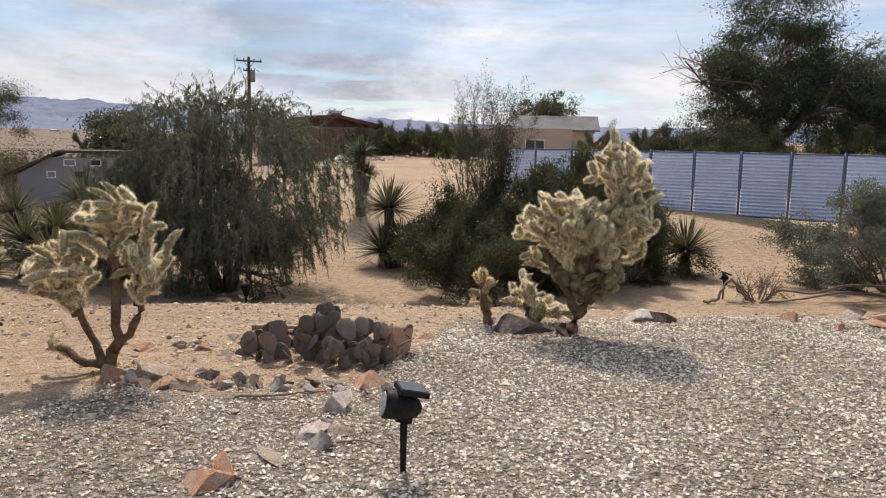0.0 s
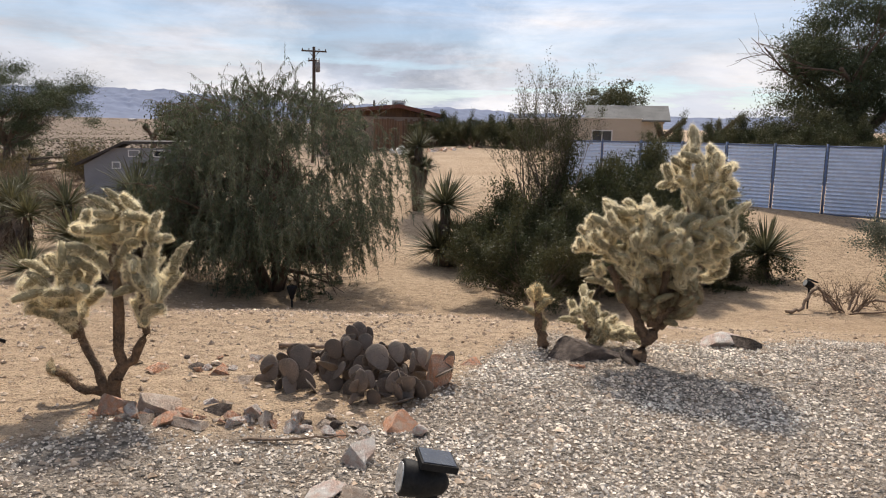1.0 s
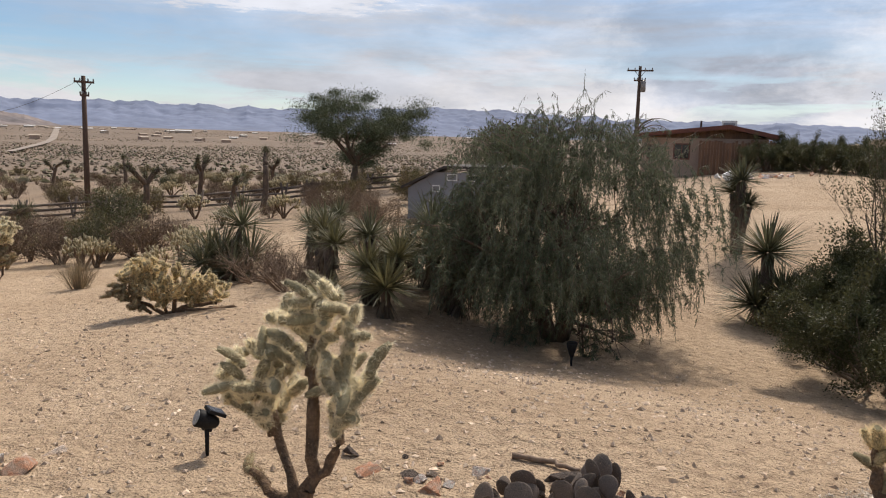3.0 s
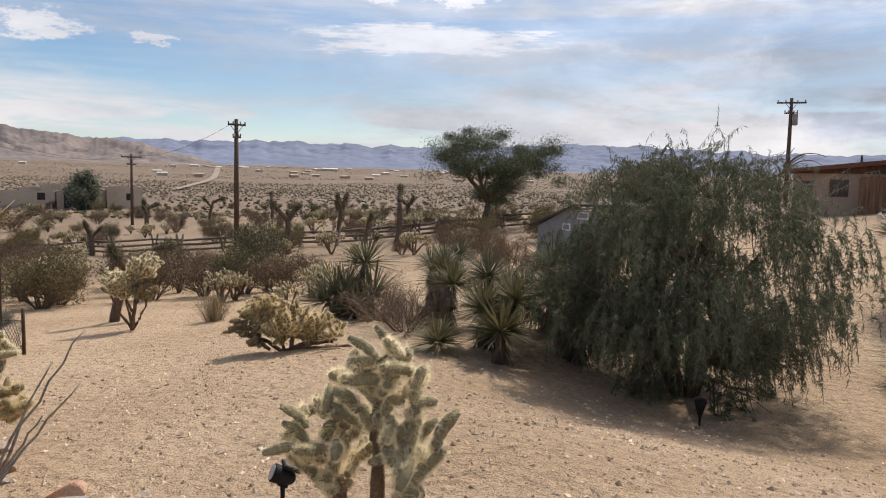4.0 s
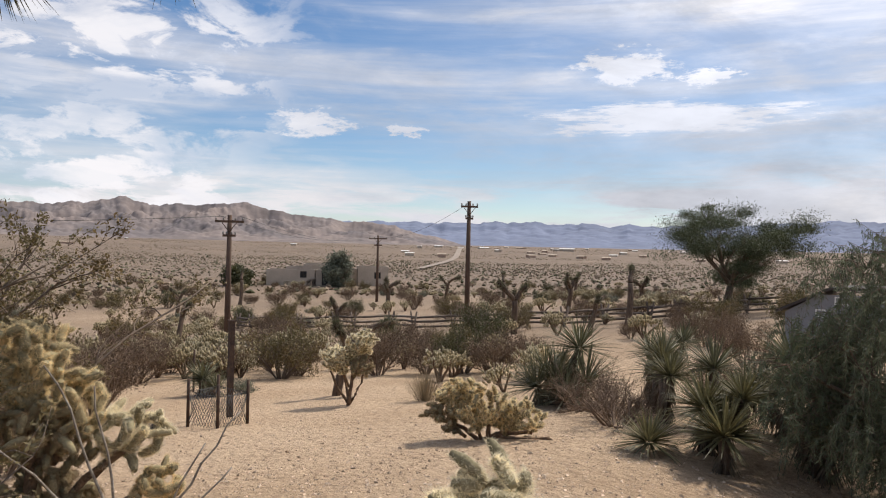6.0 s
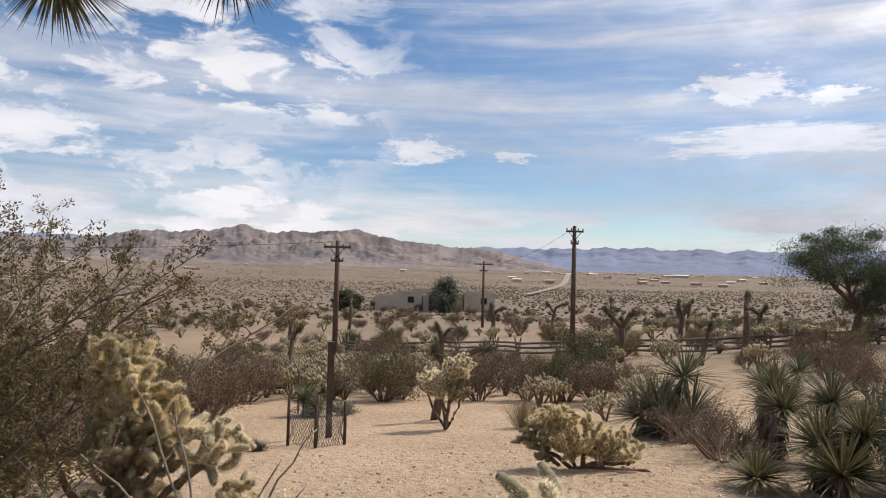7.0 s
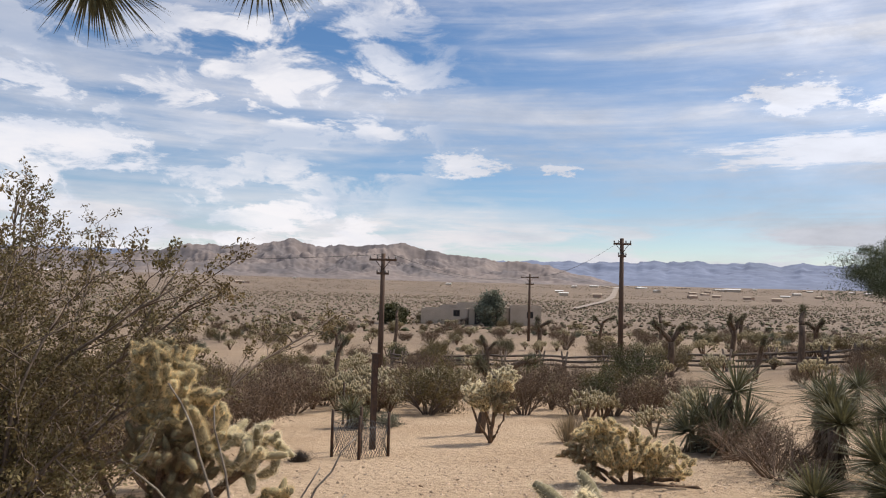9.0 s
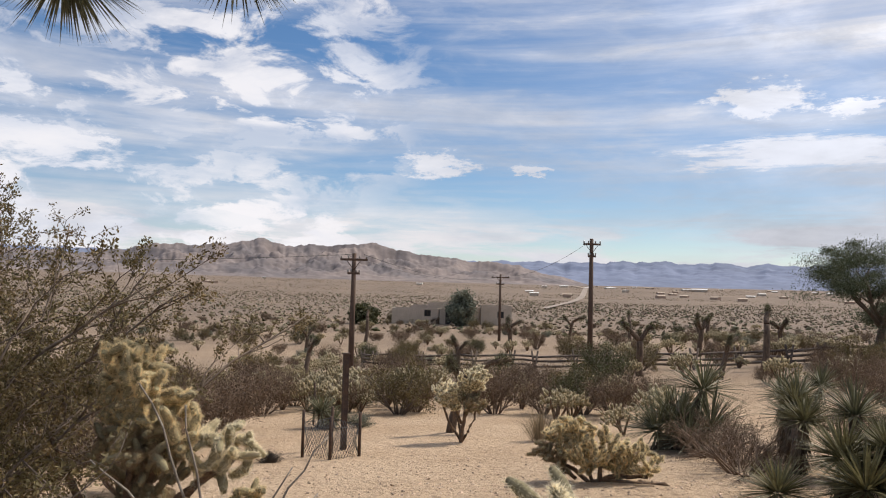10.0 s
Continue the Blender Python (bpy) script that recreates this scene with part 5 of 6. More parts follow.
JT = [joshua_parts(201, 3.6, 3, 0.6, 0.36, 0.19, 150), joshua_parts(202, 3.8, 2, 0.8, 0.40, 0.16, 170), joshua_parts(203, 3.4, 4, 0.7, 0.34, 0.2, 140), joshua_parts(204, 3.6, 1, 0.8, 0.42, 0.2, 200)]
JLAB = ["joshua tree with several spiky heads", "slim forked joshua tree", "many-headed joshua tree on a thick trunk", "tall narrow joshua tree"]
joshua(JT[1], -16.6, 11.5, "forked joshua tree with two spreading green heads", 64, 0.74)
for i, (x, y, v, s, t) in enumerate([(-30.5, 28.1, 0, 0.95, 0), (-25.3, 28.3, 1, 0.78, 100), (-28.0, 33.7, 3, 0.92, 60), (-40.2, 40.8, 0, 1.0, 30), (-44.5, 14.7, 1, 1.0, 150), (-60, 37, 2, 1.1, 10), (-52, 44, 3, 0.9, 80),
                                     (-38, 46, 2, 0.9, 200), (-66, 20, 0, 1.0, 40), (-45, 25, 2, 0.8, 120), (-70, 50, 1, 1.1, 10), (-58, 58, 0, 1.0, 60), (-80, 30, 3, 1.1, 90), (-36, 55, 1, 1.0, 170), (-24, 52, 2, 0.9, 20)]):
    joshua(JT[v], x, y, JLAB[v], t, s)
joshua(JT[0], 10.5, 39.5, "dark joshua tree behind the juniper", 30, 0.9)
joshua(JT[0], 8.4, 42.0, "joshua tree behind the flat-roofed house", 80, 0.85)


def overhanging_joshua(x, y):
    """The tree whose spiky heads hang into view from above."""
    r = np.random.default_rng(88)
    th = thing("joshua_tree", x, y, "old joshua tree with arms reaching over the yard", "tree", sink=0.05)
    t0, rd = limb((0, 0, 0), (-0.05, 0.05, 1), 2.5, 0.2, 0.15, r, 0.1)
    part("trunk", Geo().tube(t0, rd, 10), M_BARK, th)
    for i, tip in enumerate([(-1.59, 2.2, 3.0), (-1.57, 2.8, 3.17), (0.4, -0.8, 3.5)]):
        tip = np.array(tip)
        mid = (t0[-1] + tip) / 2 + (0, 0, 0.25)
        u = np.linspace(0, 1, 7)[:, None]
        p = (1 - u) ** 2 * t0[-1] + 2 * u * (1 - u) * mid + u * u * tip
        arm = part("arm", Geo().tube(p, np.linspace(0.13, 0.075, 7), 8), M_BARK, th)
        b, w, L, W, rr = rosette(520, 0.25, 0.010, 300 + i, 0.02, -0.9, 0.05)
        part("head", Geo().blades(b + tip, w, L, W, rr, 0.0), M_BLADE, th)


overhanging_joshua(-1.48, 1.5)


# ---- scrub down the slope ----
def mid_cholla_mesh(seed, kind):
    r = np.random.default_rng(seed)
    g, t = Geo(), Geo()
    for i in range(5):
        a = r.uniform(0, 6.283)
        p, q = limb((0, 0, -0.03), (0.45 * math.cos(a), 0.45 * math.sin(a), 1), 0.8, 0.05, 0.03, r, 0.3)
        t.tube(p, q, 5)
        for _ in range(22):
            c = p[-1] + unit(r.normal(0, 1, 3)) * (0.32, 0.32, 0.26) * r.uniform(0.4, 1)
            w = unit(c - p[-3] + (0, 0, 0.2)) * 0.13
            g.tube([c, c + w * 0.5, c + w], [0.03, 0.04, 0.022], 5, 0)
            k = 16
            g.spikes(c + w * r.uniform(0, 1, (k, 1)), r.normal(0, 1, (k, 3)) + w * 4, 0.065, 0.02, r, 1)
    return t.mesh("stems", M_CHOLLA_WOOD), g.mesh("joints", [M_JOINT, kind])


MC = [mid_cholla_mesh(301, M_SPINE), mid_cholla_mesh(302, M_SPINE_Y), mid_cholla_mesh(303, M_SPINE)]
SCRUB = [bush_mesh(111, 1.3, 1.7, 12, M_LEAF_B, M_DRYTWIG, 5000, (0.06, 0.02), 2, 0, 0.25, 0.5, 0.8, scatter=0.07, kids=4),
         bush_mesh(112, 1.5, 1.8, 12, M_LEAF_C, M_TWIG, 6000, (0.06, 0.022), 2, 0, 0.3, 0.5, 0.8, scatter=0.07, kids=4),
         bush_mesh(113, 0.9, 1.5, 12, M_LEAF_G, M_TWIG, 5000, (0.05, 0.02), 2, 0, 0.2, 0.5, 0.9, scatter=0.06, kids=4),
         bush_mesh(114, 1.6, 2.0, 12, M_LEAF_D, M_TWIG, 7000, (0.06, 0.025), 2, 0, 0.25, 0.5, 0.8, scatter=0.08, kids=4)]
SLAB = ["rust-brown dry scrub bush", "olive creosote bush on sand", "grey-green sage bush on sand", "dark green desert bush"]
# those that stand out
bush("scrub_bush", SCRUB[1], -22.9, 12.6, "open creosote bush with thin stems on sand", scale=1.35)
bush("scrub_bush", SCRUB[0], -24.5, 11.3, "reddish brown dry bush on sand", scale=0.9)
bush("scrub_bush", SCRUB[3], -24.5, 21.6, "large dark bush with yellow tips", scale=1.35)
bush("scrub_bush", SCRUB[2], -19.1, 10.0, "small yellow-green bush by a steel post", scale=0.55)
for i, (x, y, v, s) in enumerate([(-17.9, 15.8, 1, 0.85), (-13.9, 14.5, 0, 0.65), (-23.5, 16.4, 2, 0.8), (-26.5, 12.2, 0, 1.1), (-28.5, 14.6, 2, 1.15), (-30, 9.5, 0, 1.2), (-33, 13.5, 1, 1.3), (-27.5, 7.6, 2, 1.1), (-19.2, 18.4, 2, 0.7)]):
    bush("cholla_cactus", MC[v], x, y, ["white-spined cholla among scrub", "golden-spined cholla among scrub", "pale bushy cholla among scrub"][v], "cactus", "chollas on the slope", i * 77, s)
for i, (x, y, v, sc) in enumerate([(-24.4, 13.5, 0, 1.45), (-23.6, 4.2, 1, 1.1), (-24.6, 5.8, 0, 1.2), (-25.0, 7.0, 0, 0.9), (-25.2, 8.2, 2, 0.95), (-26.6, 9.6, 0, 1.0), (-17.6, 15.1, 0, 0.9), (-15.6, 16.6, 2, 0.85), (-27.6, 11.0, 2, 1.2), (-22.8, 17.0, 1, 0.9)]):
    bush("cholla_cactus", MC[v], x, y, ["white-spined cholla among scrub", "golden-spined cholla among scrub", "pale bushy cholla among scrub"][v], "cactus", "chollas on the slope", i * 53 + 9, sc)
for i, (x, y, v, sc) in enumerate([(-20.5, 2.4, 0, 1.3), (-21.6, 3.3, 0, 1.2), (-22.6, 4.9, 0, 1.35), (-24.5, 2.2, 1, 1.4), (-26.4, 3.8, 0, 1.4), (-28.2, 5.6, 0, 1.3), (-21.5, 15.3, 0, 1.15), (-20.4, 16.4, 0, 1.0), (-22.2, 18.6, 1, 1.1), (-24.2, 16.2, 0, 1.2), (-26.8, 17.4, 1, 1.2), (-19.4, 17.2, 3, 1.0)]):
    bush("scrub_bush", SCRUB[v], x, y, SLAB[v], "bush", "scrub on the slope", i * 47, sc)
rs = np.random.default_rng(77)
done = 0
while done < 570:
    yaw, d = radians(34 + 74 * rs.uniform(0, 1) ** 0.85), 22 + 120 * rs.uniform(0, 1) ** 1.5
    x, y = 0.9 - d * math.sin(yaw), 3.7 + d * math.cos(yaw)
    if (d < 26 and yaw > radians(66)) or (yaw < radians(50) and d < 30) or noise.noise((x * 0.09, y * 0.09, 2)) < (-0.12 if yaw < radians(66) else -0.34):
        continue
    if yaw < radians(66) and d < 48 and rs.uniform() < 0.55:      # open sand along the rail fence
        continue
    done += 1
    t, s = rs.uniform(0, 360), rs.uniform(0.6, 1.3)
    if rs.uniform() < 0.54:
        v = int(rs.integers(0, 3))
        bush("cholla_cactus", MC[v], x, y, ["white-spined cholla among scrub", "golden-spined cholla among scrub", "pale bushy cholla among scrub"][v], "cactus", "chollas on the slope", t, s)
    else:
        v = int(rs.choice(4, p=[0.46, 0.30, 0.14, 0.10]))
        bush("scrub_bush", SCRUB[v], x, y, SLAB[v], "bush", "scrub on the slope", t, s)
for i, (x, y, v, s) in enumerate([(-6.8, 1.5, 1, 1.3), (-8.5, 2.2, 0, 1.1), (-10.5, 4.2, 0, 0.9), (-12.5, 3.2, 1, 1.2), (-15, 4.6, 0, 1.2), (-17, 6.2, 0, 1.1), (-19.5, 5.2, 1, 1.25), (-21.5, 7.0, 0, 1.2), (-13.5, 1.0, 3, 1.2), (-25, 8.6, 0, 1.3), (-24, 4.0, 1, 1.4), (-29, 6.0, 0, 1.4)]):
    bush("scrub_bush", SCRUB[v], x, y, SLAB[v], "bush", "scrub on the slope", i * 50, s)
# hedges and bushes round the neighbours
for i, (x, y, v, s) in enumerate([(-2.6, 50, 3, 1.5), (-0.9, 49, 3, 1.5), (0.8, 48.5, 3, 1.5), (9.2, 33, 3, 1.5), (11, 31.5, 3, 1.5), (13, 30.5, 3, 1.4), (8.0, 35.5, 3, 1.3), (-18, 33, 1, 1.4), (-15.5, 34, 3, 1.4), (-20, 36, 3, 1.2), (-4.4, 49.5, 3, 1.6), (-3.4, 51, 3, 1.7), (-1.6, 47.5, 3, 1.6), (0.2, 47, 3, 1.5), (1.6, 46, 3, 1.5)]):
    bush("hedge_bush", DARK[i % 2] if v == 3 else SCRUB[v], x, y, "dark green bush near the neighbouring houses", "bush", "bushes by the houses", i * 61, s)
for i, (x, y, sc) in enumerate([(7.8, 34.0, 1.9), (9.4, 33.4, 2.0), (11.2, 32.5, 2.1), (12.9, 32.0, 2.1), (15.0, 31.5, 1.9), (16.8, 30.5, 2.0), (18.6, 30.6, 2.2), (20.4, 30.0, 2.0), (22.4, 30.0, 2.2), (17.8, 33.0, 2.4), (21.0, 33.0, 2.4)]):
    bush("hedge_bush", DARK[i % 2], x, y, "dark green bush behind the metal fence", "bush", "bushes by the houses", i * 73, sc)
YEL = bush_mesh(115, 1.7, 2.6, 12, M_LEAF_Y, M_TWIG, 9000, (0.08, 0.04), 2, 0, 0.2, 0.5, 0.9, scatter=0.1, kids=4)
for i, (x, y, s) in enumerate([(13.6, 27.5, 1.0), (15.6, 26.5, 1.05), (18.2, 26.5, 1.25), (20.5, 27, 1.2)]):
    bush("yellow_bush", YEL, x, y, "yellow-green bush behind the metal fence", "bush", "bushes by the houses", i * 80, s)


M_FARSCRUB = mat("far_brown_scrub", (0.25, 0.19, 0.135), (0.19, 0.145, 0.105), 0.02, 0.4, 0.9, island=0.3, bump=0)
M_FAROLIVE = mat("far_olive_scrub", (0.19, 0.17, 0.105), (0.15, 0.135, 0.085), 0.02, 0.4, 0.9, island=0.3, bump=0)


def far_scrub():
    """Uncountable low bushes out to the foot of the mountains."""
    r = np.random.default_rng(91)
    k = 90000
    d = np.exp(r.uniform(math.log(105), math.log(2800), k))
    a = np.radians(r.uniform(-12, 125, k))
    x, y = 0.9 - d * np.sin(a), 3.7 + d * np.cos(a)
    keep = r.uniform(0, 1, k) < 0.25 + 0.75 * smooth(100, 420, d)
    x, y, d = x[keep], y[keep], d[keep]
    for nm, lo, hi, m, lab in (("scrub", 0.0, 0.6, M_FARSCRUB, "brown desert scrub over the valley floor"), ("creosote_scrub", 0.6, 0.9, M_FAROLIVE, "olive creosote scrub over the valley floor"), ("green_scrub", 0.9, 1.0, M_LEAF_D, "dark green trees scattered over the valley")):
        u = r.uniform(0, 1, len(x))
        s = (u >= lo) & (u < hi) if nm == "scrub" else (np.roll(u, 7) >= lo) & (np.roll(u, 7) < hi)
        chips(nm, x[s], y[s], r.uniform(0.18, 0.5, s.sum()) * (1 + d[s] / 1700), m, lab, r, 0.45)["category"] = "scrub"


far_scrub()


# ---- posts, poles and fences ----
def power_pole(x, y, top, arm_turn, label, arm=1.5, transformer=False, second=True):
    z = ground(x, y)
    h = top - z
    th = thing("power_pole", x, y, label, "power pole", "power poles", turn=arm_turn, sink=0.1)
    part("pole", Geo().tube([(0, 0, 0), (0, 0, h * 0.5), (0, 0, h + 0.1)], [0.17, 0.15, 0.115], 10), M_POLE, th)
    for k, dz in enumerate((0.25, 1.0) if second else (0.25,)):
        L = arm * (1 if k == 0 else 0.45)
        part("crossarm", Geo().box((-L / 2, -0.06 - 0.08, h - dz - 0.06), (L / 2, 0.0 - 0.08, h - dz + 0.06)), M_POLE, th)
        for s in (-0.46, -0.2, 0.2, 0.46):
            part("insulator", Geo().tube([(s * L, -0.11, h - dz + 0.06), (s * L, -0.11, h - dz + 0.14), (s * L, -0.11, h - dz + 0.22)], [0.03, 0.05, 0.025], 8), M_PORC, th)
    part("brace", Geo().tube([(-0.4, -0.12, h - 0.28), (0, -0.14, h - 0.8)], 0.02, 5), M_RUST, th)
    part("brace", Geo().tube([(0.4, -0.12, h - 0.28), (0, -0.14, h - 0.8)], 0.02, 5), M_RUST, th)
    if transformer:
        part("transformer", Geo().tube([(0.28, -0.2, h - 1.9), (0.28, -0.2, h - 1.85), (0.28, -0.2, h - 1.1), (0.28, -0.2, h - 1.0)], [0.12, 0.2, 0.2, 0.08], 12), M_PORC, th)
    return (x, y, top)


p_m = power_pole(-39.1, 31.15, 5.37, 70, "tall brown wooden power pole among scrub", 1.1)
p_l = power_pole(-39.93, 16.13, 3.80, 66, "brown wooden power pole with a wide crossarm", 1.5)
p_s = power_pole(-74.95, 44.0, 3.95, 62, "distant wooden power pole on the slope", 2.0)
p_r = power_pole(-15.25, 62.4, 8.50, 20, "wooden power pole with a transformer near a house", 2.0, True)


def wire(a, b, off, sag=0.9):
    u = np.linspace(0, 1, 17)[:, None]
    a, b = np.array(a) + off, np.array(b) + off
    p = a + (b - a) * u - np.array([0, 0, 4 * sag]) * u * (1 - u)
    tagged(part("power_line", Geo().tube(p, 0.012, 4), M_WIRE), "thin overhead power line between poles", "cable", "power lines")


for o in (-0.5, 0.5):
    wire(p_l, p_s, (o * 0.4, o, -0.05))
wire(p_l, (-52, -40, 5.0), (0, 0, -0.05), 1.5)
wire(p_m, p_s, (0, 0, -0.1), 0.8)

th = thing("steel_post", -14.3, 8.18, "tall rusty square steel post in sand", "post")
part("post", Geo().box((-0.05, -0.05, -0.1), (0.05, 0.05, 1.83)), M_RUST, th)
part("cap", Geo().box((-0.07, -0.07, 1.833), (0.07, 0.07, 1.86)), M_RUST, th)


def wire_cage(x, y):
    th = thing("wire_cage", x, y, "low chicken-wire cage on rusty stakes", "plant cage", turn=25)
    c = [(-0.42, -0.3), (0.4, -0.36), (0.42, 0.3), (-0.4, 0.36)]
    for i, (a, b) in enumerate(c):
        part("stake", Geo().tube([(a, b, -0.1), (a, b, 0.45), (a, b, 0.8)], [0.03, 0.03, 0.028], 6), M_RUST, th)
    for i in range(4):
        (a, b), (e, f) = c[i], c[(i + 1) % 4]
        g = Geo()
        n_ = 10
        for k in range(n_ + 1):
            u = k / n_
            for du in (-0.25, 0.25):
                q0, q1 = min(1, max(0, u - du)), min(1, max(0, u + du))
                g.tube([(a + (e - a) * q0, b + (f - b) * q0, 0.02), (a + (e - a) * q1, b + (f - b) * q1, 0.6)], 0.0035, 3)
        g.tube([(a, b, 0.6), ((a + e) / 2, (b + f) / 2, 0.57), (e, f, 0.6)], 0.005, 4)
        tagged(part("wire_panel", g, M_WIRE, th), kind="stuff")


wire_cage(-13.3, 7.65)


def rail_fence():
    """Zigzag split rails along the foot of the slope."""
    line = np.array([(-54, 21), (-46, 24.5), (-40, 27.3), (-36.2, 29.0), (-33.8, 31.2), (-30.8, 33.2), (-29.2, 36), (-27.9, 40.2), (-26.2, 45.2), (-20, 52)], float)
    seg = np.linalg.norm(np.diff(line, axis=0), axis=1)
    cum = np.r_[0, np.cumsum(seg)]
    n_ = int(cum[-1] / 2.3)
    s = np.linspace(0, cum[-1], n_ + 1)
    px = np.stack([np.interp(s, cum, line[:, c]) for c in range(2)], 1)
    t = unit(np.gradient(px, axis=0))
    px += np.stack([-t[:, 1], t[:, 0]], 1) * (0.45 * (-1) ** np.arange(n_ + 1))[:, None]
    r = np.random.default_rng(12)
    th = thing("rail_fence", float(px[0, 0]), float(px[0, 1]), "weathered zigzag split-rail fence along the slope", "fence")
    o = np.array([px[0, 0], px[0, 1], ground(*px[0])])
    for i in range(n_ + 1):
        p = np.array([*px[i], ground(*px[i])]) - o
        for sgn in (-1, 1):
            d = np.array([t[i, 0], t[i, 1], 0]) * 0.22 * sgn
            part("post", Geo().tube([p - d - (0, 0, 0.05), p, p + d + (0, 0, 1.15)], [0.07, 0.07, 0.06], 6), M_RAIL, th)
        if i < n_:
            q = np.array([*px[i + 1], ground(*px[i + 1])]) - o
            for h in (0.25, 0.52, 0.82):
                a, b = p + (0, 0, h + r.normal(0, 0.03)), q + (0, 0, h + r.normal(0, 0.03))
                w = (b - a) * 0.06
                part("rail", Geo().tube([a - w, (a + b) / 2 + (0, 0, r.normal(0, 0.02)), b + w], [0.065, 0.075, 0.06], 6), M_RAIL, th)


rail_fence()


def metal_fence():
    a, b, n_ = np.array([2.03, 24.84]), np.array([14.03, 16.12]), 12
    th = thing("metal_fence", *a, "blue-framed corrugated metal panel fence on sand", "fence", z=0.0)
    d = unit(b - a)
    nrm = np.array([d[1], -d[0]])
    step = np.linalg.norm(b - a) / n_
    top = 1.6
    zs = np.linspace(-0.08, top - 0.03, 18 * 6 + 1)
    wave = 0.024 * np.sin(np.linspace(0, 18 * 2 * np.pi, len(zs)))
    for i in range(n_ + 1):
        c = d * step * i
        part("post", Geo().tube([(*c, -0.45), (*c, 0.5), (*c, top + 0.03)], 0.032, 8), M_BLUE, th)
        if i < n_:
            e = c + d * (step - 0.045)
            s = c + d * 0.045
            g = Geo()
            for off in (0.0, 0.004):
                v = np.concatenate([np.stack([p[0] + nrm[0] * (wave + off), p[1] + nrm[1] * (wave + off), zs], 1) for p in (s, e)])
                m = len(zs)
                q = np.stack([np.arange(m - 1), np.arange(m - 1) + m, np.arange(1, m) + m, np.arange(1, m)], 1)
                g.add(v, q if off else q[:, ::-1], 0, True)
            part("panel", g, M_STEEL, th)
            for z in (-0.1, top - 0.03):
                part("rail", Geo().tube([(*c, z), (*((c + e) / 2), z), (*e, z)], 0.022, 6), M_BLUE, th)


metal_fence()


# ---- buildings ----
def wall(geo, a, b, z0, z1, thick, holes=(), slot=0):
    """An upright wall from a to b, its thickness on the left, with holes (from, to, low, high) along it."""
    a, b = np.array(a, float), np.array(b, float)
    L = np.linalg.norm(b - a)
    ang = math.atan2(b[1] - a[1], b[0] - a[0])
    t = Matrix.Translation((a[0], a[1], 0)) @ Matrix.Rotation(ang, 4, "Z")
    cuts = sorted({0, L, *[h[0] for h in holes], *[h[1] for h in holes]})
    for u, v in zip(cuts[:-1], cuts[1:]):
        h = next((q for q in holes if q[0] <= u + 1e-6 and q[1] >= v - 1e-6), None)
        for lo, hi in ([(z0, h[2]), (h[3], z1)] if h else [(z0, z1)]):
            if hi > lo + 1e-4:
                geo.box((u, 0, lo), (v, thick, hi), slot, t)
    return t


def window(parent, t, u, v, lo, hi, frame_mat, bars=1, f=0.05):
    w = part("window", Geo().box((u, 0.06, lo), (v, 0.07, hi), 0, t), M_PANE, parent)
    for x0, x1, a, b in ((u - f, u + f * 0.4, lo - f, hi + f), (v - f * 0.4, v + f, lo - f, hi + f), (u + f * 0.4, v - f * 0.4, lo - f, lo + f * 0.4), (u + f * 0.4, v - f * 0.4, hi - f * 0.4, hi + f)):
        part("frame", Geo().box((x0, -0.02, a), (x1, 0.05, b), 0, t), frame_mat, w)
    for k in range(bars):
        c = u + (v - u) * (k + 1) / (bars + 1)
        part("mullion", Geo().box((c - 0.02, 0.0, lo + f * 0.4), (c + 0.02, 0.05, hi - f * 0.4), 0, t), frame_mat, w)


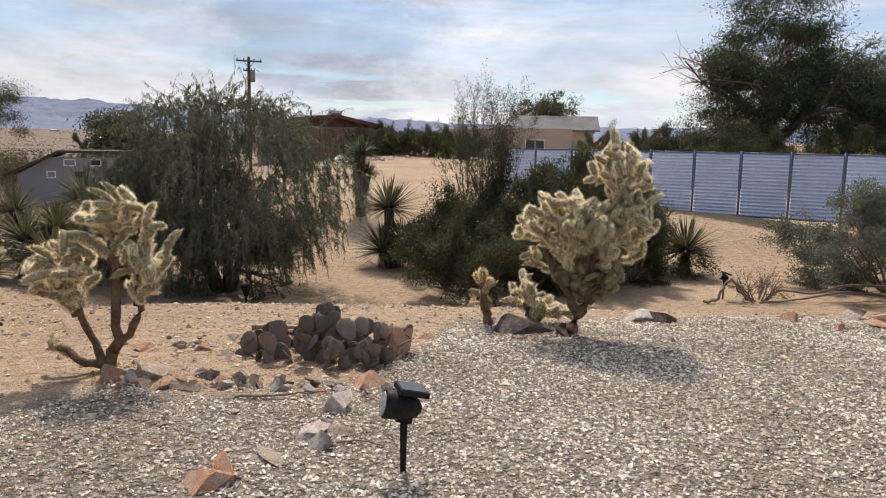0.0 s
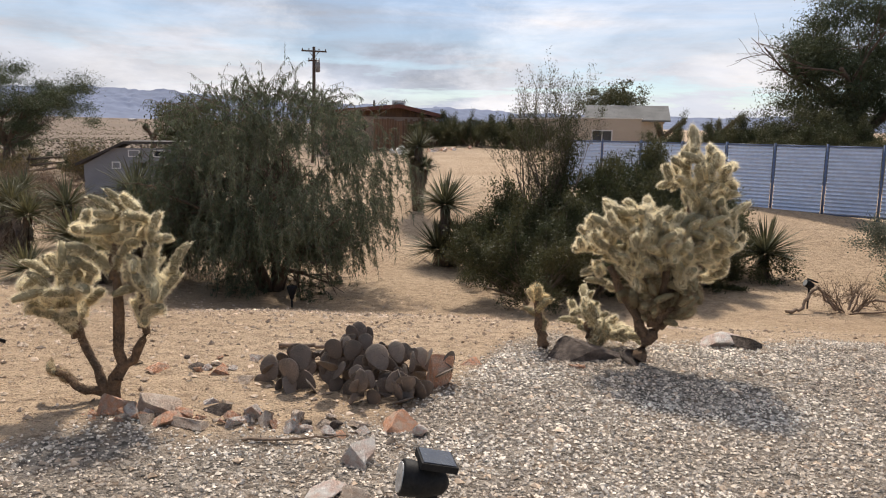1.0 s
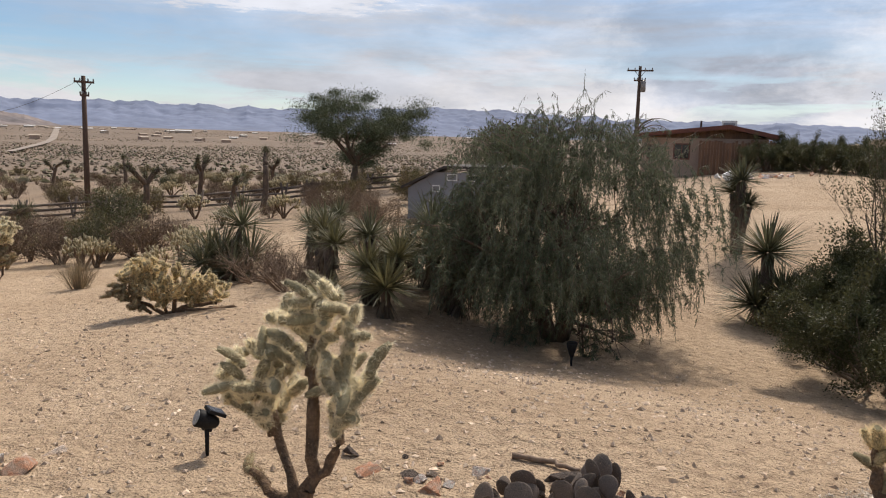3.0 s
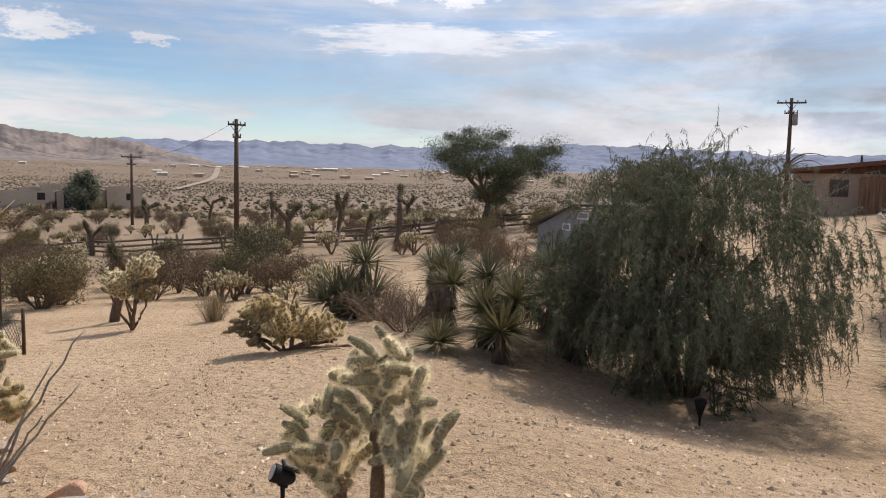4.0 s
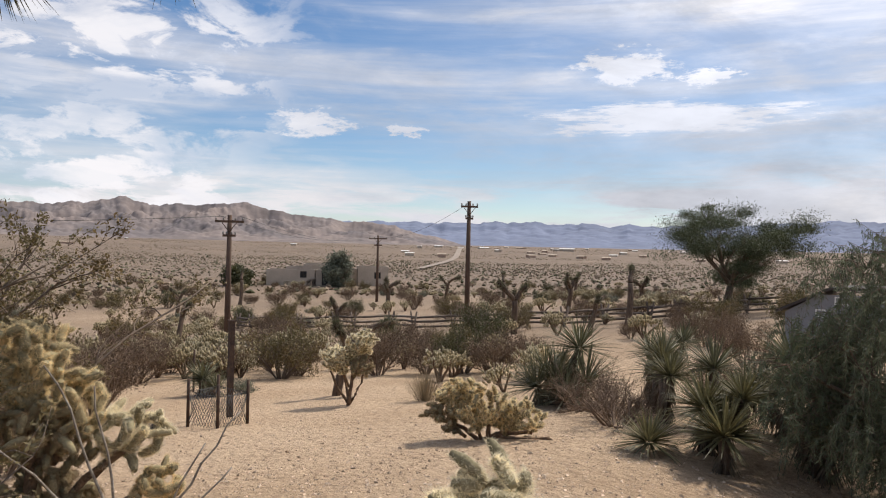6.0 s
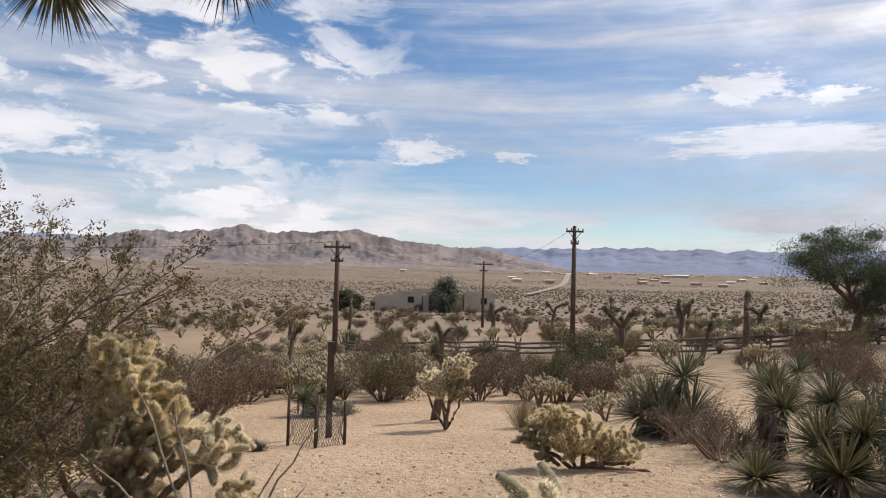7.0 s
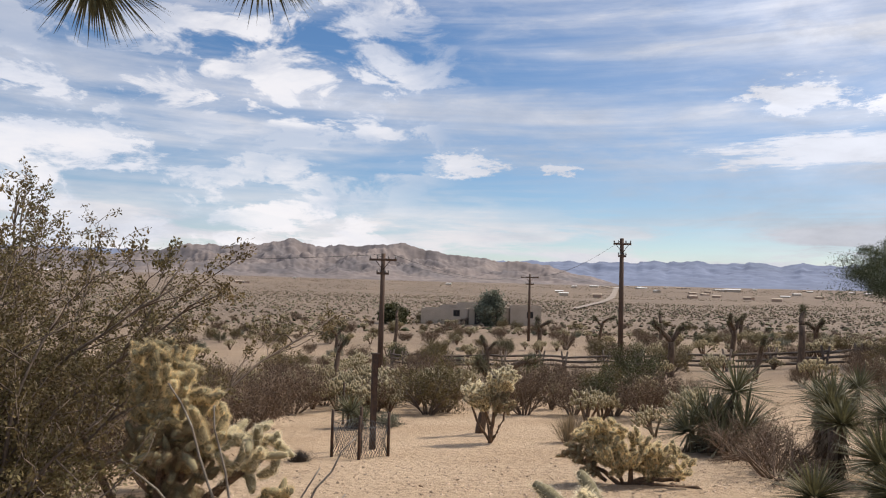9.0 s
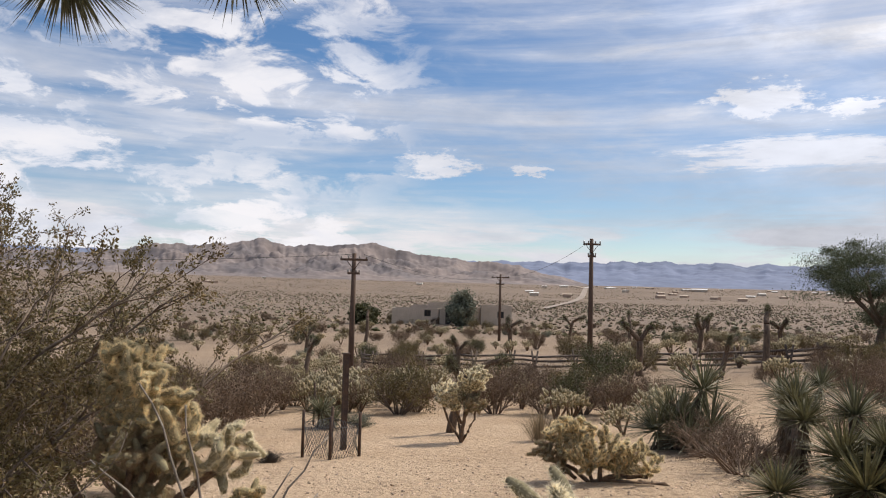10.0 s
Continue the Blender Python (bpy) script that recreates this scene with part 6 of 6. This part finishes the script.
def brown_house():
    x, y = -11.9, 50.8
    th = thing("house", x, y, "low beige stucco house with a brown gable roof", "house", turn=6)
    z0, ev, rd = -0.4, 2.6, 3.2
    g = Geo()
    t = wall(g, (0, 0), (7.4, 0), z0, ev - 0.02, 0.2, [(0.4, 1.0, 1.3, 2.1), (2.0, 2.9, 1.3, 2.2)])
    wall(g, (7.4, 0.2), (7.4, 7), z0, ev - 0.02, 0.2)
    wall(g, (7.4, 7), (0, 7), z0, ev - 0.02, 0.2)
    wall(g, (0, 7), (0, 0.2), z0, ev - 0.02, 0.2)
    part("wall", g, M_STUCCO_P, th)
    window(th, t, 0.4, 1.0, 1.3, 2.1, M_TRIM)
    window(th, t, 2.0, 2.9, 1.3, 2.2, M_TRIM)
    px, k = 5.2, 0.16
    for a, b in ((-0.5, px), (px, 8.0)):
        za, zb = (ev, rd) if b == px else (rd, ev)
        v = [(a, -0.7, za), (b, -0.7, zb), (b, 7.5, zb), (a, 7.5, za)]
        part("roof", Geo().add(v + [(p[0], p[1], p[2] + k) for p in v], [[3, 2, 1, 0], [4, 5, 6, 7], [0, 1, 5, 4], [1, 2, 6, 5], [2, 3, 7, 6], [3, 0, 4, 7]]), M_ROOF, th)
        part("fascia", Geo().add([(a, -0.74, za - 0.05), (b, -0.74, zb - 0.05), (b, -0.705, zb - 0.05), (a, -0.705, za - 0.05), (a, -0.74, za + 0.2), (b, -0.74, zb + 0.2), (b, -0.705, zb + 0.2), (a, -0.705, za + 0.2)], [[3, 2, 1, 0], [4, 5, 6, 7], [0, 1, 5, 4], [1, 2, 6, 5], [2, 3, 7, 6], [3, 0, 4, 7]]), M_TRIM, th)
    part("gable", Geo().add([(0.02, 0.02, ev - 0.018), (7.38, 0.02, ev - 0.018), (px, 0.02, rd), (0.02, 0.18, ev - 0.018), (7.38, 0.18, ev - 0.018), (px, 0.18, rd)], [[0, 1, 4, 3], [1, 2, 5, 4], [2, 0, 3, 5], [0, 2, 1], [3, 4, 5]]), M_BOARD, th)
    c = part("cooler", Geo().box((4.6, 2.0, 2.95), (5.5, 2.9, 3.75)), M_WHITE, th, "white evaporative cooler")
    part("louver", Geo().box((4.7, 1.985, 3.1), (5.4, 1.997, 3.6)), M_GREYWALL, c)
    part("vent_pipe", Geo().tube([(3.4, 1.5, 2.9), (3.4, 1.5, 3.5), (3.4, 1.5, 3.7)], 0.06, 8), M_RUST, th)
    # board fence before the gable end
    fe = thing("board_fence", x + 3.6, y - 0.5, "tall rough brown board fence beside the house", "fence", turn=4)
    r = np.random.default_rng(7)
    for i in range(34):
        h = 2.15 + r.normal(0, 0.07) - (0.35 if i > 24 else 0)
        part("board", Geo().box((i * 0.17, r.normal(0, 0.01), -0.3), (i * 0.17 + 0.155, 0.03, h)), M_BOARD, fe)
    for z in (0.4, 1.6):
        part("rail", Geo().box((0, 0.035, z), (5.78, 0.09, z + 0.09)), M_BOARD, fe)


brown_house()


def flat_house():
    x, y = 5.35, 50.15
    th = thing("house", x, y, "flat-roofed beige stucco house with a white-framed window", "house", turn=-6, z=ground(x, y) - 0.2)
    top = 2.95 - ground(x, y) + 0.2
    g = Geo()
    t = wall(g, (0, 0), (3.4, 0), -0.3, top, 0.25, [(0.42, 1.62, top - 1.5, top - 0.75)])
    wall(g, (3.4, 0.25), (3.4, 6), -0.3, top, 0.25)
    wall(g, (3.4, 6), (0, 6), -0.3, top, 0.25)
    wall(g, (-5.4, 5.4), (0, 0.1), -0.3, top - 0.01, 0.25)
    part("wall", g, M_STUCCO, th)
    part("roof", Geo().box((0.26, 0.26, top - 0.35), (3.14, 5.74, top - 0.2)), M_ROOF, th)
    part("parapet_cap", Geo().box((-0.04, -0.04, top + 0.002), (3.44, 0.29, top + 0.07)), M_WHITE, th)
    cap = [(-5.4, 5.3), (-0.045, 0.0), (-0.045, 0.3), (-5.4, 5.65)]
    part("parapet_cap", Geo().add([(a, b, top + 0.002) for a, b in cap] + [(a, b, top + 0.07) for a, b in cap], [[3, 2, 1, 0], [4, 5, 6, 7], [0, 1, 5, 4], [1, 2, 6, 5], [2, 3, 7, 6], [3, 0, 4, 7]]), M_WHITE, th)
    window(th, t, 0.42, 1.62, top - 1.5, top - 0.75, M_WHITE)


flat_house()


def grey_roof_house():
    x, y = 7.0, 62.5
    th = thing("house", x, y, "low house with a pale grey pitched roof", "house", turn=-8)
    top = 4.35 - ground(x, y)
    g = Geo()
    wall(g, (0, 0), (5.6, 0), -0.4, top - 1.25, 0.2)
    wall(g, (5.6, 0.2), (5.6, 6), -0.4, top - 1.25, 0.2)
    wall(g, (5.6, 6), (0, 6), -0.4, top - 1.25, 0.2)
    wall(g, (0, 6), (0, 0.2), -0.4, top - 1.25, 0.2)
    part("wall", g, M_STUCCO, th)
    m = mat("grey_roofing", (0.17, 0.17, 0.165), (0.13, 0.13, 0.125), 1, 20, 0.9)
    for s in (0, 1):
        v = [(-0.5, -0.6 if s == 0 else 6.6, top - 1.25), (6.1, -0.6 if s == 0 else 6.6, top - 1.25), (6.1, 3, top), (-0.5, 3, top)]
        part("roof", Geo().add(v + [(p[0], p[1], p[2] + 0.12) for p in v], [[3, 2, 1, 0], [4, 5, 6, 7], [0, 1, 5, 4], [1, 2, 6, 5], [2, 3, 7, 6], [3, 0, 4, 7]]), m, th)


grey_roof_house()


def grey_shed():
    a, b = np.array([-14.4, 26.4]), np.array([-10.1, 28.0])
    z = -0.95
    th = thing("shed", *a, "grey shed with a sloping roof and small white-framed windows", "shed", z=z, turn=math.degrees(math.atan2(*(b - a)[::-1])))
    L, hl, hp, up = float(np.linalg.norm(b - a)), 1.32, 2.05, 1.32
    g = Geo()
    holes = [(1.46, 1.80, 1.62, 1.82), (2.28, 2.62, 1.62, 1.82), (0.92, 1.16, 1.20, 1.40)]
    t = wall(g, (up - 0.45, 0), (L, 0), -0.3, hp - 0.15, 0.14, [h for h in holes])
    part("wall", g, M_GREYWALL, th)
    g = Geo()
    wall(g, (0, 0), (up - 0.45, 0), -0.3, hl - 0.02, 0.14)
    g.add([(0, 0, hl - 0.018), (up - 0.45, 0, hl - 0.018), (up - 0.45, 0, hl + 0.5), (0, 0.14, hl - 0.018), (up - 0.45, 0.14, hl - 0.018), (up - 0.45, 0.14, hl + 0.5)], [[0, 1, 2], [5, 4, 3]])
    part("wall", g, M_GREYWALL, th)
    g = Geo()
    wall(g, (L, 0.14), (L, 3.4), -0.3, hp - 0.15, 0.14)
    part("wall", g, M_GREYWALL, th)
    g = Geo()
    wall(g, (L, 3.4), (0, 3.4), -0.3, hl - 0.02, 0.14)
    part("wall", g, M_GREYWALL, th)
    g = Geo()
    wall(g, (0, 3.4), (0, 0.14), -0.3, hl - 0.02, 0.14)
    part("wall", g, M_GREYWALL, th)
    for h in holes:
        window(th, Matrix(), *[h[0], h[1], h[2], h[3]], M_WHITE, 0, 0.025)
    k = 0.09
    for (xa, za), (xb, zb) in (((-0.25, hl - 0.05), (up, hp)), ((up, hp), (L + 0.25, hp + 0.02))):
        v = [(xa, -0.2, za), (xb, -0.2, zb), (xb, 3.6, zb), (xa, 3.6, za)]
        part("roof", Geo().add(v + [(p[0], p[1], p[2] + k) for p in v], [[3, 2, 1, 0], [4, 5, 6, 7], [0, 1, 5, 4], [1, 2, 6, 5], [2, 3, 7, 6], [3, 0, 4, 7]]), M_TRIMDARK, th)


grey_shed()


def compound():
    """The long beige house down in the valley."""
    x, y, d = -122.0, 48.3, np.array([8.5, 19.0])
    z = -3.4
    th = thing("house", x, y, "long low beige house with flat roofs in the valley", "house", z=z, turn=math.degrees(math.atan2(d[1], d[0])))
    for x0, x1, y0, y1, h in ((0, 8, 0, 6, 2.3), (6.0, 12.0, 3, 9, 3.3), (3, 6, 4, 9, 2.8), (8.2, 12.4, -0.5, 2.9, 2.4), (15.3, 20.6, 1, 6, 3.1), (12.6, 15.2, 2, 6, 2.6)):
        g = Geo()
        wall(g, (x0, y0), (x1, y0), -0.5, h, 0.25, [(x1 - x0 - 2.4, x1 - x0 - 1.4, 1.0, 2.0)] if h < 4 else [(0.8, 1.6, h - 1.3, h - 0.6)])
        wall(g, (x1, y0 + 0.25), (x1, y1), -0.5, h, 0.25)
        wall(g, (x1, y1), (x0, y1), -0.5, h, 0.25)
        wall(g, (x0, y1), (x0, y0 + 0.25), -0.5, h, 0.25)
        w = part("wall", g, M_STUCCO, th)
        part("roof", Geo().box((x0 + 0.25, y0 + 0.25, h - 0.3), (x1 - 0.25, y1 - 0.25, h - 0.2)), M_ROOF, th)
        t = Matrix.Translation((x0, y0, 0))
        window(th, t, *((x1 - x0 - 2.4, x1 - x0 - 1.4, 1.0, 2.0) if h < 4 else (0.8, 1.6, h - 1.3, h - 0.6)), M_TRIMDARK)
    part("garage_door", Geo().box((9.2, -0.54, -0.3), (11.6, -0.51, 2.2)), M_TRIMDARK, th)


compound()
broad_tree("cypress_tree", -115.0, 58.2, 6.2, 3.4, 36, M_LEAF_G, "dark conical evergreen beside the valley house", 0.15, 9000, (0.5, 0.2), 1, 0.5, 0.9, 0.2, (0, 0), 0.45, 60)
broad_tree("green_tree", -121.0, 43.0, 3.2, 4.6, 37, M_LEAF_D, "round dark tree beside the valley house", 0.2, 7000, (0.4, 0.2), 1, 0.5, 0.9, 0.2, (0, 0), 0.5, 50)
broad_tree("green_tree", -24.5, 60.0, 4.0, 7.0, 38, M_LEAF_D, "low spreading green tree beyond the acacia", 0.2, 14000, (0.25, 0.09), 2, 0.5, 0.9, 0.2, (0, 0), 0.5, 70)


def bare_tree(x, y):
    r = np.random.default_rng(14)
    th = thing("bare_tree", x, y, "leafless tree with thin arching branches", "tree")
    g = Geo().tube(*limb((0, 0, 0), (0.05, 0, 1), 2.6, 0.09, 0.06, r, 0.1), 7)
    part("trunk", g, M_BARK, th)
    for a, L, dr in ((0.1, 2.4, 2.2), (0.4, 2.0, 2.0), (2.8, 1.6, 1.6), (1.2, 1.5, 1.0), (5.8, 1.9, 1.9), (0.0, 1.4, 0.8)):
        p, q = limb((0.05, 0, 2.5), (math.cos(a) * 0.5, math.sin(a) * 0.4, 1), L, 0.045, 0.012, r, 0.15, dr, 10)
        part("branch", Geo().tube(p, q, 5), M_BARK, th)


bare_tree(-10.0, 41.0)


# ---- the valley's buildings, road and mountains ----
def town():
    r = np.random.default_rng(55)
    kinds = []
    for w, d, h, wm in ((11, 8, 2.8, M_STUCCO), (20, 11, 3.5, M_STUCCO), (10, 8, 2.8, M_STUCCO_P), (30, 14, 4, M_STUCCO)):
        a = thing("far_building", 0, 0, "low pale building far off in the valley", "building", "buildings of the far town", z=-60)
        g = Geo()
        for p, q in (((0, 0), (w, 0)), ((w, 0.3), (w, d)), ((w, d), (0, d)), ((0, d), (0, 0.3))):
            wall(g, p, q, -2, h, 0.3)
        part("wall", g, wm, a)
        v = [(-0.5, -0.5, h), (w + 0.5, -0.5, h), (w + 0.5, d / 2, h + d * 0.12), (-0.5, d / 2, h + d * 0.12)]
        v2 = [(-0.5, d + 0.5, h), (w + 0.5, d + 0.5, h)]
        part("roof", Geo().add(v + v2, [[0, 1, 2, 3], [3, 2, 5, 4], [0, 3, 4], [1, 5, 2]]), M_STUCCO if wm == M_STUCCO_P else M_WHITE, a)
        kinds.append(a)
    spots = []
    for _ in range(62):
        yaw, d = radians(r.choice([r.uniform(36, 60), r.uniform(20, 40), r.uniform(60, 100)], p=[0.72, 0.2, 0.08])), math.exp(r.uniform(math.log(900), math.log(2600)))
        spots.append((0.9 - d * math.sin(yaw), 3.7 + d * math.cos(yaw), math.degrees(yaw) + r.normal(0, 25), r.choice(4, p=[0.4, 0.15, 0.35, 0.1])))
    used = set()
    for x, y, t, k in spots:
        m = pose(x, y, ground(x, y) + 0.3, 0, 0, t)
        if k in used:
            copy_thing(kinds[k], m)
        else:
            kinds[k].matrix_basis = m
            used.add(k)


town()


def far_road():
    pts = np.array([(-235, 148), (-420, 280), (-700, 480), (-1200, 830), (-2000, 1330)], float)
    u = np.linspace(0, len(pts) - 1, 160)
    p = np.stack([np.interp(u, np.arange(len(pts)), pts[:, c]) for c in range(2)], 1)
    t = unit(np.gradient(p, axis=0))
    n_ = np.stack([-t[:, 1], t[:, 0]], 1)
    w = 1.2 + np.linspace(0, 4.5, 160)[:, None]
    v = []
    for s in (-1, 1):
        q = p + n_ * w * s
        v.append(np.stack([q[:, 0], q[:, 1], land(q[:, 0], q[:, 1]) + 0.3 + np.hypot(q[:, 0], q[:, 1]) * 0.0012], 1))
    i = np.arange(159)
    g = Geo().add(np.concatenate(v), np.stack([i, i + 160, i + 161, i + 1], 1), 0, True)
    tagged(part("road", g, mat("pale_road", (0.33, 0.275, 0.225), (0.28, 0.23, 0.19), 0.05, 2, 0.95, bump=0)), "pale straight road running down the valley", "road", kind="structure")


far_road()


def mountain_range(name, label, yaws, elevs, r0, r1, material, seed, wild=0.25):
    """Eroded slopes whose crest follows the given elevations over the eye."""
    yaws, elevs = np.array(yaws, float), np.array(elevs, float)
    nu, nv = 760, 60
    yw = np.linspace(yaws.min(), yaws.max(), nu)
    o = np.argsort(yaws)
    el = np.interp(yw, yaws[o], elevs[o])
    v = np.zeros((nu, nv, 3))
    for i, a in enumerate(yw):
        crest = el[i] * (1 + 0.085 * noise.fractal((a * 0.6, seed, 0), 0.75, 2.2, 7)) * r1 * math.pi / 180
        for j in range(nv):
            s = j / (nv - 1)
            d = r0 + (r1 - r0) * s
            base = 0.0165 * (r0 - 420)
            x, y = -d * math.sin(radians(a)), d * math.cos(radians(a))
            rid = 1 - abs(noise.fractal((x * 0.0034, y * 0.0034, seed), 0.8, 2.1, 6)) * 1.6
            h = base - 12 + (crest - base) * (s ** 1.15) * (1 - wild * (1 - rid) * 4 * s * (1 - s) * 1.3) + 0.04 * crest * (rid - 0.7) * s
            v[i, j] = x, y, h
    i, j = np.meshgrid(np.arange(nu - 1), np.arange(nv - 1), indexing="ij")
    q = np.stack([i * nv + j, (i + 1) * nv + j, (i + 1) * nv + j + 1, i * nv + j + 1], -1).reshape(-1, 4)
    tagged(part(name, Geo().add(v.reshape(-1, 3), q[:, ::-1], 0, True), material), label, "mountain", kind="structure")


M_MTN = mat("brown_mountain", (0.235, 0.195, 0.18), (0.155, 0.138, 0.14), 0.004, 0.03, 1.0, bump=0, amount=0.25)
# the far range carries its distance haze as blue in the base colour
M_MTN_HAZE = mat("haze_tinted_mountain", (0.20, 0.235, 0.33), (0.17, 0.20, 0.28), 0.003, 0.02, 1.0, bump=0, amount=0.12)
mountain_range("mountains_near", "bare brown desert mountains beyond the valley", [55, 58, 62, 66, 70, 71.5, 73, 76, 78, 80, 82, 85, 88, 92, 96, 104, 112, 125],
               [1.0, 1.7, 2.5, 2.7, 3.6, 3.75, 3.7, 3.6, 3.4, 3.8, 3.2, 3.2, 2.9, 2.2, 2.4, 2.0, 2.2, 2.0], 2900, 3700, M_MTN, 5.3, 0.36)
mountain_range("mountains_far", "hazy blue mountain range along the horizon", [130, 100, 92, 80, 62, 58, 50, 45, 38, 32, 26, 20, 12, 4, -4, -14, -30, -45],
               [2.0, 2.4, 2.5, 2.4, 2.6, 2.6, 2.75, 2.65, 2.6, 2.9, 3.0, 2.7, 2.4, 2.3, 2.0, 1.9, 2.2, 2.0], 3900, 4750, M_MTN_HAZE, 9.1, 0.15)


# ---- small things on the ground ----
def stick(name, pts, r0, r1, label, category, material, seed, group=""):
    """A bent dry branch lying on the ground; pts are places with a height over it."""
    r = np.random.default_rng(seed)
    p = np.array([(x, y, ground(x, y) + h) for x, y, h in pts], float)
    u = np.linspace(0, 1, 4 * len(p))
    q = np.stack([np.interp(u, np.linspace(0, 1, len(p)), p[:, c]) for c in range(3)], 1) + r.normal(0, r0 * 0.35, (len(u), 3))
    return tagged(part(name, Geo().tube(q, np.linspace(r0, r1, len(u)) * r.uniform(0.85, 1.15, len(u)), 6), material), label, category, group)


stick("fallen_branch", [(-1.56, 6.38, 0.02), (-1.35, 6.42, 0.025), (-1.15, 6.40, 0.02)], 0.02, 0.012, "dark weathered stick lying on sand", "branch", M_DRYTWIG, 1, "fallen sticks")
stick("fallen_branch", [(-1.25, 4.70, 0.012), (-1.0, 4.72, 0.02), (-0.72, 4.83, 0.012)], 0.008, 0.004, "thin dry twig lying on gravel", "branch", M_DRYTWIG, 2, "fallen sticks")
stick("fallen_branch", [(-0.62, 4.02, 0.012), (-0.45, 4.05, 0.02), (-0.32, 4.0, 0.012)], 0.006, 0.003, "thin dry twig on gravel", "branch", M_DRYTWIG, 3, "fallen sticks")
stick("dead_branch", [(4.45, 12.75, 0.02), (4.70, 12.85, 0.05), (4.86, 12.95, 0.30), (5.0, 13.0, 0.40), (5.12, 13.0, 0.18), (5.3, 12.95, 0.03)], 0.028, 0.018, "bare twisted dead branch arched over sand", "branch", M_DRYTWIG, 4)
stick("dead_branch", [(5.5, 12.9, 0.03), (5.9, 13.1, 0.2), (6.5, 13.2, 0.12), (7.2, 13.3, 0.28), (8.2, 13.6, 0.2)], 0.014, 0.026, "long bare branch reaching out under a grey shrub", "branch", M_DRYTWIG, 5)
stick("dead_branch", [(5.4, 12.8, 0.02), (6.0, 12.9, 0.05), (6.9, 12.9, 0.22), (7.8, 13.2, 0.1), (8.4, 13.9, 0.1)], 0.012, 0.028, "low crooked branch lying under a grey shrub", "branch", M_DRYTWIG, 6)
th = thing("metal_stake", -20.6, 9.2, "thin rusty steel stake standing in sand", "stake")
part("shaft", Geo().tube([(0, 0, -0.1), (0, 0, 0.6), (0, 0, 1.15)], 0.028, 6), M_RUST, th)
# rubble and a pale tarp by the neighbour's drive
rb = np.random.default_rng(19)
for i in range(26):
    w = float(rb.uniform(0.25, 0.7))
    rock(float(-3.4 + rb.normal(0, 0.75)), float(42.5 + rb.normal(0, 0.7)), (w, w * 0.7, w * 0.45), (M_ROCK_O, M_ROCK_G, M_ROCK_W)[i % 3], "broken stone in a rubble heap by the drive", i * 41, i, "rubble by the drive", 0.2)
for i, (x, y, w, h) in enumerate([(-5.3, 41.6, 1.1, 0.75), (-4.5, 41.9, 0.9, 0.6), (-5.9, 42.2, 0.8, 0.5)]):
    rock(x, y, (w, w * 0.8, h), M_WHITE, "white lumpy sack beside the drive", i * 70, i + 1, "white sacks by the drive", 0.15)
